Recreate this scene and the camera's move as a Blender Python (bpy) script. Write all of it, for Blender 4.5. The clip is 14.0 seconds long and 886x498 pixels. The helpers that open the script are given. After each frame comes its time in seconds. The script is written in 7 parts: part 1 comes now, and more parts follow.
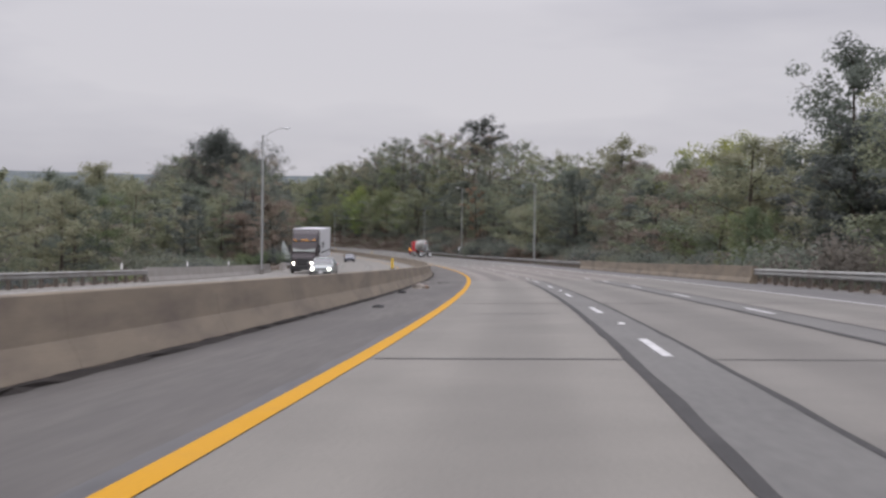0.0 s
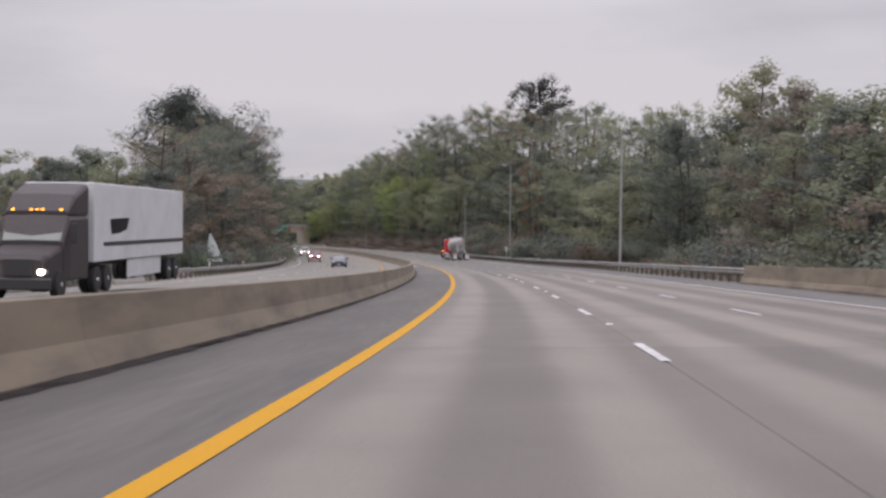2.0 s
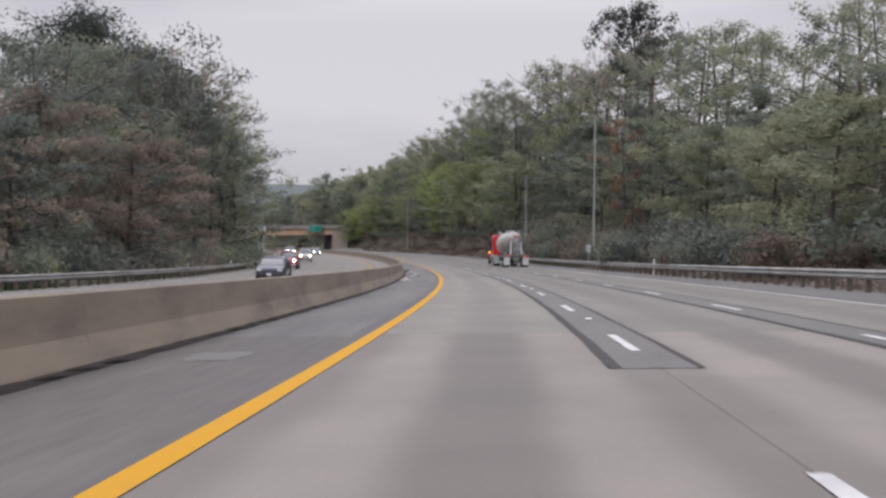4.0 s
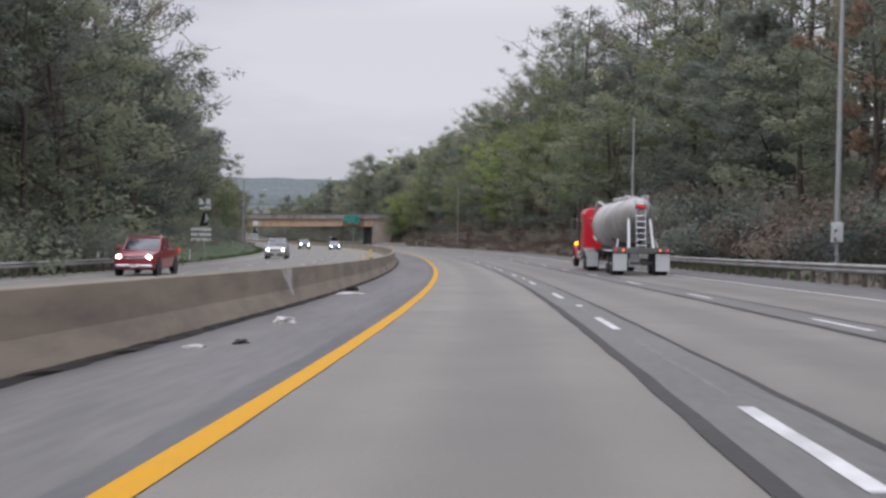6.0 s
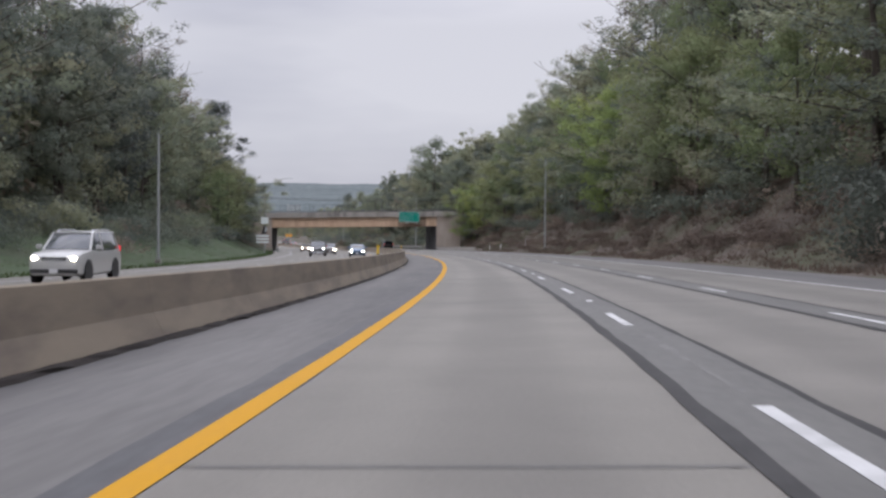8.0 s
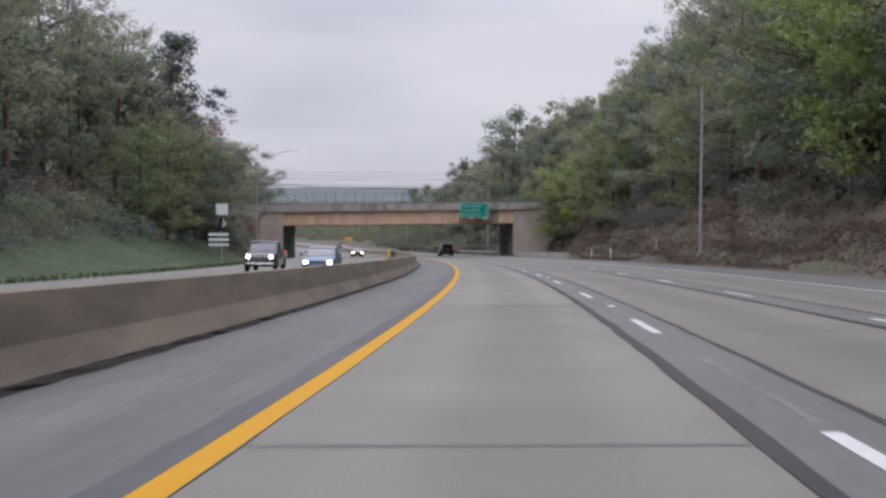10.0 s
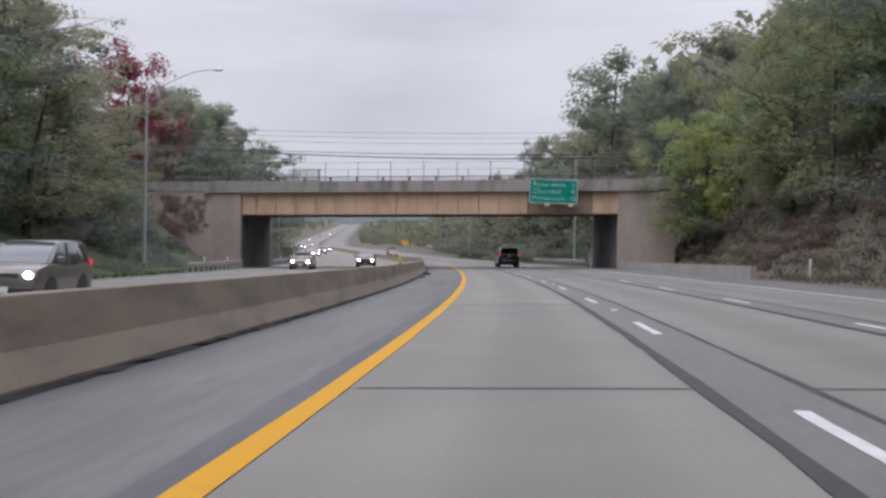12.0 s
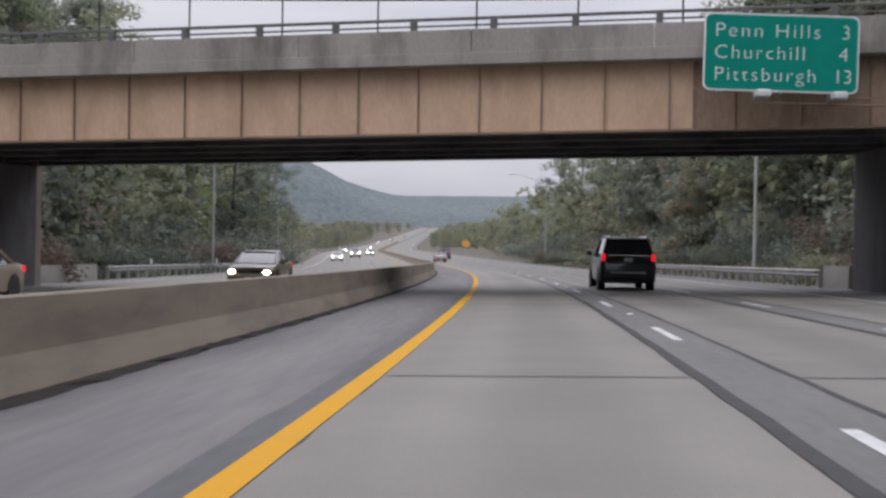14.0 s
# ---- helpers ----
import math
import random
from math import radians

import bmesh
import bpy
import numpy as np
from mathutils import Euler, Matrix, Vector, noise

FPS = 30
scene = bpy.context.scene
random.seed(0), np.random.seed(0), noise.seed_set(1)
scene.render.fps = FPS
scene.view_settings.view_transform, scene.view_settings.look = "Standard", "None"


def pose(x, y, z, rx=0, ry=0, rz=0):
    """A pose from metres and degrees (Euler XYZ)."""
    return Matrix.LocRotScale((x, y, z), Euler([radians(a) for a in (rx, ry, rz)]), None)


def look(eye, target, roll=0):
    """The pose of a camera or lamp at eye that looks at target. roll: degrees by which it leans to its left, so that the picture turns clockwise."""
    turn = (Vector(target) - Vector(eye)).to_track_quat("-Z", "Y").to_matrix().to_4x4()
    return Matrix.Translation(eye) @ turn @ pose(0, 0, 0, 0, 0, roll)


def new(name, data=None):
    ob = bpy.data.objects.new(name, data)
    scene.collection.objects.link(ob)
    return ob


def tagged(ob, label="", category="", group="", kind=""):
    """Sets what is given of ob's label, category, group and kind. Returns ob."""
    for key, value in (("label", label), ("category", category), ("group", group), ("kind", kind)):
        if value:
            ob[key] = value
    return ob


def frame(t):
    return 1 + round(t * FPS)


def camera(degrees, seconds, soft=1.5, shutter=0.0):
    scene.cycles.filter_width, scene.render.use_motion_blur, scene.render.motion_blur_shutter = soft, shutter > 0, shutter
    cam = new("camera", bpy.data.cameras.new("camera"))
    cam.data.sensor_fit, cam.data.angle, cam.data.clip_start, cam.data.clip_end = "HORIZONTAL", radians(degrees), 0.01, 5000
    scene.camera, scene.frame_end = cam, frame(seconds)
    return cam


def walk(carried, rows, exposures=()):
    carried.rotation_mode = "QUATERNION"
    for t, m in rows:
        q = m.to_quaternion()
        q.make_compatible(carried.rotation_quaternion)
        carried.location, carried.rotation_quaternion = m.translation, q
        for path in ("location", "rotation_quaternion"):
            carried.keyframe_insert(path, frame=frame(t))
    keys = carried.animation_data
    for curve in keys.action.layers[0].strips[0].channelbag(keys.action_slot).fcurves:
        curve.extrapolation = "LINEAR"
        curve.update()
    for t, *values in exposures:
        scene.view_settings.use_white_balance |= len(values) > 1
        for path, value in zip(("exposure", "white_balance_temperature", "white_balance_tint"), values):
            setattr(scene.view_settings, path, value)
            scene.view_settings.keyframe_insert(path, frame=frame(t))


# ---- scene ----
cam = camera(39.36, 14.0, soft=2.7, shutter=0.1)
walk(cam, [
    (0.00, pose(2.048, 0.134, 1.155, 88.522, -0.708, 4.823)),
    (0.50, pose(1.762, 17.932, 0.530, 88.434, -0.743, 5.605)),
    (1.00, pose(1.305, 35.291, -0.073, 88.439, -0.883, 6.380)),
    (1.50, pose(0.548, 53.573, -0.705, 88.487, -1.101, 7.349)),
    (2.00, pose(-0.580, 72.777, -1.367, 88.710, -0.661, 7.749)),
    (2.50, pose(-1.974, 91.056, -1.998, 88.872, -0.174, 8.401)),
    (3.10, pose(-3.981, 112.849, -2.707, 88.949, -0.335, 9.497)),
    (3.75, pose(-6.601, 135.844, -3.386, 88.981, -0.510, 10.579)),
    (4.40, pose(-9.636, 158.372, -4.010, 88.967, -0.686, 11.526)),
    (5.00, pose(-12.849, 179.336, -4.569, 88.882, -0.847, 12.394)),
    (5.50, pose(-16.075, 197.214, -5.047, 88.853, -0.726, 13.348)),
    (6.00, pose(-19.495, 214.538, -5.494, 88.844, -0.948, 14.220)),
    (6.50, pose(-23.295, 232.770, -5.934, 88.925, -0.697, 15.112)),
    (7.00, pose(-27.281, 250.754, -6.329, 88.904, -0.496, 16.137)),
    (7.60, pose(-32.613, 272.486, -6.754, 89.008, -0.520, 17.547)),
    (8.25, pose(-38.976, 296.136, -7.151, 89.108, -0.546, 18.982)),
    (8.90, pose(-45.751, 319.392, -7.490, 89.139, -0.572, 20.299)),
    (9.50, pose(-52.311, 340.383, -7.772, 89.127, -0.596, 21.537)),
    (10.00, pose(-58.110, 357.756, -8.010, 89.276, -0.474, 22.669)),
    (10.50, pose(-64.143, 374.913, -8.255, 89.400, -0.326, 23.575)),
    (11.00, pose(-70.143, 391.251, -8.487, 89.334, -0.785, 24.685)),
    (11.50, pose(-76.734, 408.225, -8.724, 89.477, -0.853, 25.579)),
    (12.00, pose(-83.480, 424.807, -8.958, 89.557, -1.025, 26.586)),
    (12.50, pose(-90.643, 442.003, -9.200, 89.525, -0.706, 27.747)),
    (13.00, pose(-98.045, 458.598, -9.440, 89.629, -0.576, 28.590)),
    (13.50, pose(-105.751, 475.020, -9.681, 89.638, -0.737, 29.441)),
    (14.00, pose(-114.063, 492.066, -9.924, 89.708, -0.985, 30.484)),
], exposures=[(0.0, -0.1, 6800, 10.5), (2.5, -0.07, 6950, 13.5), (5.0, 0.02, 6650, 9), (7.0, 0.03, 6550, 9.5), (9.5, 0.02, 6500, 10), (10.5, 0.05, 6500, 10), (12.5, 0.08, 6500, 10), (13.5, 0.04, 6550, 10), (14.0, 0.07, 6600, 10)])

# ---- sky and light: an overcast day ----
world = bpy.data.worlds.new("overcast_sky")
scene.world = world
world.use_nodes = True
wt = world.node_tree
wt.nodes.clear()


def wnode(kind, **inputs):
    n = wt.nodes.new(kind)
    for k, v in inputs.items():
        n.inputs[k].default_value = v
    return n


sky = wnode("ShaderNodeTexSky")
sky.sky_type = "NISHITA"
sky.sun_disc = False
sky.sun_elevation = radians(48)
sky.sun_rotation = radians(150)
coord = wnode("ShaderNodeTexCoord")
stretch = wnode("ShaderNodeMapping")
stretch.inputs["Scale"].default_value = (1.0, 1.0, 4.5)
cloud = wnode("ShaderNodeTexNoise", Scale=1.7, Detail=5.0, Roughness=0.5)
ramp = wnode("ShaderNodeValToRGB")
ramp.color_ramp.elements[0].position, ramp.color_ramp.elements[0].color = 0.36, (0.445, 0.452, 0.545, 1)
ramp.color_ramp.elements[1].position, ramp.color_ramp.elements[1].color = 0.62, (0.69, 0.688, 0.765, 1)
up = wnode("ShaderNodeSeparateXYZ")
zen = wnode("ShaderNodeMapRange")
zen.inputs["From Min"].default_value, zen.inputs["From Max"].default_value = 0.16, 1.0
zen.inputs["To Min"].default_value, zen.inputs["To Max"].default_value = 1.0, 4.4
lift = wnode("ShaderNodeVectorMath")
lift.operation = "SCALE"
dim = wnode("ShaderNodeVectorMath")
dim.operation = "SCALE"
dim.inputs["Scale"].default_value = 0.08
mixer = wnode("ShaderNodeMix")
mixer.data_type = "RGBA"
mixer.inputs["Factor"].default_value = 0.92
bg = wnode("ShaderNodeBackground", Strength=1.0)
out = wnode("ShaderNodeOutputWorld")
wl = wt.links.new
wl(coord.outputs["Generated"], stretch.inputs["Vector"])
wl(stretch.outputs["Vector"], cloud.inputs["Vector"])
wl(cloud.outputs["Fac"], ramp.inputs["Fac"])
wl(coord.outputs["Generated"], up.inputs["Vector"])
wl(up.outputs["Z"], zen.inputs["Value"])
wl(ramp.outputs["Color"], lift.inputs[0])
wl(zen.outputs["Result"], lift.inputs["Scale"])
wl(sky.outputs["Color"], dim.inputs[0])
wl(dim.outputs["Vector"], mixer.inputs["A"])
wl(lift.outputs["Vector"], mixer.inputs["B"])
wl(mixer.outputs["Result"], bg.inputs["Color"])
wl(bg.outputs["Background"], out.inputs["Surface"])

sun_data = bpy.data.lights.new("sun", "SUN")
sun_data.energy, sun_data.angle, sun_data.color = 0.7, radians(40), (1.0, 0.97, 0.93)
sun = new("sun", sun_data)
sun.matrix_world = look((0, 0, 80), (34, 60, 0))


# ---- materials ----
def material(name, base, rough=0.7, metal=0.0, var=0.15, scale=3.0, fine=40.0, bump=0.0, stain=None, stain_amt=0.0, stain_scale=0.4,
             object_random=0.0, coords="Object", coat=0.0, stretch=(1, 1, 1)):
    """A surface with colour variation at two scales, an optional stain colour, and fine relief."""
    m = bpy.data.materials.new(name)
    m.use_nodes = True
    nt = m.node_tree
    nd, ln = nt.nodes, nt.links.new
    b = nd["Principled BSDF"]
    b.inputs["Roughness"].default_value = rough
    b.inputs["Metallic"].default_value = metal
    b.inputs["Coat Weight"].default_value = coat
    tc = nd.new("ShaderNodeTexCoord")
    mp = nd.new("ShaderNodeMapping")
    mp.inputs["Scale"].default_value = stretch
    ln(tc.outputs[coords], mp.inputs["Vector"])
    n1 = nd.new("ShaderNodeTexNoise")
    n1.inputs["Scale"].default_value, n1.inputs["Detail"].default_value = scale, 5
    n2 = nd.new("ShaderNodeTexNoise")
    n2.inputs["Scale"].default_value, n2.inputs["Detail"].default_value = fine, 3
    ln(mp.outputs["Vector"], n1.inputs["Vector"])
    ln(mp.outputs["Vector"], n2.inputs["Vector"])
    add = nd.new("ShaderNodeMath")
    add.operation = "ADD"
    ln(n1.outputs["Fac"], add.inputs[0])
    ln(n2.outputs["Fac"], add.inputs[1])
    rng = nd.new("ShaderNodeMapRange")
    rng.inputs["From Min"].default_value, rng.inputs["From Max"].default_value = 0.7, 1.3
    rng.inputs["To Min"].default_value, rng.inputs["To Max"].default_value = 1 - var, 1 + var
    ln(add.outputs[0], rng.inputs["Value"])
    value = rng.outputs["Result"]
    if object_random:
        oi = nd.new("ShaderNodeObjectInfo")
        r2 = nd.new("ShaderNodeMapRange")
        r2.inputs["To Min"].default_value, r2.inputs["To Max"].default_value = 1 - object_random, 1 + object_random
        ln(oi.outputs["Random"], r2.inputs["Value"])
        mul = nd.new("ShaderNodeMath")
        mul.operation = "MULTIPLY"
        ln(value, mul.inputs[0])
        ln(r2.outputs["Result"], mul.inputs[1])
        value = mul.outputs[0]
    sc = nd.new("ShaderNodeVectorMath")
    sc.operation = "SCALE"
    sc.inputs[0].default_value = base
    ln(value, sc.inputs["Scale"])
    colour = sc.outputs["Vector"]
    if stain:
        n3 = nd.new("ShaderNodeTexNoise")
        n3.inputs["Scale"].default_value, n3.inputs["Detail"].default_value, n3.inputs["Roughness"].default_value = stain_scale, 6, 0.62
        ln(mp.outputs["Vector"], n3.inputs["Vector"])
        r3 = nd.new("ShaderNodeMapRange")
        r3.inputs["From Min"].default_value, r3.inputs["From Max"].default_value = 0.45, 0.68
        r3.inputs["To Max"].default_value = stain_amt
        ln(n3.outputs["Fac"], r3.inputs["Value"])
        mx = nd.new("ShaderNodeMix")
        mx.data_type = "RGBA"
        mx.inputs["B"].default_value = (*stain, 1)
        ln(r3.outputs["Result"], mx.inputs["Factor"])
        ln(colour, mx.inputs["A"])
        colour = mx.outputs["Result"]
    ln(colour, b.inputs["Base Color"])
    if bump:
        bp = nd.new("ShaderNodeBump")
        bp.inputs["Strength"].default_value, bp.inputs["Distance"].default_value = bump, 0.02
        ln(n2.outputs["Fac"], bp.inputs["Height"])
        ln(bp.outputs["Normal"], b.inputs["Normal"])
    return m


def lane_material(name, base, track, oil, rough=0.75, period=3.61, pale=1.16, lo=0.2):
    """Road surface: wheel tracks and an oily middle run along each lane, read from the road's own coordinates."""
    m = material(name, base, rough, var=0.13, scale=0.55, fine=26.0, bump=0.25, stain=tuple(0.55 * c for c in base), stain_amt=0.30, stain_scale=0.16,
                 object_random=0.07, coords="UV")
    nt = m.node_tree
    nd, ln = nt.nodes, nt.links.new
    b = nd["Principled BSDF"]
    src = b.inputs["Base Color"].links[0].from_socket
    tc = nd.new("ShaderNodeTexCoord")
    sp = nd.new("ShaderNodeSeparateXYZ")
    ln(tc.outputs["UV"], sp.inputs["Vector"])
    wob = nd.new("ShaderNodeTexNoise")
    wob.inputs["Scale"].default_value, wob.inputs["Detail"].default_value = 0.35, 3
    ln(tc.outputs["UV"], wob.inputs["Vector"])
    jit = nd.new("ShaderNodeMath")
    jit.operation = "MULTIPLY_ADD"
    jit.inputs[1].default_value = 0.35
    ln(wob.outputs["Fac"], jit.inputs[0])
    ln(sp.outputs["Y"], jit.inputs[2])

    def band(freq, phase, lo, hi):
        w = nd.new("ShaderNodeMath")
        w.operation = "MULTIPLY_ADD"
        w.inputs[1].default_value, w.inputs[2].default_value = freq, phase
        ln(jit.outputs[0], w.inputs[0])
        c = nd.new("ShaderNodeMath")
        c.operation = "COSINE"
        ln(w.outputs[0], c.inputs[0])
        r = nd.new("ShaderNodeMapRange")
        r.interpolation_type = "SMOOTHSTEP"
        r.inputs["From Min"].default_value, r.inputs["From Max"].default_value = lo, hi
        ln(c.outputs[0], r.inputs["Value"])
        return r.outputs["Result"]

    f = 2 * math.pi / period
    for amount, value, tone in ((oil, band(f, math.pi - 0.175 * f, 0.45, 1.0), 0.62), (track, band(2 * f, -0.175 * 2 * f + math.pi, lo, 1.0), pale)):
        g = nd.new("ShaderNodeMath")
        g.operation = "MULTIPLY"
        g.inputs[1].default_value = amount
        ln(value, g.inputs[0])
        sc = nd.new("ShaderNodeVectorMath")
        sc.operation = "SCALE"
        sc.inputs["Scale"].default_value = tone
        ln(src, sc.inputs[0])
        mx = nd.new("ShaderNodeMix")
        mx.data_type = "RGBA"
        ln(g.outputs[0], mx.inputs["Factor"])
        ln(src, mx.inputs["A"])
        ln(sc.outputs["Vector"], mx.inputs["B"])
        src = mx.outputs["Result"]
    ln(src, b.inputs["Base Color"])
    return m


def leaf_material(name, tones, trans=0.35):
    """Foliage: the tone changes from leaf to leaf and from tree to tree; some light comes through."""
    m = bpy.data.materials.new(name)
    m.use_nodes = True
    nt = m.node_tree
    nd, ln = nt.nodes, nt.links.new
    b = nd["Principled BSDF"]
    b.inputs["Roughness"].default_value = 0.65
    b.inputs["Specular IOR Level"].default_value = 0.25
    geo = nd.new("ShaderNodeNewGeometry")
    oi = nd.new("ShaderNodeObjectInfo")
    tc = nd.new("ShaderNodeTexCoord")
    ns = nd.new("ShaderNodeTexNoise")
    ns.inputs["Scale"].default_value, ns.inputs["Detail"].default_value = 0.33, 2
    ln(tc.outputs["Object"], ns.inputs["Vector"])
    a = nd.new("ShaderNodeMath")
    a.operation = "MULTIPLY_ADD"
    a.inputs[1].default_value = 0.14
    ln(geo.outputs["Random Per Island"], a.inputs[0])
    ln(oi.outputs["Random"], a.inputs[2])
    a2 = nd.new("ShaderNodeMath")
    a2.operation = "MULTIPLY_ADD"
    a2.inputs[1].default_value = 0.9
    ln(ns.outputs["Fac"], a2.inputs[0])
    ln(a.outputs[0], a2.inputs[2])
    rp = nd.new("ShaderNodeValToRGB")
    els = rp.color_ramp.elements
    while len(els) < len(tones):
        els.new(0.5)
    for i, c in enumerate(tones):
        els[i].position = i / (len(tones) - 1)
        els[i].color = (*c, 1)
    mr = nd.new("ShaderNodeMapRange")
    mr.inputs["From Min"].default_value, mr.inputs["From Max"].default_value = 0.45, 1.6
    ln(a2.outputs[0], mr.inputs["Value"])
    ln(mr.outputs["Result"], rp.inputs["Fac"])
    ln(rp.outputs["Color"], b.inputs["Base Color"])
    t = nd.new("ShaderNodeBsdfTranslucent")
    ln(rp.outputs["Color"], t.inputs["Color"])
    ms = nd.new("ShaderNodeMixShader")
    ms.inputs["Fac"].default_value = trans
    ln(b.outputs["BSDF"], ms.inputs[1])
    ln(t.outputs["BSDF"], ms.inputs[2])
    ln(ms.outputs["Shader"], nd["Material Output"].inputs["Surface"])
    return m


def glow(name, colour, strength):
    m = bpy.data.materials.new(name)
    m.use_nodes = True
    b = m.node_tree.nodes["Principled BSDF"]
    b.inputs["Base Color"].default_value = (*colour, 1)
    b.inputs["Emission Color"].default_value = (*colour, 1)
    b.inputs["Emission Strength"].default_value = strength
    return m


def plain(name, colour, rough=0.5, metal=0.0, coat=0.0):
    return material(name, colour, rough, metal, var=0.08, scale=2.0, fine=30.0, coat=coat)


M = {}
M["concrete_lane"] = lane_material("concrete_lane", (0.148, 0.139, 0.122), 0.5, 0.3)
M["concrete_old"] = lane_material("old_concrete_lane", (0.130, 0.122, 0.108), 0.5, 0.3)
M["asphalt_lane"] = lane_material("asphalt_lane", (0.124, 0.111, 0.099), 1.0, 0.35, pale=1.42, lo=-0.55)
M["shoulder"] = material("shoulder_asphalt", (0.104, 0.100, 0.096), 0.8, var=0.2, scale=0.9, fine=5, bump=0.15, stain=(0.055, 0.054, 0.056), stain_amt=0.7, stain_scale=0.4, coords="UV", stretch=(0.16, 1.5, 1))
M["shoulder_old"] = material("old_shoulder_asphalt", (0.078, 0.072, 0.066), 0.8, var=0.24, scale=0.9, fine=5, bump=0.15, stain=(0.048, 0.044, 0.042), stain_amt=0.7, stain_scale=0.4, coords="UV", stretch=(0.16, 1.5, 1))
M["asphalt_strip"] = material("asphalt_strip", (0.086, 0.084, 0.078), 0.66, var=0.22, scale=0.8, fine=9, bump=0.2, stain=(0.098, 0.095, 0.088), stain_amt=0.5, stain_scale=0.5, coords="UV", stretch=(0.3, 1, 1))
M["seam_dark"] = material("dark_seam_asphalt", (0.050, 0.050, 0.053), 0.7, var=0.3, scale=0.8, fine=9, bump=0.3, stain=(0.088, 0.086, 0.085), stain_amt=0.6, stain_scale=0.5, coords="UV", stretch=(0.2, 1, 1))
M["tar"] = material("tar", (0.036, 0.035, 0.035), 0.7, var=0.25, scale=2, fine=30, coords="UV")
M["tar"].node_tree.nodes["Principled BSDF"].inputs["Specular IOR Level"].default_value = 0.2
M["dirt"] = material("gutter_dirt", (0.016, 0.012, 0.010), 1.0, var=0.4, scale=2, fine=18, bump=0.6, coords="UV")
M["bed"] = material("road_bed", (0.06, 0.058, 0.056), 0.9, var=0.2)
M["yellow"] = material("yellow_paint", (0.46, 0.232, 0.006), 0.75, var=0.12, scale=1.2, fine=30, stain=(0.33, 0.175, 0.022), stain_amt=0.5, stain_scale=1.2, coords="UV")
M["yellow"].node_tree.nodes["Principled BSDF"].inputs["Specular IOR Level"].default_value = 0.2
M["white_line"] = material("white_paint", (0.47, 0.47, 0.47), 0.6, var=0.12, scale=2, fine=30, stain=(0.22, 0.22, 0.22), stain_amt=0.6, stain_scale=1.5, coords="UV")
M["worn_paint"] = material("worn_line_paint", (0.135, 0.132, 0.126), 0.8, var=0.3, scale=1.5, fine=18, stain=(0.11, 0.108, 0.105), stain_amt=0.9, stain_scale=1.4, coords="UV")
M["barrier"] = material("barrier_concrete", (0.190, 0.157, 0.116), 0.85, var=0.14, scale=0.8, fine=30, bump=0.25, stain=(0.085, 0.068, 0.058), stain_amt=0.75, stain_scale=0.55, object_random=0.025, coords="UV", stretch=(0.6, 2.5, 1))
M["pale_spill"] = material("pale_spill", (0.36, 0.345, 0.33), 0.8, var=0.25, scale=3, fine=20, stain=(0.22, 0.19, 0.16), stain_amt=0.8, stain_scale=2.5)
M["concrete"] = material("grey_concrete", (0.268, 0.248, 0.228), 0.85, var=0.15, scale=0.7, fine=22, bump=0.25, stain=(0.105, 0.094, 0.087), stain_amt=0.85, stain_scale=0.75, stretch=(1, 1, 0.3))
M["pale_concrete"] = material("pale_concrete", (0.27, 0.255, 0.235), 0.85, var=0.13, scale=0.8, fine=24, bump=0.2, stain=(0.2, 0.18, 0.16), stain_amt=0.6, stain_scale=0.6, coords="UV")
M["girder"] = material("girder_paint", (0.50, 0.352, 0.245), 0.6, var=0.10, scale=0.8, fine=12, stain=(0.33, 0.215, 0.145), stain_amt=0.6, stain_scale=0.7, stretch=(1, 1, 0.4))
M["girder_dark"] = material("rusty_girder_paint", (0.2, 0.135, 0.095), 0.7, var=0.2, scale=1.5, fine=20)
M["girder_rust"] = material("rust_streaked_paint", (0.20, 0.13, 0.09), 0.7, var=0.3, scale=1.5, fine=12)
M["girder_stain"] = material("stained_girder_paint", (0.25, 0.175, 0.125), 0.7, var=0.22, scale=0.9, fine=10, stain=(0.15, 0.095, 0.065), stain_amt=0.8, stain_scale=0.9, stretch=(1, 1, 0.3))
M["wing_concrete"] = material("weathered_wing_concrete", (0.335, 0.290, 0.255), 0.88, var=0.15, scale=0.6, fine=18, bump=0.25, stain=(0.235, 0.170, 0.150), stain_amt=0.85, stain_scale=0.32, stretch=(1, 1, 0.5))
M["steel"] = material("galvanised_steel", (0.36, 0.37, 0.37), 0.5, 0.75, var=0.15, scale=2, fine=25)
M["rail"] = material("weathered_rail", (0.27, 0.27, 0.26), 0.6, 0.35, var=0.18, scale=1.0, fine=20, stain=(0.13, 0.10, 0.08), stain_amt=0.6, stain_scale=0.7)
M["rail_dark"] = material("dark_rail", (0.10, 0.10, 0.10), 0.6, 0.3, var=0.15)
M["pole"] = material("grey_pole", (0.33, 0.34, 0.34), 0.55, 0.4, var=0.1)
M["wood_post"] = material("grey_wood", (0.095, 0.08, 0.068), 0.9, var=0.25, scale=3, fine=30, stretch=(1, 1, 0.2))
M["soil"] = material("verge_soil", (0.085, 0.067, 0.055), 0.95, var=0.3, scale=0.5, fine=6, bump=0.6, stain=(0.055, 0.07, 0.032), stain_amt=0.85, stain_scale=0.12)
M["sign_green"] = material("sign_green", (0.0, 0.2, 0.15), 0.7, var=0.06, scale=1.5, fine=20)
M["sign_green"].node_tree.nodes["Principled BSDF"].inputs["Specular IOR Level"].default_value = 0.15
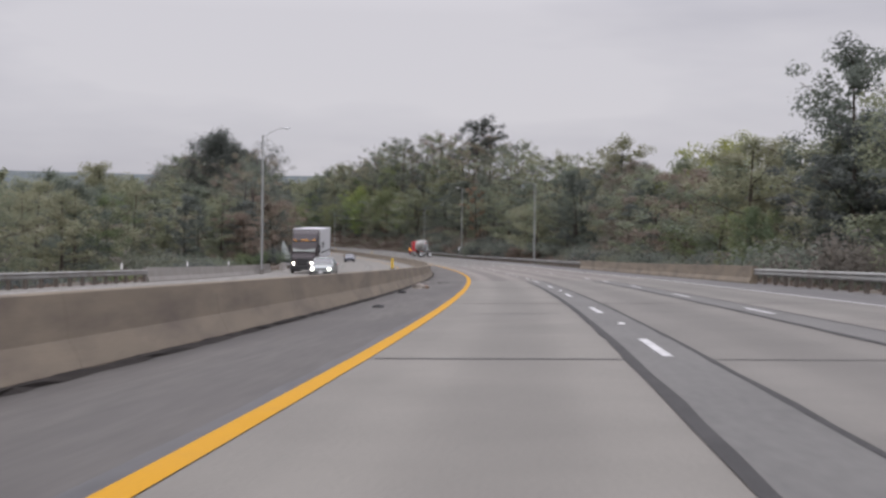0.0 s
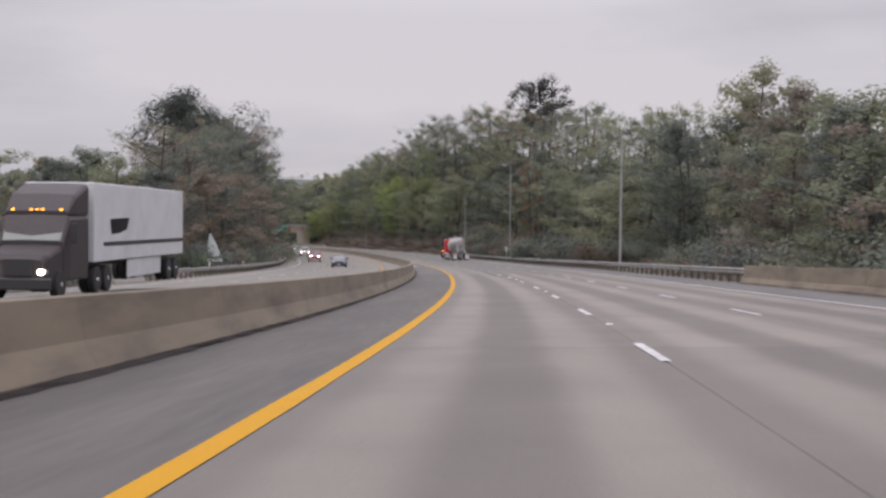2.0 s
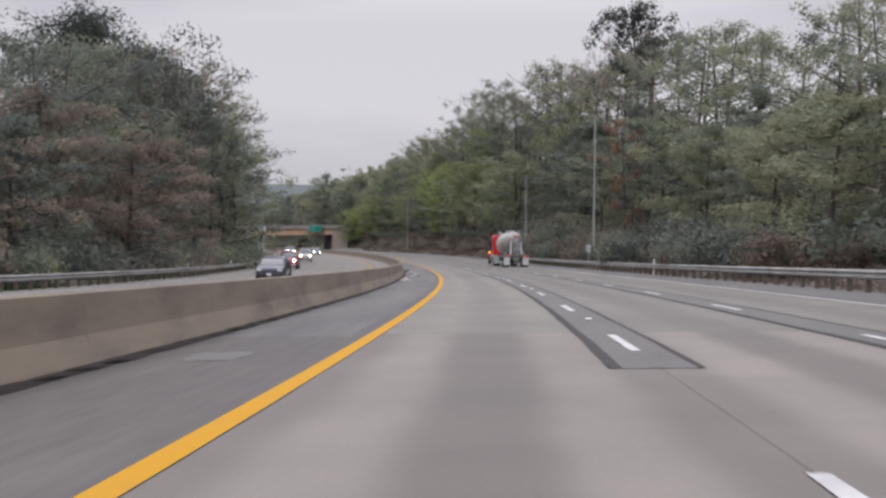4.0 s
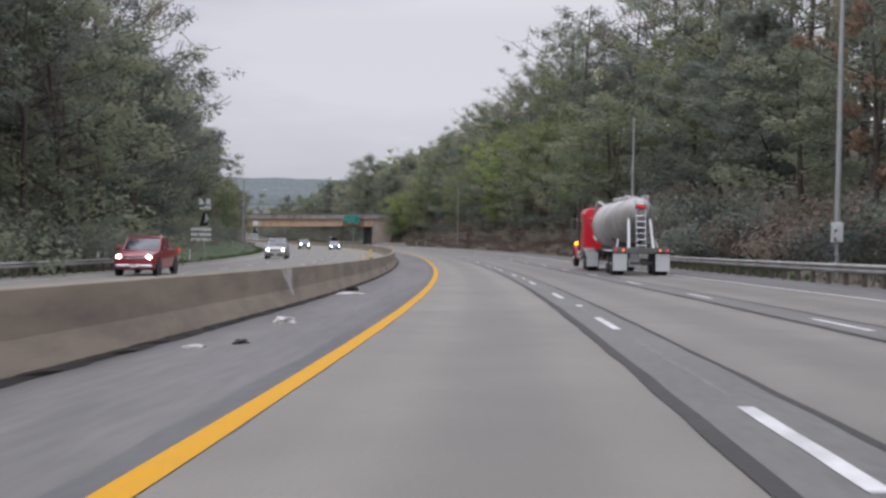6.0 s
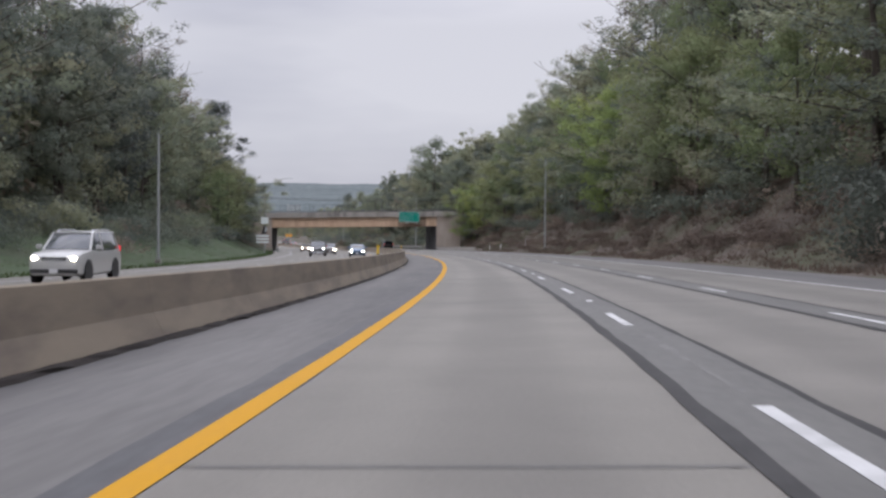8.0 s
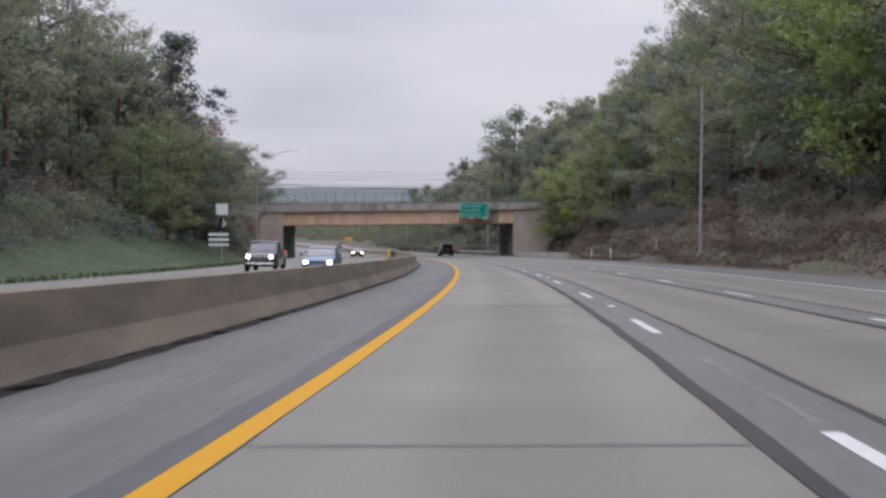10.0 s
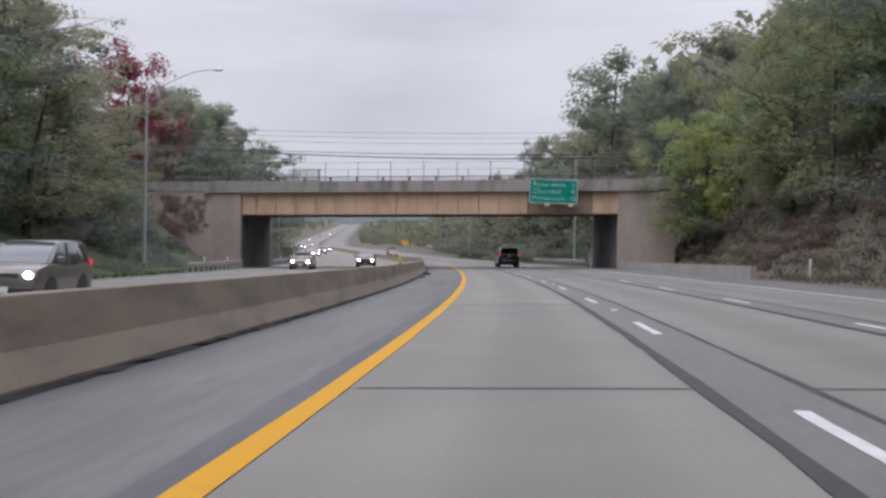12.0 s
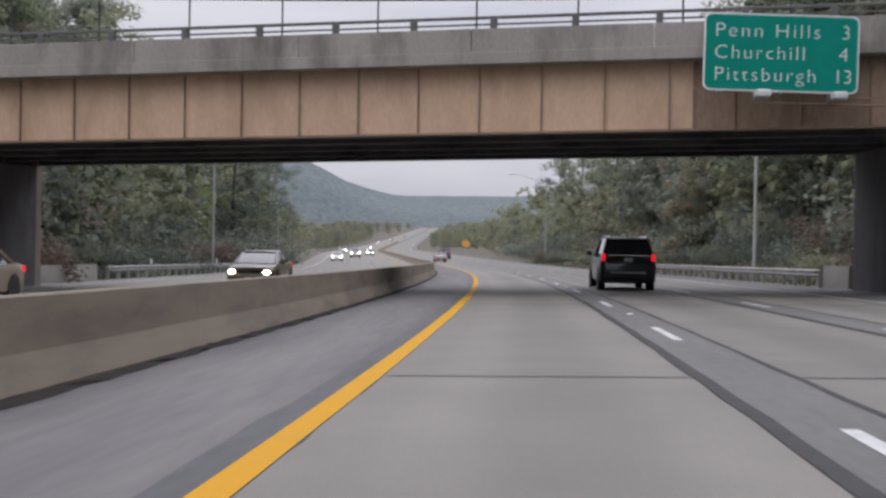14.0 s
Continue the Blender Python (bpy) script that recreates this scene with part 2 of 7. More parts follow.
M["sign_white"] = plain("sign_white", (0.62, 0.66, 0.66), 0.5)
M["sign_back"] = plain("sign_back", (0.52, 0.54, 0.55), 0.5, 0.2)
M["black"] = plain("black", (0.02, 0.02, 0.022), 0.6)
M["rubber"] = plain("tyre_rubber", (0.022, 0.022, 0.023), 0.85)
M["chrome"] = plain("polished_metal", (0.62, 0.63, 0.65), 0.22, 1.0)
M["wire"] = plain("wire", (0.03, 0.03, 0.035), 0.7)
M["post_yellow"] = plain("yellow_plastic", (0.58, 0.38, 0.03), 0.5)
M["post_white"] = plain("white_plastic", (0.72, 0.72, 0.72), 0.5)
M["bark"] = material("bark", (0.075, 0.062, 0.052), 0.95, var=0.35, scale=2, fine=14, bump=0.5, stretch=(1, 1, 0.25))
# green, dark and yellow leaf tones are greyed towards blue to imitate haze
M["leaf_green"] = leaf_material("leaves_green", [(0.124, 0.143, 0.130), (0.171, 0.198, 0.160), (0.224, 0.255, 0.181), (0.275, 0.288, 0.191), (0.269, 0.265, 0.181)], 0.5)
M["leaf_dark"] = leaf_material("leaves_dark", [(0.113, 0.124, 0.120), (0.148, 0.168, 0.149), (0.195, 0.217, 0.171), (0.233, 0.233, 0.173)], 0.48)
M["leaf_brown"] = leaf_material("leaves_brown", [(0.158, 0.149, 0.132), (0.210, 0.186, 0.155), (0.264, 0.210, 0.172), (0.248, 0.244, 0.172)], 0.5)
M["leaf_yellow"] = leaf_material("leaves_yellow", [(0.130, 0.170, 0.106), (0.183, 0.226, 0.119), (0.236, 0.258, 0.135), (0.207, 0.213, 0.130)], 0.5)
M["leaf_deep"] = leaf_material("leaves_deep_green", [(0.070, 0.080, 0.074), (0.088, 0.100, 0.088), (0.110, 0.124, 0.102)], 0.45)
M["leaf_creeper"] = leaf_material("leaves_creeper", [(0.220, 0.150, 0.135), (0.275, 0.180, 0.160), (0.240, 0.195, 0.165)], 0.45)
M["leaf_lime"] = leaf_material("leaves_lime", [(0.182, 0.237, 0.099), (0.248, 0.314, 0.116), (0.303, 0.347, 0.127), (0.308, 0.319, 0.121)], 0.5)
M["leaf_rust"] = leaf_material("leaves_rust", [(0.200, 0.150, 0.115), (0.270, 0.185, 0.130), (0.300, 0.215, 0.150)], 0.5)
M["leaf_red"] = leaf_material("leaves_red", [(0.2, 0.055, 0.075), (0.28, 0.065, 0.10), (0.24, 0.09, 0.095)], 0.5)
M["grass"] = leaf_material("grass_blades", [(0.058, 0.094, 0.038), (0.074, 0.114, 0.044), (0.094, 0.118, 0.052)], 0.5)
M["turf"] = material("turf", (0.048, 0.074, 0.032), 0.95, var=0.3, scale=0.6, fine=9, bump=0.6, stain=(0.056, 0.056, 0.036), stain_amt=0.7, stain_scale=0.25)
M["weeds"] = leaf_material("dry_weeds", [(0.125, 0.098, 0.083), (0.150, 0.115, 0.095), (0.176, 0.140, 0.110), (0.150, 0.136, 0.098)], 0.5)
# soot stains on a base darkened to paint in shade below the deck
M["bridge_shade"] = material("sooty_shaded_concrete", (0.135, 0.13, 0.135), 0.9, var=0.2, scale=0.7, fine=20, bump=0.2, stain=(0.045, 0.042, 0.042), stain_amt=0.8, stain_scale=0.4, stretch=(1, 1, 0.5))
M["orange"] = plain("orange_sheeting", (0.6, 0.3, 0.06), 0.5)


# ---- the road's line: bend, fall and banking along its length ----
KNOT = [-20 + 36 * i for i in range(21)] + [740, 790, 840, 920, 1000, 1300, 1700, 2700]
BEND = [1.253, 1.0, 0.738, 1.023, 0.942, 0.799, 0.938, 0.874, 1.0, 0.811, 0.865, 0.912, 0.869, 0.955, 0.849, 0.708, 0.9, 0.9, 0.9, 0.7, 0.3, 0.0, -0.05, -0.15, -0.15, -0.2, -0.08, 0, 0]
FALL = [-3.588, -3.496, -3.453, -3.459, -2.935, -2.658, -2.615, -2.295, -1.84, -1.44, -1.256, -1.366, -1.296, -1.307, -1.32, -1.183, -1.169, -1.235, -1.2, -0.6, -0.1, 0.05, 0.0, -0.15, -0.35, -0.3, 1.4, 2.2, 2.2]
BANK = [1.584, 1.711, 2.068, 2.132, 1.959, 2.17, 2.356, 2.013, 1.559, 1.591, 1.607]
SG = np.arange(-160, 2700.0)
_k, _g = np.interp(SG, KNOT, BEND) / 1000, np.interp(SG, KNOT, FALL) / 100
_c = np.interp(SG, np.linspace(-20, 720, 11), BANK) / 100


def _run(a):
    out = np.concatenate([[0], np.cumsum((a[1:] + a[:-1]) / 2)])
    return out - out[160]


TH = _run(_k)
RX, RY, RZ = _run(-np.sin(TH)), _run(np.cos(TH)), _run(_g)


def heading(s):
    return float(np.interp(s, SG, TH))


def at(s, d, h=0.0):
    """A place s metres along the yellow line, d metres to its right and h above the road's plane."""
    a = np.interp(s, SG, TH)
    return np.stack(np.broadcast_arrays(np.interp(s, SG, RX) + d * np.cos(a), np.interp(s, SG, RY) + d * np.sin(a),
                                        np.interp(s, SG, RZ) + np.clip(d, -22, 16) * np.interp(s, SG, _c) + h), -1)


def vec(s, d, h=0.0):
    return Vector(at(s, d, h).tolist())


def stand(s, d, h=0.0, turn=0.0):
    """A pose on the road: x to the right, y along the road, z up."""
    v = vec(s, d, h)
    return pose(v.x, v.y, v.z, 0, 0, math.degrees(heading(s)) + turn)


# ---- mesh helpers ----
def mesh_of(name, verts, faces, mats, smooth=False):
    me = bpy.data.meshes.new(name)
    me.from_pydata([tuple(v) for v in verts], [], [tuple(f) for f in faces])
    for m in mats if isinstance(mats, (list, tuple)) else [mats]:
        me.materials.append(m)
    if smooth:
        me.polygons.foreach_set("use_smooth", [True] * len(me.polygons))
    me.update()
    return me


def part(name, bm, mat, parent=None, label="", smooth=False, m=None):
    me = bpy.data.meshes.new(name)
    if smooth:
        for f in bm.faces:
            f.smooth = True
    bm.to_mesh(me)
    bm.free()
    if smooth:
        me.set_sharp_from_angle(angle=radians(38))
    me.materials.append(mat)
    ob = new(name, me)
    if parent:
        ob.parent = parent
    if m is not None:
        ob.matrix_basis = m
    if label:
        tagged(ob, label)
    return ob


def thing(name, label, category, group="", m=None, kind=""):
    e = new(name)
    e.empty_display_size = 0.3
    if m is not None:
        e.matrix_basis = m
    return tagged(e, label, category, group, kind)


def box(bm, x0, x1, y0, y1, z0, z1, bev=0.0, m=None):
    r = bmesh.ops.create_cube(bm, size=1.0)
    vs = r["verts"]
    bmesh.ops.scale(bm, vec=(x1 - x0, y1 - y0, z1 - z0), verts=vs)
    bmesh.ops.translate(bm, vec=((x0 + x1) / 2, (y0 + y1) / 2, (z0 + z1) / 2), verts=vs)
    if bev:
        es = list({e for v in vs for e in v.link_edges})
        r2 = bmesh.ops.bevel(bm, geom=es, offset=bev, segments=2, profile=0.5, affect="EDGES")
        vs = list({v for f in r2["faces"] for v in f.verts} | {v for v in vs if v.is_valid})
    if m is not None:
        bmesh.ops.transform(bm, matrix=m, verts=[v for v in vs if v.is_valid])
    return bm


def tube(bm, pts, radii, sides=8, cap=True):
    """A round bar along points."""
    pts = [Vector(p) for p in pts]
    if not isinstance(radii, (list, tuple)):
        radii = [radii] * len(pts)
    rings = []
    for i, p in enumerate(pts):
        d = (pts[min(i + 1, len(pts) - 1)] - pts[max(i - 1, 0)]).normalized()
        u = d.orthogonal().normalized() if abs(d.z) > 0.9 else d.cross(Vector((0, 0, 1))).normalized()
        w = d.cross(u).normalized()
        rings.append([bm.verts.new(p + (math.cos(a) * u + math.sin(a) * w) * float(radii[i])) for a in (2 * math.pi * k / sides for k in range(sides))])
    for a, b in zip(rings, rings[1:]):
        for k in range(sides):
            bm.faces.new((a[k], a[(k + 1) % sides], b[(k + 1) % sides], b[k]))
    if cap:
        bm.faces.new(rings[0][::-1])
        bm.faces.new(rings[-1])
    return bm


def strip_mesh(name, s0, s1, prof, mats, step=3.0, closed=False, ends=True, wob=0.0, smooth=False):
    """A cross-section prof [(d, h), ...] drawn along the road, with the road's own coordinates (metres) as its UV."""
    n = max(1, round((s1 - s0) / step))
    ss = np.linspace(s0, s1, n + 1)
    rnd = random.Random(int(s0 * 10) + len(prof))
    vs, uv = [], []
    run = [0.0]
    for a, b in zip(prof, prof[1:]):
        run.append(run[-1] + math.hypot(b[0] - a[0], b[1] - a[1]))
    for s in ss:
        for i, (d, h) in enumerate(prof):
            vs.append(at(s, d + (rnd.uniform(-wob, wob) if wob else 0), h))
            uv.append((s, d if not closed else run[i]))
    k = len(prof)
    fs = []
    for i in range(n):
        for j in range(k if closed else k - 1):
            a, b = i * k + j, i * k + (j + 1) % k
            fs.append((a, b, b + k, a + k))
    if closed and ends:
        fs.append(tuple(range(k))[::-1])
        fs.append(tuple(n * k + j for j in range(k)))
    me = mesh_of(name, vs, fs, mats, smooth)
    lay = me.uv_layers.new(name="road")
    for lp in me.loops:
        lay.data[lp.index].uv = uv[lp.vertex_index]
    return me


def strip(name, s0, s1, prof, mat, parent=None, **kw):
    ob = new(name, strip_mesh(name, s0, s1, prof, mat, **kw))
    if parent:
        ob.parent = parent
    return ob


# ---- ground: verges, banks and hills as one sheet ----
def table(s, pairs):
    return np.interp(s, [p[0] for p in pairs], [p[1] for p in pairs])


BANK_R = [(-160, -1), (40, -2.5), (130, -2.0), (190, 0.5), (260, 3), (330, 7), (400, 10), (440, 10), (515, 9.0), (546, 8.5), (575, 5.0), (640, 3.0), (740, 2.0), (800, 1.6), (2700, 1.0)]
HILL_R = [(-160, 0.02), (120, 0.04), (230, 0.16), (330, 0.24), (500, 0.20), (600, 0.20), (760, 0.08), (900, 0.03), (2700, 0.03)]
BANK_L = [(-160, -2), (40, -4), (150, -3), (200, -0.5), (260, 1.0), (350, 2.5), (430, 3.5), (515, 6.5), (546, 8.5), (575, 4.0), (700, 4), (900, 1), (2700, 0.5)]
HILL_L = [(-160, 0.0), (130, 0.0), (230, 0.10), (330, 0.18), (500, 0.16), (600, 0.12), (900, 0.05), (2700, 0.02)]
STEEP = [(-160, 14), (500, 14), (543, 6.5), (558, 6.5), (590, 14)]
STEEP_L = [(-160, 14), (500, 14), (535, 13), (556, 13), (590, 14)]
FOOT_R = [(-160, 1.0), (505, 1.0), (538, 5.0), (558, 5.0), (585, 1.0)]
PAVE_R, PAVE_L = 14.2, -19.4


def smooth01(x):
    x = np.clip(x, 0, 1)
    return x * x * (3 - 2 * x)


def ground_h(s, d):
    s, d = np.broadcast_arrays(np.asarray(s, float), np.asarray(d, float))
    ur, ul = d - PAVE_R, PAVE_L - d
    hr = table(s, BANK_R) * smooth01((ur - table(s, FOOT_R)) / table(s, STEEP)) + table(s, HILL_R) * np.clip(ur - 14, 0, 40)
    hl = table(s, BANK_L) * smooth01((ul - 1.0) / table(s, STEEP_L)) + table(s, HILL_L) * np.clip(ul - 12, 0, 40)
    h = np.where(ur > 0, hr, np.where(ul > 0, hl, -0.4)) - 0.06
    return h + np.where((ur > 2) | (ul > 2), 0.35 * np.sin(s * 0.21 + d * 0.3) * np.sin(s * 0.077 - d * 0.17), 0)


def build_ground():
    ds = [-2600, -1500, -900, -600, -400, -250, -160, -120, -90, -70, -55, -45, -38, -33, -29, -26, -23.5, -21.5, -20.2, -19.4, -19.3, -10, -2.8, 5, 14.1, 14.2, 15, 16.5, 18.5, 21, 24, 27, 31, 36, 43, 53, 68, 90, 120, 160, 250, 400, 600, 900, 1600, 2600]
    ss = list(np.arange(-150, 700, 6.0)) + list(np.arange(700, 2690, 40.0))
    S, D = np.meshgrid(ss, ds, indexing="ij")
    v = at(S, np.maximum(D, -300), ground_h(S, D))
    # far out on the inside of the bend the sheet goes on in one direction, so that it never folds over itself
    v[..., :2] += np.minimum(D + 300, 0)[..., None] * np.array([math.cos(0.3), math.sin(0.3)])
    # carry the sheet on to the horizon behind and ahead
    mid = ds.index(-2.8)
    back, on = v[0, mid] - v[1, mid], v[-1, mid] - v[-2, mid]
    back[2], on[2] = 0, 0
    back /= np.linalg.norm(back)
    on /= np.linalg.norm(on)
    v = np.concatenate([[v[0] + back * e for e in (2400, 1200, 600, 250)], v, [v[-1] + on * e for e in (300, 900)]])
    rows = len(v)
    v = v.reshape(-1, 3)
    k = len(ds)
    fs = [(i * k + j, i * k + j + 1, (i + 1) * k + j + 1, (i + 1) * k + j) for i in range(rows - 1) for j in range(k - 1)]
    ob = new("ground", mesh_of("ground", v, fs, M["soil"], True))
    return tagged(ob, "brown soil and weedy verge banks beside the motorway", "ground", kind="structure")


build_ground()

# far wooded hills that close the valley
def build_backdrop():
    # bluish tones and a weak emission stand in for mist over the woods
    m = bpy.data.materials.new("painted_mist_hill")
    m.use_nodes = True
    nt = m.node_tree
    b = nt.nodes["Principled BSDF"]
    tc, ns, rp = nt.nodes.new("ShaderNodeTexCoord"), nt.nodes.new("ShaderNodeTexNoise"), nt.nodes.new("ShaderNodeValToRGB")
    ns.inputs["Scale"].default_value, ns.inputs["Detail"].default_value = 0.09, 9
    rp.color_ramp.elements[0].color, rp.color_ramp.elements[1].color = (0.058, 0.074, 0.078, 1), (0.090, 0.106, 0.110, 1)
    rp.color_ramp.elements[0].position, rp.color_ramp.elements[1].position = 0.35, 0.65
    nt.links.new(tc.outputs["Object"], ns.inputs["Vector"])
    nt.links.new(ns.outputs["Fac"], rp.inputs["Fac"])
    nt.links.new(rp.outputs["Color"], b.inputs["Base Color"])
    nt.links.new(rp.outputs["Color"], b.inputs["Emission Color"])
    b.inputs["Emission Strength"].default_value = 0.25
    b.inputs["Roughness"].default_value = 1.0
    for dist, h0, h1, seed in ((2750, 88, 112, 3), (3600, 140, 92, 8)):
        n = 640
        vs, fs = [], []
        for i in range(n + 1):
            a = radians(-180 + 360 * i / n) + radians(34)
            r = dist
            u = min(1.0, max(0.0, (math.degrees(a) - 32) / 6.5))
            rise = h0 + h1 * u * u * (3 - 2 * u) + 9 * noise.noise(Vector((a * 4.2 + seed, seed, 0))) + 3.0 * noise.noise(Vector((i * 0.37, seed, 5))) + 2.4 * noise.noise(Vector((i * 1.7, seed, 9)))
            for f, z in ((0.86, -60), (0.95, rise * 0.62), (1.0, rise), (1.12, -60)):
                vs.append((-114 - math.sin(a) * r * f, 492 + math.cos(a) * r * f, -12 + z))
        for i in range(n):
            for j in range(3):
                fs.append((i * 4 + j, i * 4 + j + 1, (i + 1) * 4 + j + 1, (i + 1) * 4 + j))
        tagged(new("backdrop", mesh_of("far_hill", vs, fs, m, True)), "wooded hills closing the valley, mist painted into their colour", "hills", kind="structure")


build_backdrop()

# ---- carriageways ----
LANE = 3.61
road = strip("road", -80, 2550, [(-2.35, -0.03), (14.15, -0.03)], M["bed"], step=6)
tagged(road, "grey concrete three-lane motorway carriageway", "road", kind="structure")
road_opp = strip("road_oncoming", -80, 2550, [(-19.35, -0.01), (-16.4, 0.0), (-12.8, 0.0), (-9.2, 0.0), (-5.5, 0.0), (-3.0, 0.0)], M["concrete_lane"], step=6)
tagged(road_opp, "grey concrete carriageway for the oncoming traffic", "road", kind="structure")
for s0, s1, mt, words in ((-80, 164, "shoulder_old", "dark brownish asphalt shoulder beside the median barrier"), (164, 2550, "shoulder", "grey asphalt shoulder beside the median barrier")):
    shoulder = strip("shoulder_median", s0, s1, [(-2.5, 0.0), (-1.2, 0.0), (-0.09, 0.0)], M[mt], step=2)
    tagged(shoulder, words, "shoulder", kind="structure")
shoulder_r = strip("shoulder_verge", -80, 2550, [(10.98, 0.0), (12.5, 0.0), (14.2, -0.02)], M["shoulder"], step=6)
tagged(shoulder_r, "grey asphalt hard shoulder along the verge", "shoulder", kind="structure")
for s0, s1, wide in ((-80, 67, 0.26), (67, 164, 0.13), (164, 1300, 0.36)):
    seam = strip("seam_median", s0, s1, [(-wide, 0.003), (-0.1, 0.004), (0.1, 0.004)], M["seam_dark"], step=0.9, wob=0.03)
    tagged(seam, "dark asphalt seam under the yellow line", "road seam", kind="structure")
for i, d in enumerate((LANE, 2 * LANE)):
    for a, b in ((-80, 67.5), (158, 700)):
        o = strip("seam_lane", a, b, [(d - 0.46, 0.006), (d, 0.006), (d + 0.42, 0.006)], M["asphalt_strip"], step=1.5, wob=0.005)
        tagged(o, "dark asphalt seam along the lane line", "road seam", kind="structure")
        for e, hw in ((-0.47, 0.07), (0.43, 0.04)):
            o = strip("seam_edge", a, b, [(d + e - hw, 0.009), (d + e + hw, 0.009)], M["tar"], step=1.3, wob=0.018)
            tagged(o, "black tar crack filler along the lane seam", "road seam", kind="structure")

# painted lines
line_y = strip("line_yellow", -80, 1400, [(-0.1, 0.008), (0.11, 0.008)], M["yellow"], step=2.5, wob=0.006)
tagged(line_y, "solid yellow edge line", "road marking", kind="structure")
line_e = strip("line_white", -80, 1400, [(10.76, 0.008), (10.9, 0.008)], M["white_line"], step=3, wob=0.005)
tagged(line_e, "solid white edge line", "road marking", kind="structure")
for nm, d, mt in (("line_yellow_oncoming", -5.55, "yellow"), ("line_white_oncoming", -16.45, "white_line")):
    o = strip(nm, -80, 1400, [(d - 0.075, 0.008), (d + 0.075, 0.008)], M[mt], step=3)
    tagged(o, "solid edge line of the oncoming carriageway", "road marking", kind="structure")


def dashes():
    """Ten-foot dashes every forty feet on each lane line."""
    for d, first, group in ((LANE, 14.79, "dashes between the passing and middle lanes"), (2 * LANE, 14.4, "dashes between the middle and slow lanes"),
                            (-9.15, 9.0, "dashes on the oncoming carriageway"), (-12.8, 9.0, "dashes on the oncoming carriageway")):
        for n in range(-5, 62):
            s = first + 12.19 * n
            s += float(np.interp(s, (40, 60, 64, 72, 76, 90, 100, 150, 180, 212, 230, 250, 450, 520, 545), (0, 0.6, 1.1, -1.2, -1.6, -0.8, -0.3, -0.5, -0.9, -0.95, -0.3, -0.15, -0.25, -0.4, -0.5))) if d > 0 else 0.0
            prof = [(d - 0.065, 0.011), (d, 0.012), (d + 0.065, 0.011)]
            o = strip("lane_dash", s, s + 3.25, prof, M["white_line"], step=0.7, wob=0.006)
            tagged(o, "worn white painted dash on the carriageway", "road marking", group, kind="structure")


dashes()


def old_paint():
    """Remains of an older, ground-off line that still shows between the dashes."""
    for n in range(12, 34):
        s = 14.79 + 12.19 * n - 0.5
        r = random.Random(n)
        a = s + 3.3 + r.uniform(0.0, 1.2)
        for k in range(3):
            b = a + r.uniform(1.2, 2.6)
            o = strip("worn_line", a, min(b, s + 11.9), [(LANE - 0.05 + 0.04 * r.random(), 0.009), (LANE + 0.05, 0.010)], M["worn_paint"], step=0.35, wob=0.02)
            tagged(o, "faint pale remains of a ground-off lane line", "road marking", kind="structure")
            a = b + r.uniform(0.05, 0.5)
            if a > s + 11.2:
                break


old_paint()


def studs():
    """Raised reflective markers between the dashes."""
    bm = bmesh.new()
    box(bm, -0.06, 0.06, -0.06, 0.06, 0, 0.02, 0.008)
    me = bpy.data.meshes.new("road_stud")
    bm.to_mesh(me)
    bm.free()
    me.materials.append(M["post_white"])
    for n in range(-2, 46):
        s = 14.79 + 12.19 * n + 7.6
        if n % 2 == 0:
            o = tagged(new("road_stud", me), "small white reflective road stud set in the seam", "road stud", "road studs on the lane line")
            o.matrix_basis = stand(s, LANE + 0.05, 0.006)


studs()

# ---- walls and rails along the road ----
def barrier_piece(s0, s1, mirror=1):
    """The profile of a concrete safety barrier, both faces."""
    c = -2.80
    prof = [(0.31, -0.02), (0.31, 0.07), (0.165, 0.36), (0.10, 0.815), (0.085, 0.83), (-0.085, 0.83), (-0.10, 0.815), (-0.165, 0.36), (-0.31, 0.07), (-0.31, -0.02)]
    return strip_mesh("barrier_section", s0, s1, [(c + d, h) for d, h in prof], M["barrier"], step=2.03, closed=True)


def median_barrier():
    root = thing("median_barrier", "long stained concrete safety barrier dividing the carriageways", "barrier", kind="structure")
    L = 6.10
    for i in range(-8, 125):
        s0 = i * L
        o = new("barrier_section", barrier_piece(s0 + 0.003, s0 + L - 0.003))
        o.parent = root
    o = new("barrier_section", strip_mesh("barrier_far", 125 * L, 1400, [(-2.8 + d, h) for d, h in ((0.31, 0), (0.17, 0.3), (0.1, 0.83), (-0.1, 0.83), (-0.17, 0.3), (-0.31, 0))], M["barrier"], step=12, closed=True))
    o.parent = root
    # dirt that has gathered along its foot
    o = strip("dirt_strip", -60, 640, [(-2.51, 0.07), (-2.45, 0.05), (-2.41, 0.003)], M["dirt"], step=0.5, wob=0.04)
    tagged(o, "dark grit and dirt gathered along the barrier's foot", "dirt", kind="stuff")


median_barrier()


def parapet(s0, s1, d, mat, h=0.84, label="stained concrete parapet along the carriageway's edge"):
    root = thing("parapet", label, "parapet", kind="structure")
    side = 1 if d > 0 else -1
    prof = [(d - side * 0.24, -0.15), (d - side * 0.24, 0.07), (d - side * 0.12, 0.28), (d - side * 0.06, h), (d + side * 0.16, h), (d + side * 0.16, -0.15)]
    if side < 0:
        prof = prof[::-1]
    n = max(1, round((s1 - s0) / 6.1))
    L = (s1 - s0) / n
    for i in range(n):
        o = new("parapet_section", strip_mesh("parapet_section", s0 + i * L + 0.012, s0 + (i + 1) * L - 0.012, prof, mat, step=2.03, closed=True))
        o.parent = root


parapet(60.0, 131.0, 13.75, M["barrier"])
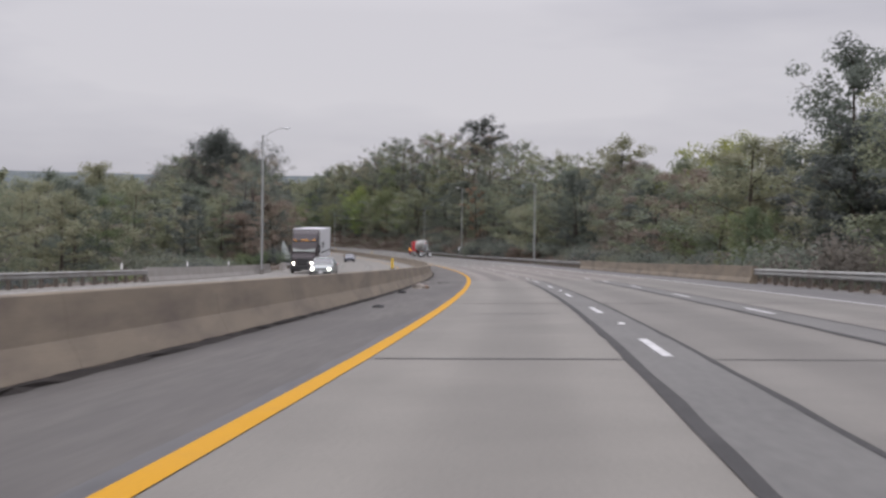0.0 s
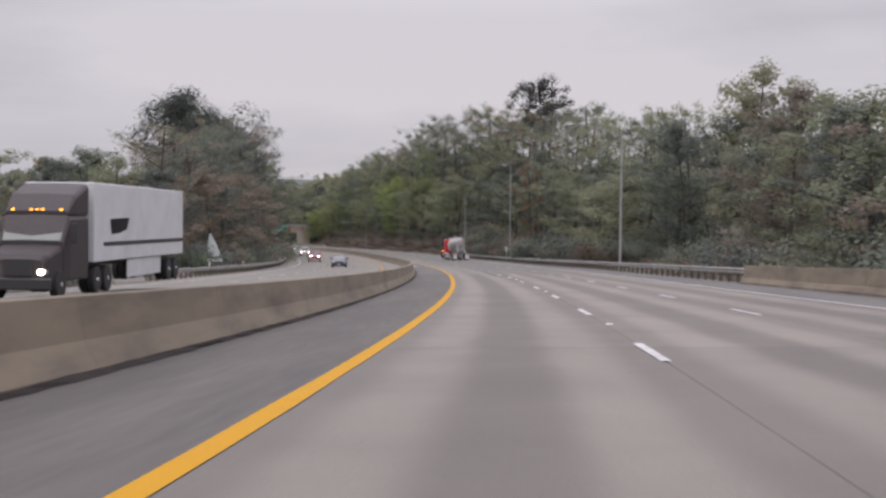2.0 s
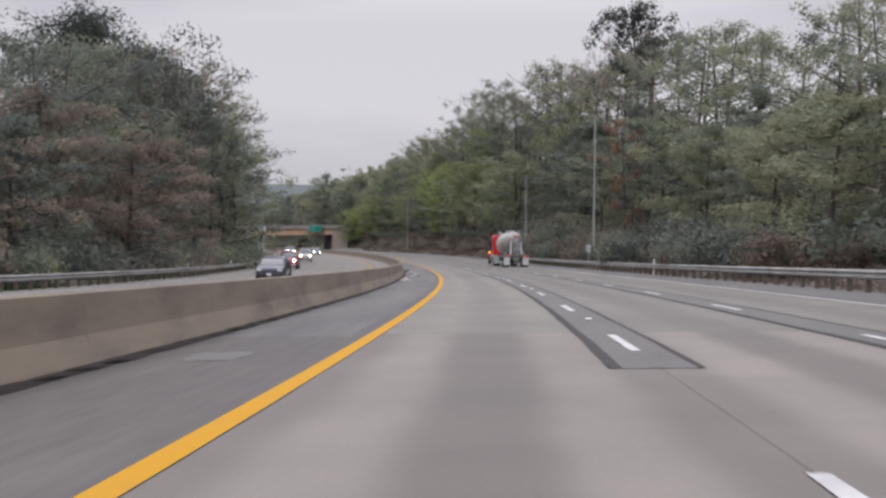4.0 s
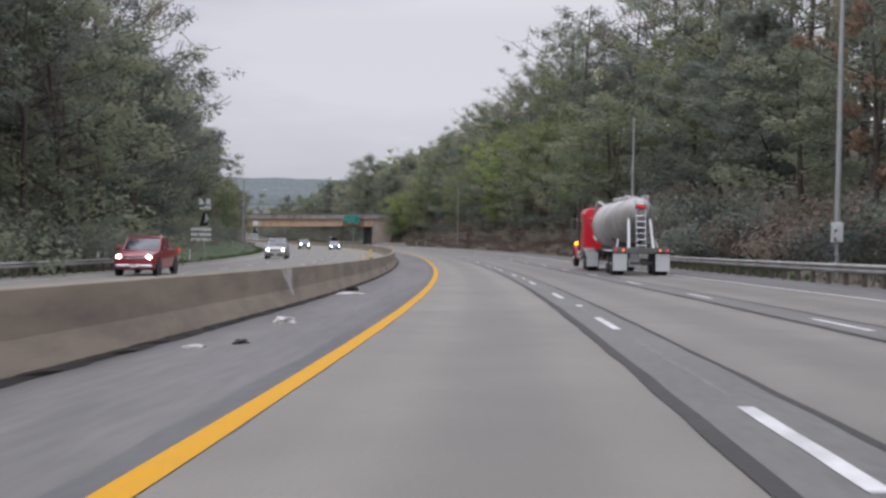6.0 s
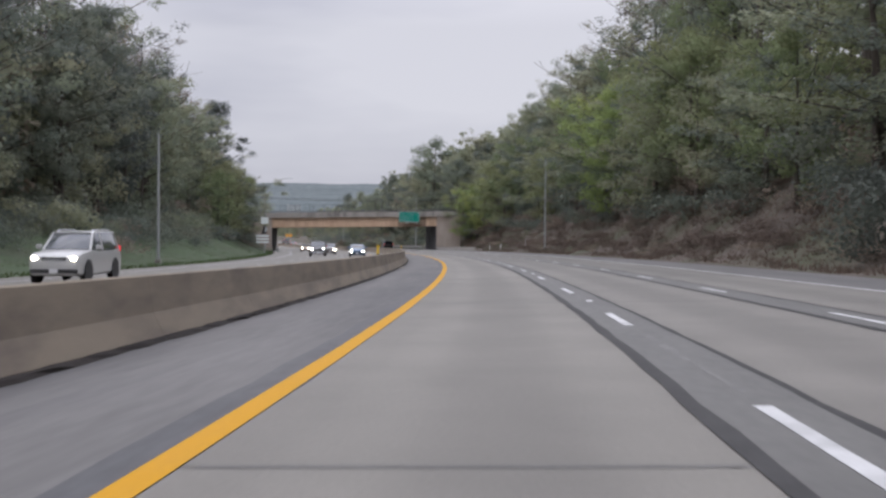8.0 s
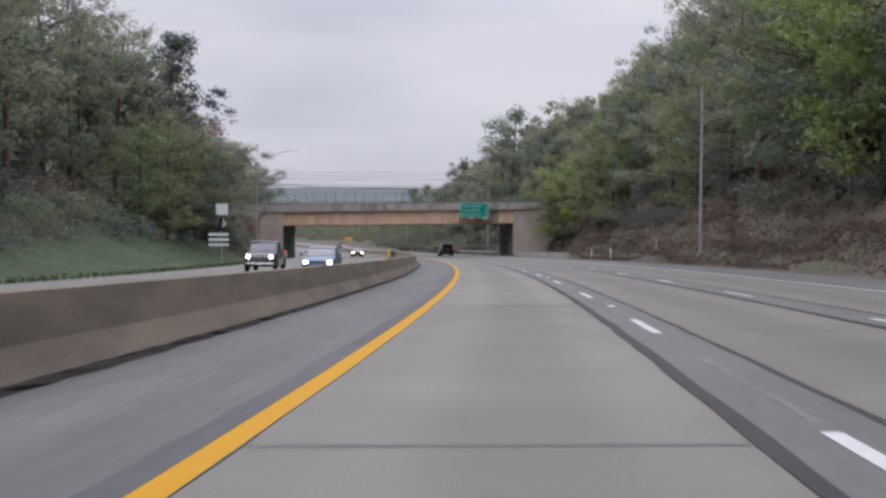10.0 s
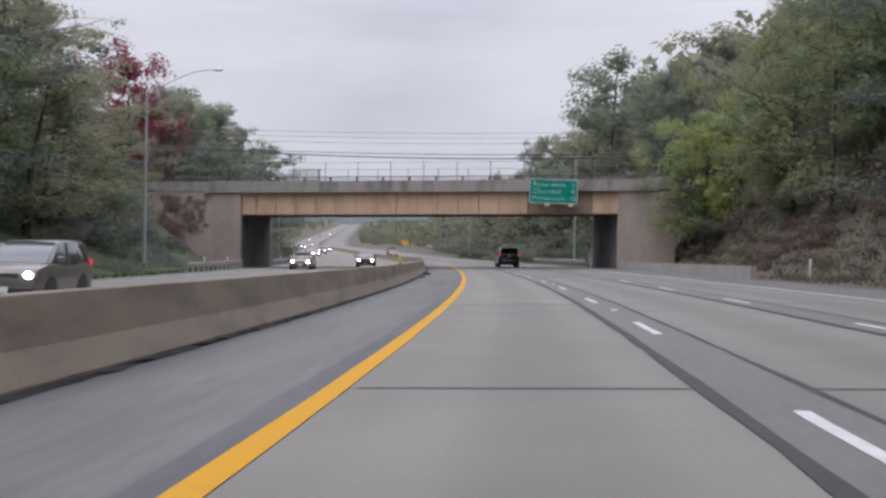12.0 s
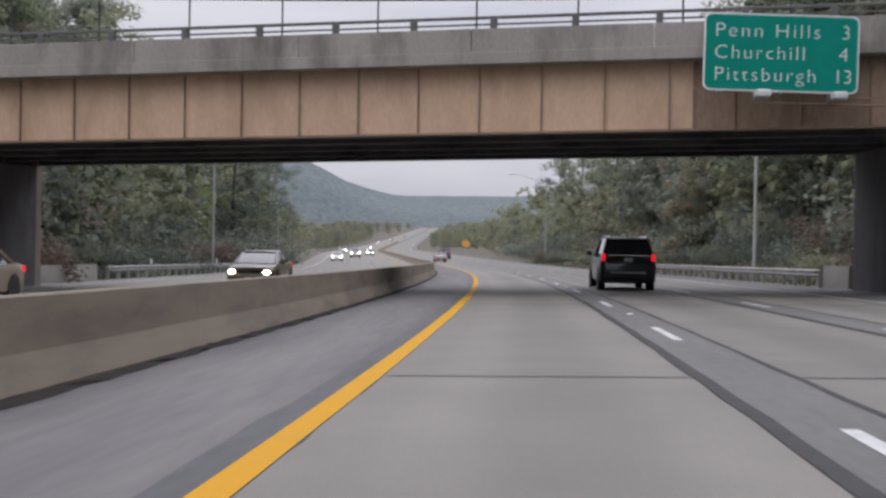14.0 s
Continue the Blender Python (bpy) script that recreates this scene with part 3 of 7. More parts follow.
parapet(72.0, 106.0, -18.9, M["pale_concrete"])
parapet(106.0, 128.0, -18.9, M["pale_concrete"])
parapet(141.0, 148.0, -18.9, M["pale_concrete"])


def guardrail(s0, s1, d, post_h=0.72, face=None, posts="wood_post"):
    """A corrugated steel rail on posts, running along the road."""
    face = face if face else (-1 if d > 0 else 1)
    root = thing("guardrail", "weathered galvanised steel guardrail on short posts", "guardrail", "guardrails")
    zc = post_h - 0.16
    w = [(0.0, -0.155), (0.03, -0.14), (0.075, -0.10), (0.075, -0.06), (0.02, -0.015), (0.02, 0.015), (0.075, 0.06), (0.075, 0.10), (0.03, 0.14), (0.0, 0.155)]
    front = [(d + face * (0.09 + x), zc + z) for x, z in w]
    back = [(d + face * (0.085 + x), zc + z) for x, z in w][::-1]
    prof = front + back
    if face < 0:
        prof = prof[::-1]
    o = strip("rail", s0, s1, prof, M["rail"], parent=root, step=1.9, closed=True)
    bm = bmesh.new()
    box(bm, -0.075, 0.075, -0.09, 0.09, -0.6, post_h, 0.012)
    me = bpy.data.meshes.new("post")
    bm.to_mesh(me)
    bm.free()
    me.materials.append(M[posts])
    n = int((s1 - s0) / 1.905)
    for i in range(n + 1):
        p = new("post", me)
        p.parent = root
        p.matrix_basis = stand(s0 + 0.3 + i * (s1 - s0 - 0.6) / n, d, -0.03)
    return root


guardrail(-40, 60.5, 13.9)
guardrail(131, 305, 13.9)
guardrail(558.5, 600, 13.7, posts="steel")
guardrail(-40, 72, -18.9)
guardrail(148, 300, -18.9)
guardrail(519, 543.5, -18.6, posts="steel")
guardrail(572, 640, -18.9, posts="steel")


def low_wall():
    """The low concrete kerb wall that leads to the abutment, and the one behind it."""
    for s0, s1, d, h in ((497, 543.4, 14.35, 0.62), (556.5, 560, 14.3, 0.85), (557, 571, -19.2, 0.8)):
        bmprof = [(d - 0.16, -0.2), (d - 0.14, h), (d + 0.14, h), (d + 0.16, -0.2)]
        o = strip("kerb_wall", s0, s1, bmprof, M["pale_concrete"], step=2.0, closed=True, wob=0.01)
        tagged(o, "low pale concrete wall leading to the bridge abutment", "wall", kind="structure")


low_wall()

# ---- the overbridge ----
def bridge():
    """Built in its own axes: x along the deck from abutment to abutment, y away along the road, z up."""
    a, b = vec(548.6, -19.3, 0), vec(543.9, 14.25, 0)
    span = (b - a).xy.length
    ang = math.degrees(math.atan2(b.y - a.y, b.x - a.x))
    base = pose(a.x, a.y, 0, 0, 0, ang)
    za, zb = a.z, b.z
    slope = (zb + 4.82 - (za + 4.83)) / span

    def zz(x):
        return za + 4.83 + slope * x

    root = thing("bridge", "plate girder road bridge with concrete parapet over the motorway", "bridge", m=base)
    W = 10.2
    top = 1.98

    def slab(x0, x1, y0, y1, z0, z1, bev=0.0, bm=None):
        """A bar that follows the deck's slope; z from the girder's lower edge."""
        bm = bm or bmesh.new()
        n0 = len(bm.verts)
        box(bm, x0, x1, y0, y1, z0, z1, bev)
        bm.verts.ensure_lookup_table()
        for v in bm.verts[n0:]:
            v.co.z += zz(v.co.x)
        return bm

    # main girders: the front one tan, those behind coloured dark for the deck's shade
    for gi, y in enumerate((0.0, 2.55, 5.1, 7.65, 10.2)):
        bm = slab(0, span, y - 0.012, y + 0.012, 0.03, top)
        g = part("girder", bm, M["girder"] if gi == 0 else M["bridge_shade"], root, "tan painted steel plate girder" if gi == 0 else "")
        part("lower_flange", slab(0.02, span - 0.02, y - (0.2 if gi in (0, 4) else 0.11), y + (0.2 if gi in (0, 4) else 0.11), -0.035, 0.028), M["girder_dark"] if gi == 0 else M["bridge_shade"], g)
        if gi == 0:
            part("stained_plate", slab(26.0, 31.7, -0.024, -0.0125, 0.04, top - 0.02), M["girder_stain"], g, "brown rust-stained steel plate")
            part("splice", slab(25.94, 26.06, -0.04, -0.0245, 0.03, top - 0.02), M["girder_rust"], g)
            for i in range(18):
                x = 1.32 + 1.843 * i
                part("stiffener", slab(x - 0.012, x + 0.012, -0.1, -0.0245 if 26 < x < 31.7 else -0.0125, 0.03, top - 0.02), M["girder_rust"], g)
    # braces carry the same painted shade as the inner girders
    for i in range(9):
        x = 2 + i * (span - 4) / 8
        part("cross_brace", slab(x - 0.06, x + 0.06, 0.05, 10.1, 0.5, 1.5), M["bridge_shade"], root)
    # deck and its edge beams
    part("deck", slab(-9, span + 9, 0.3, W - 0.3, top + 0.004, top + 0.28), M["concrete"], root, "grey concrete bridge deck")
    for y0, y1 in ((-0.55, 0.32), (W - 0.32, W + 0.55)):
        part("edge_beam", slab(-3.5, span + 3.5, y0, y1, top + 0.002, top + 0.36, 0.02), M["concrete"], root, "stained grey concrete edge beam")
        yy = y0 + 0.06 if y0 < 0 else y1 - 0.36
        for i in range(11):
            x0 = -12 + i * (span + 24) / 11
            x1 = x0 + (span + 24) / 11 - 0.015
            part("parapet_panel", slab(x0, x1, yy, yy + 0.3, top + 0.362, top + 1.05, 0.015), M["concrete"], root)
    # hand rail on the parapet
    for y in (-0.34, W + 0.34):
        r = part("hand_rail", slab(-12, span + 12, y - 0.05, y + 0.05, top + 1.34, top + 1.43, 0.02), M["rail_dark"], root, "grey metal rail on short posts")
        part("lower_rail", slab(-12, span + 12, y - 0.03, y + 0.03, top + 1.16, top + 1.21), M["rail_dark"], r)
        for i in range(24):
            x = -10.88 + 2.39 * i
            bm = slab(x - 0.1, x + 0.1, y - 0.08, y + 0.08, top + 1.05, top + 1.36, 0.02)
            part("rail_post", bm, M["rail_dark"], r)
    # tall thin posts with a wire along the parapets
    for y in (-0.18, W + 0.18):
        for i in range(19):
            x = -10.2 + 2.985 * i
            bm = bmesh.new()
            tube(bm, [(x, y, zz(x) + top + 1.0), (x, y, zz(x) + top + 2.72)], 0.03, 6)
            part("fence_post", bm, M["wire"], root)
        bm = bmesh.new()
        tube(bm, [(x, y, zz(x) + top + 2.68) for x in np.linspace(-14, span + 14, 12)], 0.012, 5)
        part("fence_wire", bm, M["wire"], root)
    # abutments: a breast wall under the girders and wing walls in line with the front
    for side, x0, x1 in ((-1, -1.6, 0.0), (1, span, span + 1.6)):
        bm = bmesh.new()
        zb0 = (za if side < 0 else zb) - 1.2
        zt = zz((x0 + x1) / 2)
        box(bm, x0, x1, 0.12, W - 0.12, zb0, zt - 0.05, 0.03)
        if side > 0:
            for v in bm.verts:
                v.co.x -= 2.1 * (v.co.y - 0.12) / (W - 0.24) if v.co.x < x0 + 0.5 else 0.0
        # wall colour holds both soot and the shade beneath the girders
        part("abutment", bm, M["bridge_shade"], root, "sooty concrete abutment wall with the deck's shade painted into its colour")
        bm = bmesh.new()
        xa, xb = (x0 - 11.5, x0 + 1.59) if side < 0 else (x1 - 1.59, x1 + 3.4)
        box(bm, xa, xb, -0.35, 0.1, zb0, zt + top - 0.01, 0.03)
        part("wing_wall", bm, M["wing_concrete"], root, "stained concrete wing wall")
        bm = bmesh.new()
        box(bm, xa, xb, W - 0.1, W + 0.35, zb0, zt + top - 0.01, 0.03)
        part("wing_wall", bm, M["wing_concrete"], root)
        # approach fill between the wings
        bm = bmesh.new()
        box(bm, (xa if side < 0 else x1), (x0 if side < 0 else xb), 0.14, W - 0.14, zb0, zt + top - 0.05)
        part("approach_fill", bm, M["concrete"], root)
    return base, span, zz, top


BR, SPAN, bridge_z, BR_TOP = bridge()


def deck_panel():
    """A framed panel on two legs behind the far parapet."""
    root = thing("framed_panel", "pale metal framed panel on legs behind the bridge's parapet", "panel", m=BR @ pose(3.45, 10.9, bridge_z(3.45) + BR_TOP - 0.25))
    for x in (-1.25, 0.0, 1.25):
        bm = bmesh.new()
        box(bm, x - 0.05, x + 0.05, -0.05, 0.05, -0.3, 3.05, 0.01)
        part("leg", bm, M["pole"], root)
    for i in range(6):
        bm = bmesh.new()
        box(bm, -1.4, 1.4, -0.075, -0.055, 1.95 + i * 0.185, 2.03 + i * 0.185, 0.006)
        part("slat", bm, M["pole"], root)
    for z in (1.9, 3.05):
        bm = bmesh.new()
        box(bm, -1.42, 1.42, -0.09, 0.06, z - 0.03, z + 0.03, 0.006)
        part("frame_bar", bm, M["pole"], root)


deck_panel()


def creeper():
    """Dry creeper clinging to the wing wall on the oncoming side."""
    rng = np.random.default_rng(91)
    cs = []
    for i in range(84):
        x = -3.0 - 4.6 * rng.random() ** 0.8
        cs.append((x, -0.42, bridge_z(0) + BR_TOP - 0.2 - rng.random() ** 0.9 * (2.4 + 0.25 * x * -1)))
    lv = quad_leaves(rng, cs, [0.3 + 0.4 * rng.random() for _ in cs], 34, 0.17)
    lv[:, 1] = -0.38 - np.abs(lv[:, 1] + 0.42) * 0.25
    o = new("creeper", leaf_mesh("creeper", lv, M["leaf_creeper"]))
    o.matrix_basis = BR
    tagged(o, "dry reddish creeper clinging to the bridge's wing wall", "creeper", kind="stuff")


def text_mesh(words, size, mat, x, y, z, parent, stretch=1.0, spacing=1.0):
    """Raised letters of the built-in font, standing upright and facing -y."""
    cu = bpy.data.curves.new("lettering", "FONT")
    cu.body, cu.size, cu.extrude = words, size, 0.004
    cu.space_character = spacing
    cu.offset = -0.009
    tmp = bpy.data.objects.new("lettering", cu)
    scene.collection.objects.link(tmp)
    dg = bpy.context.evaluated_depsgraph_get()
    me = bpy.data.meshes.new_from_object(tmp.evaluated_get(dg))
    bpy.data.objects.remove(tmp)
    me.materials.clear()
    me.materials.append(mat)
    ob = new("lettering", me)
    ob.parent = parent
    ob.matrix_basis = pose(x, y, z, 90, 0, 0) @ Matrix.Diagonal((stretch, 1, 1, 1))
    return ob


def split_letters(ob):
    """Makes every letter of a line of lettering a part of its own."""
    bm = bmesh.new()
    bm.from_mesh(ob.data)
    seen, spans = set(), []
    for v in bm.verts:
        if v in seen:
            continue
        todo, isle = [v], set()
        while todo:
            q = todo.pop()
            if q in isle:
                continue
            isle.add(q)
            todo += [e.other_vert(q) for e in q.link_edges]
        seen |= isle
        spans.append([min(q.co.x for q in isle), max(q.co.x for q in isle), isle])
    spans.sort(key=lambda g: g[0])
    letters = []
    for a, b, isle in spans:
        if letters and a < letters[-1][1] - 0.3 * (b - a):
            letters[-1][1] = max(b, letters[-1][1])
            letters[-1][2] |= isle
        else:
            letters.append([a, b, isle])
    for a, b, isle in letters:
        vs = list(isle)
        num = {q: i for i, q in enumerate(vs)}
        fs = [tuple(num[q] for q in f.verts) for f in bm.faces if f.verts[0] in num]
        o = new("letter", mesh_of("letter", [tuple(q.co) for q in vs], fs, ob.data.materials[0]))
        o.parent = ob.parent
        o.matrix_basis = ob.matrix_basis
    bm.free()
    bpy.data.objects.remove(ob)


def rounded_panel(bm, w, h, r, y0, y1, x=0.0, z=0.0, n=6):
    """An upright panel with rounded corners, between y0 (front) and y1."""
    pts = []
    for cx, cz, a0 in ((w / 2 - r, h / 2 - r, 0), (-w / 2 + r, h / 2 - r, 90), (-w / 2 + r, -h / 2 + r, 180), (w / 2 - r, -h / 2 + r, 270)):
        for i in range(n + 1):
            a = radians(a0 + 90 * i / n)
            pts.append((x + cx + r * math.cos(a), z + cz + r * math.sin(a)))
    f = [bm.verts.new((px, y0, pz)) for px, pz in pts]
    g = [bm.verts.new((px, y1, pz)) for px, pz in pts]
    bm.faces.new(f)
    bm.faces.new(g[::-1])
    k = len(pts)
    for i in range(k):
        bm.faces.new((f[i], g[i], g[(i + 1) % k], f[(i + 1) % k]))
    return bm


def guide_sign():
    c = (vec(543.8, 6.38, 6.79) + vec(543.96, 10.6, 6.7)) / 2
    l, r = vec(543.8, 6.38, 0), vec(543.96, 10.6, 0)
    w = (r - l).xy.length
    ang = math.degrees(math.atan2(r.y - l.y, r.x - l.x))
    root = thing("guide_sign", "green motorway distance sign with white letters, fixed to the bridge", "road sign", m=pose(c.x, c.y, c.z, 0, 0.9, ang) @ pose(0, -0.55, 0))
    H = 2.12
    part("border", rounded_panel(bmesh.new(), w, H, 0.2, 0.0, 0.03), M["sign_white"], root, "white border")
    p = part("panel", rounded_panel(bmesh.new(), w - 0.09, H - 0.09, 0.17, -0.006, -0.001), M["sign_green"], root, "green sheeting")
    for i, (t, n) in enumerate((("Penn Hills", "3"), ("Churchill", "4"), ("Pittsburgh", "13"))):
        z = 0.42 - i * 0.60
        wid = (2.82, 2.42, 2.72)[i]
        o = text_mesh(t, 0.53, M["sign_white"], -w / 2 + 0.28, -0.008, z, p, 1.0, 1.2)
        k = wid / max(0.1, o.dimensions.x)
        o.matrix_basis = pose(-w / 2 + 0.28, -0.008, z, 90, 0, 0) @ Matrix.Diagonal((k, 1, 1, 1))
        split_letters(o)
        o = text_mesh(n, 0.54, M["sign_white"], 0, -0.008, z, p)
        wn = o.dimensions.x
        o.matrix_basis = pose(w / 2 - 0.32 - wn, -0.008, z, 90, 0, 0)
        split_letters(o)
    for x in (-w / 2 + 0.5, 0, w / 2 - 0.5):
        bm = bmesh.new()
        box(bm, x - 0.05, x + 0.05, 0.03, 0.5, -H / 2 - 0.05, H / 2 - 0.2, 0.01)
        part("bracket", bm, M["steel"], root)
    # two floodlights on arms below the panel
    for x in (-0.62, 1.42):
        bm = bmesh.new()
        tube(bm, [(x, 0.45, -H / 2 + 0.02), (x, 0.3, -H / 2 - 0.22), (x, -0.55, -H / 2 - 0.2)], 0.03, 6)
        part("light_arm", bm, M["steel"], root)
        bm = bmesh.new()
        box(bm, x - 0.2, x + 0.2, -0.8, -0.46, -H / 2 - 0.24, -H / 2 - 0.03, 0.05)
        part("floodlight", bm, M["sign_back"], root, "pale boxy floodlight")
    bm = bmesh.new()
    tube(bm, [(-0.7, 0.3, -H / 2 - 0.27), (3.0, 0.3, -H / 2 - 0.25)], 0.035, 6)
    tube(bm, [(1.4, 0.3, -H / 2 - 0.1), (2.9, 0.3, -H / 2 - 0.02)], 0.022, 6)
    part("conduit", bm, M["girder_dark"], root)


guide_sign()


def street_lamp(s, d, h=0.0, height=11.2, reach=2.4, rise=0.9, arm=1, turn=0.0):
    """A tall tapered pole with a curved arm towards the road and a flat lamp head."""
    side = -1 if d > 0 else 1
    root = thing("street_lamp", "tall grey metal street lamp with a curved arm", "street lamp", "street lamps", m=stand(s, d, h, turn))
    bm = bmesh.new()
    tube(bm, [(0, 0, 0), (0, 0, height * 0.5), (0, 0, height)], [0.125, 0.10, 0.07], 10)
    part("pole", bm, M["pole"], root, smooth=True)
    bm = bmesh.new()
    box(bm, -0.2, 0.2, -0.2, 0.2, -0.3, 0.12, 0.03)
    part("base", bm, M["concrete"], root)
    if arm:
        bm = bmesh.new()
        pts = [(side * reach * u, 0, height - 0.25 + rise * math.sin(u * math.pi / 2)) for u in np.linspace(0, 1, 8)]
        tube(bm, pts, [0.032] * 8, 7)
        part("arm", bm, M["pole"], root, smooth=True)
        e = pts[-1]
        bm = bmesh.new()
        bmesh.ops.create_uvsphere(bm, u_segments=12, v_segments=8, radius=1)
        bmesh.ops.scale(bm, vec=(0.36, 0.17, 0.10), verts=bm.verts)
        bmesh.ops.translate(bm, vec=(e[0] + side * 0.28, 0, e[2]), verts=bm.verts)
        part("lamp_head", bm, M["sign_back"], root, "pale cobra-style lamp head", smooth=True)
    return root


street_lamp(115.8, -18.3, 0.3, 12.6, 1.9, 0.9)
street_lamp(177.5, 14.9, 0.0, 11.6, 4.2, 1.0)
street_lamp(265.5, 16.2, 0.4, 14.5, 0.8, 0.3)
street_lamp(319.0, 17.2, 0.3, 11.7, 0.6, 0.2, 0)
street_lamp(449.0, 17.0, 0.6, 11.6, 0.6, 0.2, 0)
street_lamp(517.2, -21.0, 0.6, 11.4, 4.4, 1.8)
street_lamp(382.0, -21.0, 0.3, 9.5, 1.0, 0.2, 0)
street_lamp(43.5, 15.2, 0.0, 12.5, 3.0, 0.6)
street_lamp(577, 15.2, 0.2, 12.5, 5.0, 1.5)
street_lamp(690, 16.5, 0.2, 11.5, 5.0, 1.5)
street_lamp(612, -21, 0.2, 9.0, 2.4, 0.6, 0)
street_lamp(668, -21, 0.2, 9.0, 2.4, 0.6, 0)


# ---- trees ----
def quad_leaves(rng, centres, radii, per, size, squash=0.8):
    """Leaf blades scattered in clumps: every blade is a small pointed leaf of its own."""
    n = len(centres) * per
    c = np.repeat(np.asarray(centres), per, axis=0)
    r = np.repeat(np.asarray(radii), per)
    dirs = rng.normal(size=(n, 3))
    dirs /= np.linalg.norm(dirs, axis=1)[:, None]
    rad = r * rng.random(n) ** 0.45
    pos = c + dirs * rad[:, None] * np.array([1, 1, squash])
    nrm = dirs * 1.1 + rng.normal(size=(n, 3)) * 0.38 + np.array([0, 0, 0.4])
    nrm /= np.linalg.norm(nrm, axis=1)[:, None]
    u = np.cross(nrm, rng.normal(size=(n, 3)))
    u /= np.linalg.norm(u, axis=1)[:, None] + 1e-9
    w = np.cross(nrm, u)
    L = size * rng.uniform(0.65, 1.35, n)[:, None]
    a, e, f = pos - u * L * 0.55, pos + u * L * 0.45 + w * L * 0.36, pos + u * L * 0.45 - w * L * 0.36
    return np.stack([a, f, e], 1).reshape(-1, 3)


def leaf_mesh(name, verts, mat):
    n = len(verts) // 3
    me = bpy.data.meshes.new(name)
    me.vertices.add(len(verts))
    me.vertices.foreach_set("co", np.asarray(verts, dtype=np.float32).ravel())
    me.loops.add(len(verts))
    me.loops.foreach_set("vertex_index", np.arange(len(verts), dtype=np.int32))
    me.polygons.add(n)
    me.polygons.foreach_set("loop_start", np.arange(0, len(verts), 3, dtype=np.int32))
    me.polygons.foreach_set("loop_total", np.full(n, 3, dtype=np.int32))
    me.materials.append(mat)
    me.update(calc_edges=True)
    return me


def grow(seed, height, crown_from, spread, clumps, per, size, lean=0.0, thin=0.0):
    """A broad-leaved tree: tapered trunk, limbs, twigs, and clumps of leaves round the limb ends."""
    rng = np.random.default_rng(seed)
    bm = bmesh.new()
    H = height
    bend = rng.normal(size=2) * 0.035 * H

    def trunk(u):
        return Vector((bend[0] * u * u + lean * u, bend[1] * u * u, H * 0.93 * u))

    r0 = 0.0105 * H + 0.03
    tube(bm, [trunk(u) - Vector((0, 0, 0.4 if u == 0 else 0)) for u in np.linspace(0, 1, 8)], [r0 * (1.25 - 1.1 * u ** 0.8) for u in np.linspace(0, 1, 8)], 6)
    centres, radii = [], []
    nl = 13
    for i in range(nl):
        u = crown_from + (0.97 - crown_from) * (i + rng.random() * 0.8) / nl
        az = i * 2.4 + rng.normal() * 0.35
        v0 = (u - crown_from) / (0.97 - crown_from)
        shape = (0.55 + 0.45 * math.sin(math.pi * min(0.5, v0 * 0.85 + 0.06))) * (1.0 - 0.55 * max(0.0, (v0 - 0.62) / 0.38) ** 1.6)
        ln = spread * shape * rng.uniform(0.7, 1.15)
        p0 = trunk(u * 0.93)
        d = Vector((math.cos(az), math.sin(az), 0))
        pts = [p0 + d * ln * v + Vector((0, 0, ln * (0.25 + 0.4 * u) * v ** 1.3 + rng.normal() * 0.12)) for v in np.linspace(0, 1, 5)]
        rr = r0 * 0.5 * (1.1 - u * 0.75)
        tube(bm, pts, [rr, rr * 0.75, rr * 0.55, rr * 0.4, 0.03], 4, cap=False)
        for t in range(7 if thin else 3):
            b0 = pts[2 + (t % 3)] if thin else pts[2 + (t % 2)]
            q = Vector(rng.normal(size=3))
            q.z = abs(q.z) * 0.6
            q = q.normalized() * ln * 0.32
            tube(bm, [b0, b0 + q * 0.6, b0 + q + Vector((0, 0, 0.2))], [rr * 0.38, rr * 0.26, 0.024], 3, cap=False)
        m = max(2, int(clumps / nl))
        for t in range(m):
            v = 0.35 + 0.72 * (t + rng.random()) / m
            base = pts[0].lerp(pts[-1], v)
            off = Vector(rng.normal(size=3) * np.array([0.17, 0.17, 0.14]) * ln * (0.5 if thin else 1.2))
            centres.append(base + off)
            radii.append((0.24 + 0.16 * rng.random()) * spread * 0.62)
    for t in range(max(2, clumps // 14)):
        centres.append(trunk(0.98) + Vector(rng.normal(size=3) * np.array([0.04, 0.04, 0.03]) * H * 0.6))
        radii.append(spread * 0.2)
    if thin:
        keep = rng.random(len(centres)) > thin
        centres = [c for c, k in zip(centres, keep) if k]
        radii = [r * 0.8 for r, k in zip(radii, keep) if k]
    lv = quad_leaves(rng, [tuple(c) for c in centres], radii, per, size)
    if not thin:
        inner = [tuple(Vector(c).lerp(trunk(min(1.0, max(0.1, c.z / H))), 0.55)) for c in centres]
        lv = np.concatenate([lv, quad_leaves(rng, inner, [r * 0.8 for r in radii], max(4, per // 8), size * 1.7)])
    me = bpy.data.meshes.new("trunk")
    for f in bm.faces:
        f.smooth = True
    bm.to_mesh(me)
    bm.free()
    me.materials.append(M["bark"])
    return me, lv


KINDS = {}


def kind_of(name, seed, height, crown_from, spread, mat, clumps=84, per=82, size=0.255, thin=0.0, lean=0.0):
    tr, lv = grow(seed, height, crown_from, spread, clumps, per, size, lean, thin)
    KINDS[name] = (tr, leaf_mesh("crown", lv, M[mat]), height)


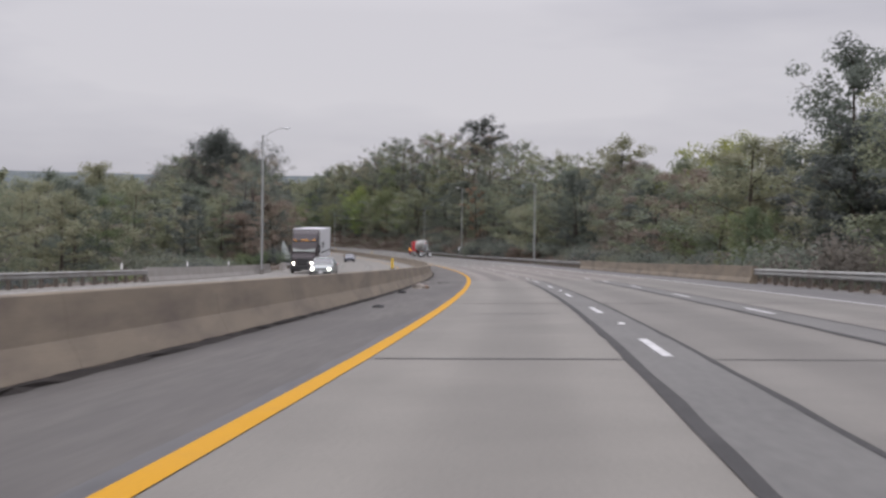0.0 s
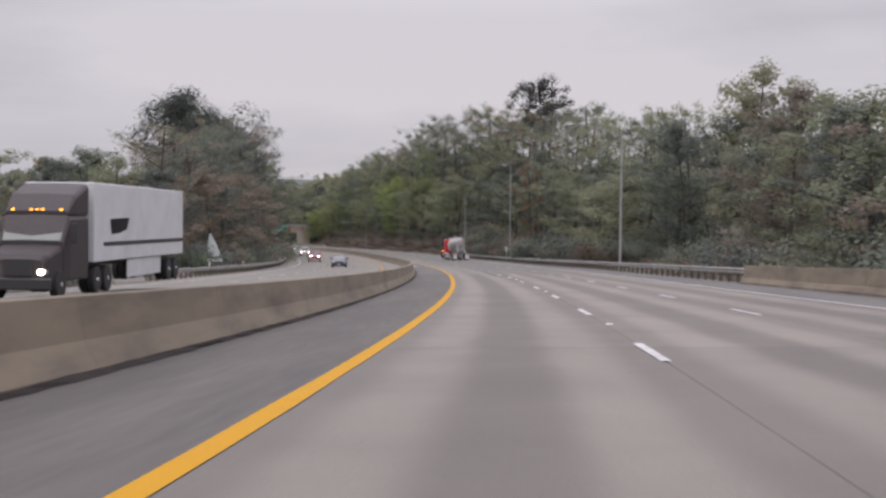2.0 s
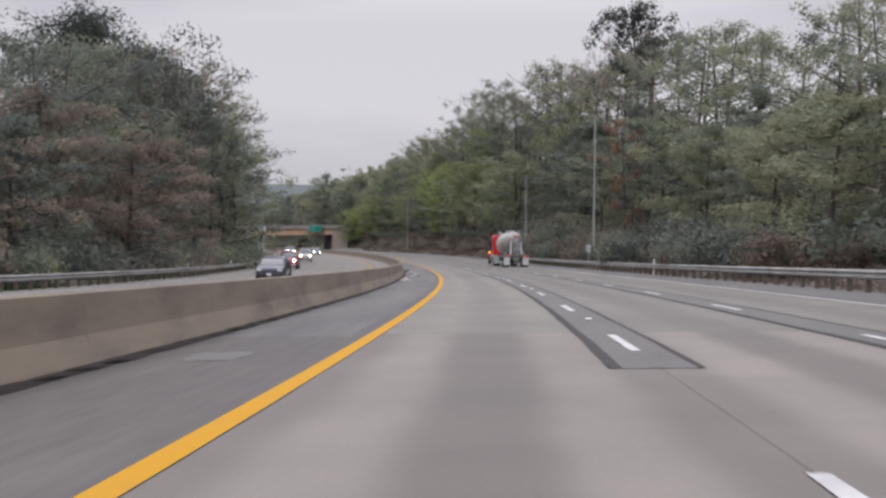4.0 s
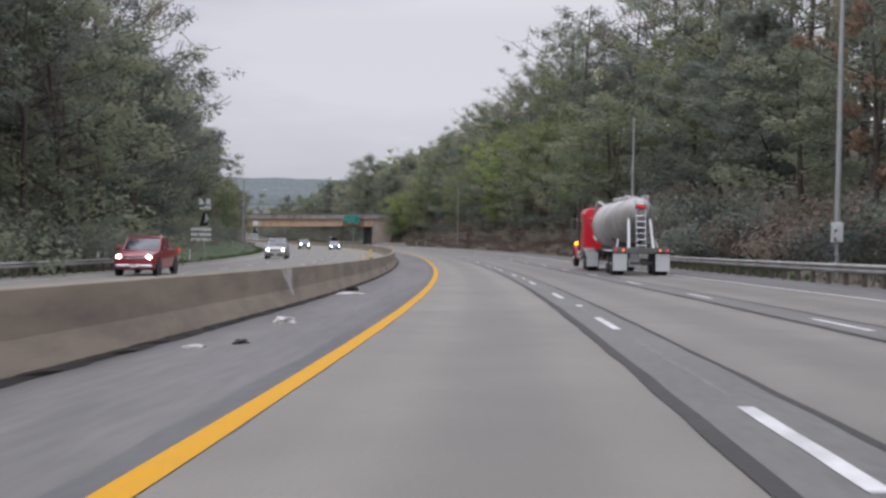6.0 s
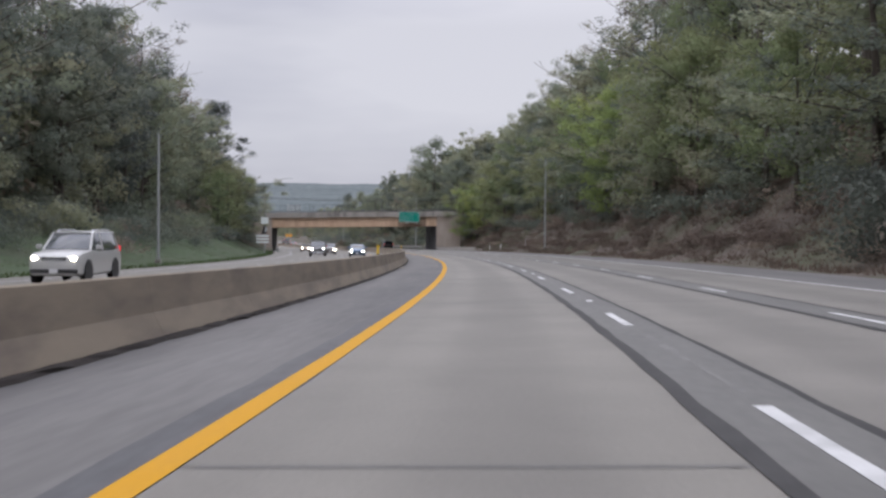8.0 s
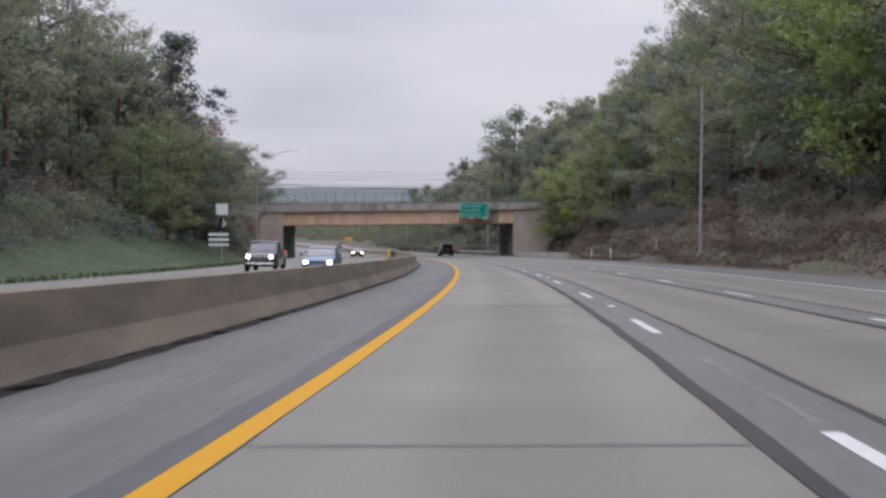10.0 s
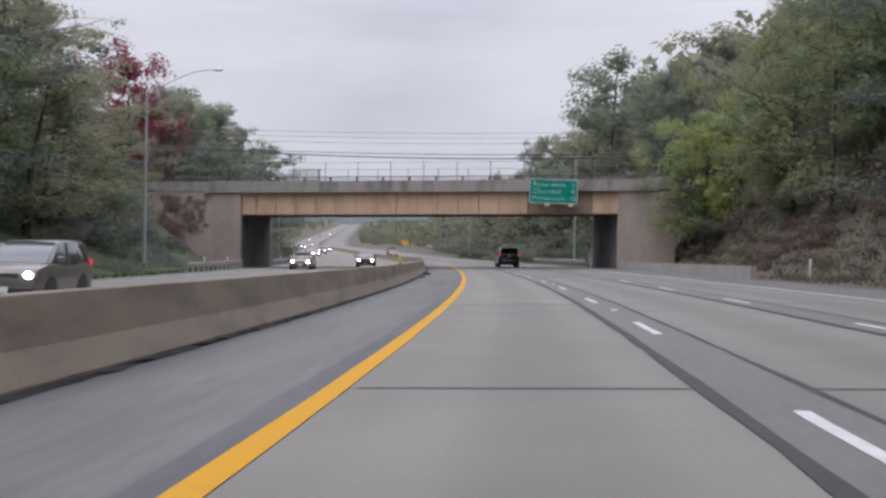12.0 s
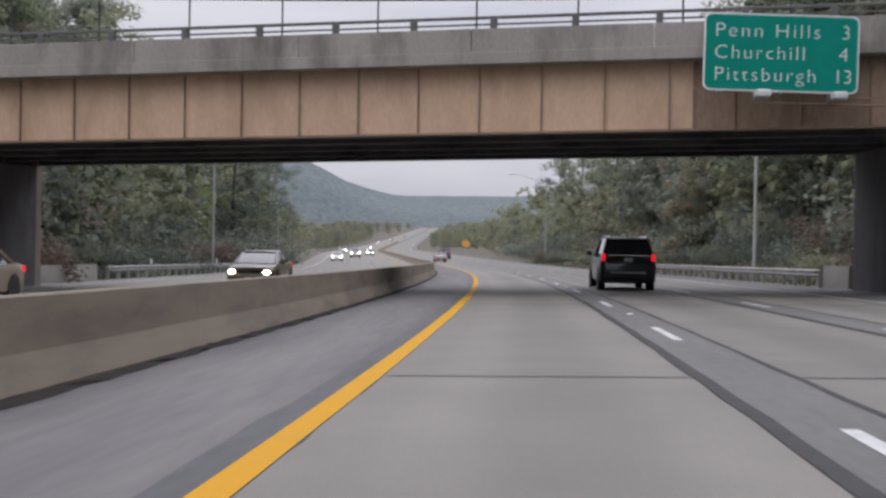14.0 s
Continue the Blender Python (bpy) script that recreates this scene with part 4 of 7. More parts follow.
kind_of("oak_a", 1, 20, 0.12, 5.6, "leaf_green")
kind_of("oak_b", 2, 21, 0.18, 5.0, "leaf_green")
kind_of("oak_c", 3, 18, 0.10, 5.4, "leaf_green")
kind_of("dark_a", 4, 20, 0.2, 4.8, "leaf_dark")
kind_of("dark_b", 5, 22, 0.3, 4.6, "leaf_dark")
kind_of("brown_a", 6, 18, 0.12, 5.0, "leaf_brown")
kind_of("yellow_a", 7, 12, 0.14, 4.3, "leaf_yellow", 70, 72, 0.21)
kind_of("lime_a", 14, 13, 0.1, 4.6, "leaf_lime", 78, 74, 0.22)
kind_of("rust_a", 15, 16, 0.2, 3.8, "leaf_rust", 66, 40, 0.25, thin=0.2)
kind_of("red_a", 8, 11, 0.16, 4.2, "leaf_red", 70, 84, 0.21)
kind_of("bare_a", 9, 20, 0.42, 5.0, "leaf_brown", 70, 44, 0.2, thin=0.35)
kind_of("bare_b", 10, 19, 0.36, 5.4, "leaf_green", 90, 54, 0.2, thin=0.2)
kind_of("bare_c", 12, 21, 0.42, 5.2, "leaf_dark", 90, 48, 0.2, thin=0.25)
kind_of("dome_a", 21, 20, 0.46, 7.0, "leaf_deep", 130, 90, 0.24)
kind_of("pine_a", 11, 20, 0.66, 4.4, "leaf_deep", 52, 84, 0.23)

LABELS = {"oak": "tall green broad-leaved tree at the edge of the wood", "dark": "tall dark green tree standing in the wood", "brown": "tree with browning autumn leaves on the bank",
          "yellow": "small yellow-green tree on the roadside bank", "rust": "half-bare tree with rusty autumn leaves beside the carriageway", "lime": "yellow-green tree with bright leaves on the wooded bank", "red": "small tree with crimson autumn leaves", "bare": "thin half-bare tree showing its branches",
          "dome": "broad dark oak with a domed crown above the wood",
          "pine": "tall slender tree with a high dark crown"}


def tree(kind, s, d, scale=1.0, turn=0.0, sink=0.15, wide=1.0):
    tr, cr, H = KINDS[kind]
    h = float(ground_h(s, d)) - sink
    m = stand(s, d, h, turn) @ Matrix.Diagonal((scale * wide, scale * wide, scale, 1))
    root = thing("tree", LABELS[kind.split("_")[0]], "tree", "trees of the roadside woods", m=m)
    for nm, me in (("trunk", tr), ("crown", cr)):
        o = new(nm, me)
        o.parent = root
    return root


TOP_R = [(0, 13), (85, 13), (118, 13.5), (136, 14.5), (160, 15), (180, 16), (194, 17.5), (228, 20), (256, 22.5), (289, 28), (320, 31), (350, 33), (400, 37), (440, 34), (460, 31), (510, 32), (547, 27), (590, 29), (640, 25), (720, 19), (800, 15), (900, 13), (1350, 12), (2500, 12)]
TOP_L = [(0, 9.5), (130, 9.5), (156, 11), (170, 13), (200, 15.5), (235, 18), (250, 19.5), (275, 25), (310, 27), (350, 26), (420, 29), (490, 28), (515, 26), (540, 20), (548, 14), (560, 13), (575, 17), (590, 20), (620, 23), (655, 26), (690, 22), (740, 18), (860, 15), (1000, 13), (2500, 12)]


def canopy(s, d):
    """How high the treetops stand above the road's plane, by the sweep of the wood's outline."""
    if d > 0:
        return float(table(s, TOP_R)) + 0.28 * min(d - 27, 22) * (0.4 if s < 230 or s > 720 else 1)
    return float(table(s, TOP_L)) + 0.22 * min(-28 - d, 24) * (0.3 if s < 240 or s > 690 else 1)


def side_of_wood(side, seed, ranges, low=0.78, high=1.02):
    """The wood's front row along one side. ranges: (from, to, nearest d, depth, step, kinds)."""
    r = random.Random(seed)
    for s0, s1, d0, depth, step, kinds in ranges:
        s = s0
        while s < s1:
            d = side * (d0 + r.random() * depth)
            k = r.choice(kinds)
            u = s + r.uniform(-1.5, 1.5)
            sc = (canopy(u, d) * r.uniform(low, high) - float(ground_h(u, d))) / KINDS[k][2]
            sc = min(1.6, max(0.5, sc))
            tree(k, u, d, sc, r.uniform(0, 360), wide=r.uniform(1.0, 1.35) * (1.45 if sc < 0.8 else 1.0))
            s += step * r.uniform(0.75, 1.25)


GREEN = ["oak_a", "oak_b", "oak_c", "dark_a", "oak_a", "oak_c", "bare_b"]
MIXED = ["oak_a", "oak_b", "oak_c", "dark_a", "dark_b", "brown_a", "bare_a", "bare_b"]
DUSKY = ["dark_a", "dark_b", "oak_a", "brown_a", "oak_c", "oak_a", "oak_b"]
side_of_wood(1, 11, [(24, 200, 25, 10, 7.4, DUSKY), (562, 720, 21, 9, 11.0, GREEN)])
side_of_wood(1, 10, [(200, 335, 21, 7, 6.0, GREEN + ["dark_a", "dark_b", "oak_b"])], 0.5, 0.76)
side_of_wood(1, 12, [(335, 475, 25.5, 7, 6.4, ["oak_a", "oak_b", "oak_c", "bare_b", "bare_c", "yellow_a", "yellow_a"]), (475, 553, 25.5, 7, 5.4, GREEN + ["oak_b"])], 0.6, 0.86)
side_of_wood(1, 13, [(205, 470, 26, 7, 6.5, ["bare_a", "bare_b", "bare_c", "bare_b", "bare_c"]), (470, 553, 29, 6, 8.0, ["oak_b", "bare_b"])], 0.92, 1.05)
side_of_wood(-1, 23, [(45, 190, 40, 12, 8.2, ["oak_a", "oak_c", "dark_a", "oak_b", "yellow_a", "oak_a"]), (507, 530, 29, 8, 5.5, ["oak_c", "dark_a", "oak_a"]), (532, 556, 33, 8, 5.5, ["oak_c", "dark_a", "yellow_a"]), (566, 720, 24, 9, 11.0, GREEN + ["yellow_a"])])
side_of_wood(-1, 24, [(190, 258, 23, 6, 6.0, ["oak_a", "brown_a", "dark_a", "oak_c"]), (258, 322, 22, 7, 6.0, ["oak_c", "bare_b", "oak_a", "brown_a", "bare_b", "bare_c"]), (322, 335, 27, 5, 6.0, MIXED)], 0.5, 0.76)
side_of_wood(-1, 24, [(335, 530, 31.5, 6, 5.4, GREEN)], 0.66, 0.95)
side_of_wood(-1, 25, [(200, 335, 26, 6, 6.4, ["bare_a", "bare_b", "bare_c", "bare_b"]), (335, 522, 35, 6, 6.6, ["bare_a", "bare_b", "bare_c", "bare_c"])], 0.92, 1.04)
side_of_wood(1, 15, [(557, 612, 22.5, 8, 8.0, ["oak_a", "dark_a", "oak_b", "oak_c"])], 0.74, 0.88)
side_of_wood(-1, 26, [(474, 530, 24.5, 3.5, 6.5, ["yellow_a", "oak_c"])], 0.4, 0.55)
side_of_wood(-1, 27, [(574, 612, 29, 8, 5.5, ["brown_a", "dark_a", "oak_c"])], 0.95, 1.1)
side_of_wood(1, 14, [(345, 545, 20.5, 4.0, 6.5, ["yellow_a", "oak_c", "yellow_a", "oak_a", "bare_b"])], 0.42, 0.6)
tree("red_a", 570, -34, (23 - float(ground_h(570, -34))) / 11, 40, wide=0.95)
tree("yellow_a", 457, 23.5, 1.05, 140, wide=1.2)
for s, d, top in ((426, 21.5, 17), (434, 23, 20), (441, 25, 22), (538, 20.5, 13.5), (532, 22, 14.5), (640, -27, 9), (647, -29, 10), (147, 33, 16)):
    tree("lime_a", s, d, (top - float(ground_h(s, d))) / 13, 47 * s, wide=1.15)
for s, d, top in ((276, 21.5, 17),):
    tree("rust_a", s, d, (top - float(ground_h(s, d))) / 16, 31 * s, wide=0.9)
tree("yellow_a", 588, -31, (20 - float(ground_h(588, -31))) / 12, 140, wide=0.9)
tree("yellow_a", 507, 24, 1.2, 80)
tree("yellow_a", 470, 21.5, 0.95, 200)
tree("yellow_a", 398, 22.5, 1.3, 100)
tree("yellow_a", 129, 24.5, 0.62, 50, wide=1.3)
tree("yellow_a", 122, 25, 0.55, 190, wide=1.3)
tree("yellow_a", 92, 21.5, 0.55, 30)
tree("yellow_a", 98, 22.5, 0.6, 70)
tree("pine_a", 305, 30, 1.5, 70)
for s, d, k, top in ((575, -31.5, "brown_a", 17), (581, -35, "dark_a", 19), (563, -31, "brown_a", 13.5), (279, -34, "dome_a", 28.5), (291, -31, "dome_a", 26.5), (270, -31, "dark_a", 22), (91, 28.5, "oak_b", 18.5), (95, 31, "dark_a", 13.5), (101, 34, "oak_a", 14), (190, 30, "oak_a", 20.5), (191, -31, "oak_a", 11.5), (197, -35, "oak_c", 13), (186, -36, "dark_a", 11)):
    tree(k, s, d, (top - float(ground_h(s, d))) / KINDS[k][2], 30 * s, wide=1.15)


def deep_woods():
    """The wood behind the front rows, as one mass of far trees."""
    rng = np.random.default_rng(77)
    near, far = [], []
    for i, (hh, sp) in enumerate(((18, 5.6), (20, 5.2), (17, 5.8))):
        for out, clumps, per, size in ((near, 39, 8, 1.0), (far, 39, 15, 0.8)):
            tr, lv = grow(40 + i, hh, 0.1, sp, clumps, per, size)
            bpy.data.meshes.remove(tr)
            out.append((lv, hh))
    rows = ((1, 100, 720, 66, 120, 8.0, 0.58), (-1, 100, 720, 75, 130, 8.0, 0.66), (1, 20, 200, 37, 60, 5.0, 1.0), (1, 195, 300, 46, 60, 4.0, 0.75), (1, 200, 470, 32, 42, 4.8, 0.62), (1, 200, 470, 44, 65, 6.5, 0.6),
            (1, 470, 560, 33, 60, 3.4, 0.95), (1, 556, 720, 30, 60, 3.0, 1.0), (1, 562, 760, 20, 30, 3.6, 0.62), (-1, 566, 760, 23, 34, 3.6, 0.6), (-1, 40, 200, 54, 100, 4.5, 1.0),
            (-1, 190, 335, 36, 46, 4.6, 0.58), (-1, 190, 335, 48, 70, 6.0, 0.55), (-1, 335, 505, 36, 46, 4.6, 0.76), (-1, 335, 505, 48, 70, 6.0, 0.72), (-1, 505, 556, 38, 60, 4.0, 0.9), (-1, 566, 720, 35, 70, 5.0, 1.0),
            (1, 700, 1500, 22, 32, 8.0, 0.8), (-1, 700, 1500, 26, 36, 8.0, 0.8), (1, 700, 1700, 34, 70, 8.0, 1.0), (-1, 700, 1700, 38, 80, 8.0, 1.0), (1, 900, 2400, 25, 120, 11.0, 1.0), (-1, 900, 2400, 30, 130, 11.0, 1.0))
    chunks = {"leaf_green": [], "leaf_dark": [], "leaf_brown": []}
    for side, s0, s1, d0, d1, step, top in rows:
        for s in np.arange(s0, s1, step):
            s, d = s + rng.uniform(-2, 2), side * rng.uniform(d0, d1)
            lv, hh = (far if s > 600 else near)[rng.integers(3)]
            g = float(ground_h(s, d))
            k = min(1.6, max(0.28, (canopy(s, d) * rng.uniform(0.75, 1.0) * top - g) / hh))
            a = rng.uniform(0, 6.28)
            rot = np.array([[math.cos(a), -math.sin(a), 0], [math.sin(a), math.cos(a), 0], [0, 0, 1]]) * k
            pick = rng.random()
            chunks["leaf_green" if pick < 0.55 else "leaf_dark" if pick < 0.85 else "leaf_brown"].append(lv @ rot.T + at(s, d, g - 0.5))
    for mat, c in chunks.items():
        o = new("woods", leaf_mesh("woods", np.concatenate(c), M[mat]))
        tagged(o, "dense autumn woods covering the slopes behind", "woods", kind="stuff")


deep_woods()


def shrubs():
    """Undergrowth along the foot of the woods: low mounds of leaves."""
    rng = np.random.default_rng(5)
    protos = {}
    for i, (mat, size) in enumerate((("leaf_green", 0.13), ("leaf_dark", 0.13), ("weeds", 0.155), ("leaf_brown", 0.125), ("leaf_yellow", 0.125), ("leaf_deep", 0.12))):
        cs = [tuple(rng.normal(size=3) * np.array([0.8, 0.8, 0.3]) + np.array([0, 0, 0.9])) for _ in range(11)]
        lv = quad_leaves(rng, cs, [0.55 + 0.3 * rng.random() for _ in cs], 120, size * 1.06)
        lv[:, 2] = np.abs(lv[:, 2])
        protos[mat] = leaf_mesh("shrub", lv, M[mat])
    zones = [(1, 20, 165, 18.5, 24, 22, ("leaf_dark", "leaf_brown", "leaf_dark"), 1.5), (1, 165, 205, 18.5, 24, 6, ("leaf_dark", "leaf_brown"), 1.4), (1, 200, 330, 17, 21, 26, ("leaf_deep", "weeds", "leaf_dark", "weeds"), 1.3),
             (1, 215, 345, 16.6, 24, 64, ("leaf_deep", "leaf_deep", "leaf_dark", "leaf_deep", "leaf_brown"), 1.5), (1, 560, 700, 17, 21, 20, ("weeds", "leaf_green"), 1.1),
             (-1, 30, 190, 24, 38, 30, ("leaf_green", "leaf_dark", "leaf_yellow"), 1.6), (-1, 190, 320, 21, 24.5, 28, ("leaf_dark", "leaf_green", "leaf_brown"), 1.5),
             (-1, 330, 510, 29, 34, 44, ("leaf_green", "leaf_dark", "leaf_green"), 1.5), (-1, 510, 543, 27, 33, 19, ("leaf_green", "leaf_dark", "leaf_green"), 1.6), (-1, 515, 537, 24, 28, 8, ("leaf_dark", "leaf_green"), 1.4), (-1, 565, 700, 21, 24, 16, ("leaf_green", "weeds"), 1.2)]
    # the brown brush on the cutting's slope grows into one mass
    brush = {"weeds": [], "leaf_brown": [], "leaf_dark": [], "leaf_green": []}
    dry, leafy = ("weeds", "weeds", "weeds", "weeds", "leaf_brown"), ("leaf_dark", "leaf_green", "leaf_dark", "leaf_brown", "leaf_green")
    for s0, s1, d0, d1, n, sc, mats in ((330, 538, 16.2, 19, 88, 0.75, dry), (330, 537, 17.5, 21, 108, 1.0, dry), (330, 541, 20.5, 24, 50, 1.3, dry), (335, 538, 20.5, 25, 88, 1.5, leafy), (335, 540, 23, 29, 108, 2.1, leafy), (495, 541, 15.9, 22, 58, 0.55, dry), (335, 545, 26, 34, 50, 1.9, leafy),
                                        (562, 760, 17.5, 24, 80, 1.6, leafy), (562, 760, 20, 32, 80, 2.6, leafy), (566, 760, -34, -22.5, 90, 2.4, leafy), (200, 335, 19, 30, 60, 2.0, leafy), (60, 200, 24, 32, 40, 2.2, leafy),
                                        (190, 322, -32, -22, 42, 2.1, leafy), (40, 190, -50, -34, 40, 2.4, leafy), (335, 530, -40, -31, 44, 2.1, leafy), (335, 539, -30.5, -25.5, 54, 1.5, leafy), (505, 534, -27, -21.5, 16, 1.0, leafy), (510, 542.5, -33, -25.4, 46, 1.15, leafy), (514, 538, -26, -22, 44, 0.62, leafy)):
        for i in range(n):
            s, d = s0 + (s1 - s0) * (i + rng.random()) / n, rng.uniform(d0, d1)
            mt = mats[rng.integers(5)]
            co = np.empty(len(protos[mt].vertices) * 3, dtype=np.float32)
            protos[mt].vertices.foreach_get("co", co)
            a, k = rng.uniform(0, 6.28), sc * rng.uniform(0.7, 1.3)
            rot = np.array([[math.cos(a), -math.sin(a), 0], [math.sin(a), math.cos(a), 0], [0, 0, 0.5 if mats is dry else 0.85]]) * k
            v = (co.reshape(-1, 3, 3))[rng.random(len(co) // 9) < 0.42].reshape(-1, 3)
            brush[mt].append(v @ rot.T + at(s, d, float(ground_h(s, d)) - 0.1))
    words = {"weeds": "dry reddish-brown brush covering the cutting's slope", "leaf_brown": "browning undergrowth covering the slopes", "leaf_dark": "dark green undergrowth below the trees", "leaf_green": "green undergrowth below the trees"}
    for mt, c in brush.items():
        tagged(new("brush", leaf_mesh("brush", np.concatenate(c), M[mt])), words[mt], "undergrowth", kind="stuff")
    for side, s0, s1, d0, d1, n, mats, sc in zones:
        for i in range(n):
            s, d = s0 + (s1 - s0) * (i + rng.random()) / n, side * rng.uniform(d0, d1)
            mt = mats[rng.integers(len(mats))]
            k = sc * rng.uniform(0.7, 1.35)
            o = new("shrub", protos[mt])
            o.matrix_basis = stand(s, d, float(ground_h(s, d)) - 0.1, rng.uniform(0, 360)) @ Matrix.Diagonal((k * 1.15, k * 1.15, k, 1))
            names = {"leaf_green": "green leafy shrub", "leaf_dark": "dark green shrub", "weeds": "dry brown weed clump", "leaf_brown": "browning shrub", "leaf_yellow": "yellowing shrub", "leaf_deep": "deep green shrub"}
            tagged(o, names[mt] + " growing on the roadside bank", "shrub", "roadside undergrowth")


shrubs()


def blades(name, label, mat, zones, size, seed):
    """Grass or weeds as upright blades."""
    rng = np.random.default_rng(seed)
    out = []
    for s0, s1, d0, d1, n in zones:
        s, d = rng.uniform(s0, s1, n), rng.uniform(d0, d1, n)
        p = at(s, d, ground_h(s, d))
        hgt = size * rng.uniform(0.5, 1.3, n)[:, None]
        az = rng.uniform(0, 6.28, n)
        side = np.stack([np.cos(az), np.sin(az), np.zeros(n)], 1)
        tip = p + np.stack([rng.normal(0, 0.35, n), rng.normal(0, 0.35, n), np.ones(n)], 1) * hgt
        w = hgt * 0.3
        out.append(np.stack([p - side * w, p + side * w, tip], 1).reshape(-1, 3))
    tagged(new(name, leaf_mesh(name, np.concatenate(out), M[mat])), label, "grass" if "grass" in name else "weeds", kind="stuff")


blades("grass", "green grass on the verge and bank", "grass", [(330, 546, -34, -19.6, 62000), (180, 330, -26, -19.6, 5000), (265, 330, 14.6, 19, 3500), (565, 700, -26, -19.6, 5000), (560, 700, 14.6, 22, 4000), (470, 545, 16, 22, 2500)], 0.24, 31)
blades("weeds", "dry brown weeds on the bank", "weeds", [(330, 545, 15.2, 26, 30000), (190, 330, 14.8, 21, 6000), (560, 700, 15.0, 26, 5000), (-20, 190, 14.8, 24, 5000), (-20, 190, -30, -19.8, 5000)], 0.22, 32)


def turf():
    """Mown grass under the oncoming side's trees, lying just over the bank's soil."""
    ss, dd = np.arange(322, 547, 1.5), np.linspace(-35, -19.7, 16)
    S, D = np.meshgrid(ss, dd, indexing="ij")
    p = at(S, D, ground_h(S, D) + np.where(D > -20, 0.0, np.where(D < -34, -0.3, 0.22))).reshape(-1, 3)
    n = len(dd)
    fs = [(i * n + j, (i + 1) * n + j, (i + 1) * n + j + 1, i * n + j + 1) for i in range(len(ss) - 1) for j in range(n - 1)]
    tagged(new("grass_verge", mesh_of("grass_verge", [tuple(q) for q in p], fs, M["turf"], True)), "mown green grass bank beside the oncoming carriageway", "grass", kind="structure")


turf()

creeper()


# ---- vehicles ----
M["car_glass"] = plain("tinted_glass", (0.035, 0.042, 0.05), 0.08, coat=0.5)
M["dark_trim"] = plain("dark_trim", (0.025, 0.025, 0.027), 0.6)
M["alloy"] = plain("alloy_rim", (0.45, 0.45, 0.46), 0.35, 0.8)
M["plate"] = plain("number_plate", (0.6, 0.6, 0.62), 0.5)
M["headlight"] = glow("headlight_glow", (1.0, 0.93, 0.78), 26.0)
M["headlight_white"] = glow("white_headlight_glow", (0.95, 1.0, 0.92), 26.0)
M["tail_lit"] = glow("lit_tail_lamp", (0.75, 0.012, 0.02), 0.8)
M["amber_lit"] = glow("lit_amber_lamp", (1.0, 0.42, 0.02), 4.0)
M["orange_lit"] = glow("lit_orange_lamp", (1.0, 0.16, 0.03), 1.5)
M["lens_clear"] = plain("clear_lens", (0.5, 0.5, 0.5), 0.15)


def paint(name, c, rough=0.3):
    return material(name, c, rough, 0.15, var=0.06, scale=1.5, fine=12, stain=tuple(0.75 * x + 0.03 for x in c), stain_amt=0.35, stain_scale=1.4, coat=0.6)


def loft(sections, cap=True):
    """Half cross-sections [(x, z), ...] at each y, mirrored and skinned. sections: [(y, [(x, z), ...]), ...]"""
    bm = bmesh.new()
    rings = []
    for y, half in sections:
        full = [(-x, z) for x, z in half] + [(x, z) for x, z in half[::-1] if x > 1e-6]
        rings.append([bm.verts.new((x, y, z)) for x, z in full])
    k = len(rings[0])
    for a, b in zip(rings, rings[1:]):
        for i in range(k):
            bm.faces.new((a[i], a[(i + 1) % k], b[(i + 1) % k], b[i]))
    if cap:
        bm.faces.new(rings[0][::-1])
        bm.faces.new(rings[-1])
    bmesh.ops.recalc_face_normals(bm, faces=bm.faces)
    return bm


def lathe(prof, axis="x", sides=24):
    """A body of revolution: prof [(r, a), ...] with a along the axis."""
    bm = bmesh.new()
    rings = []
    for r, a in prof:
        ring = []
        for i in range(sides):
            t = 2 * math.pi * i / sides
            c, s = r * math.cos(t), r * math.sin(t)
            ring.append(bm.verts.new((a, c, s) if axis == "x" else (c, a, s) if axis == "y" else (c, s, a)))
        rings.append(ring)
    for a, b in zip(rings, rings[1:]):
        for i in range(sides):
            bm.faces.new((a[i], a[(i + 1) % sides], b[(i + 1) % sides], b[i]))
    bm.faces.new(rings[0])
    bm.faces.new(rings[-1][::-1])
    bmesh.ops.recalc_face_normals(bm, faces=bm.faces)
    return bm


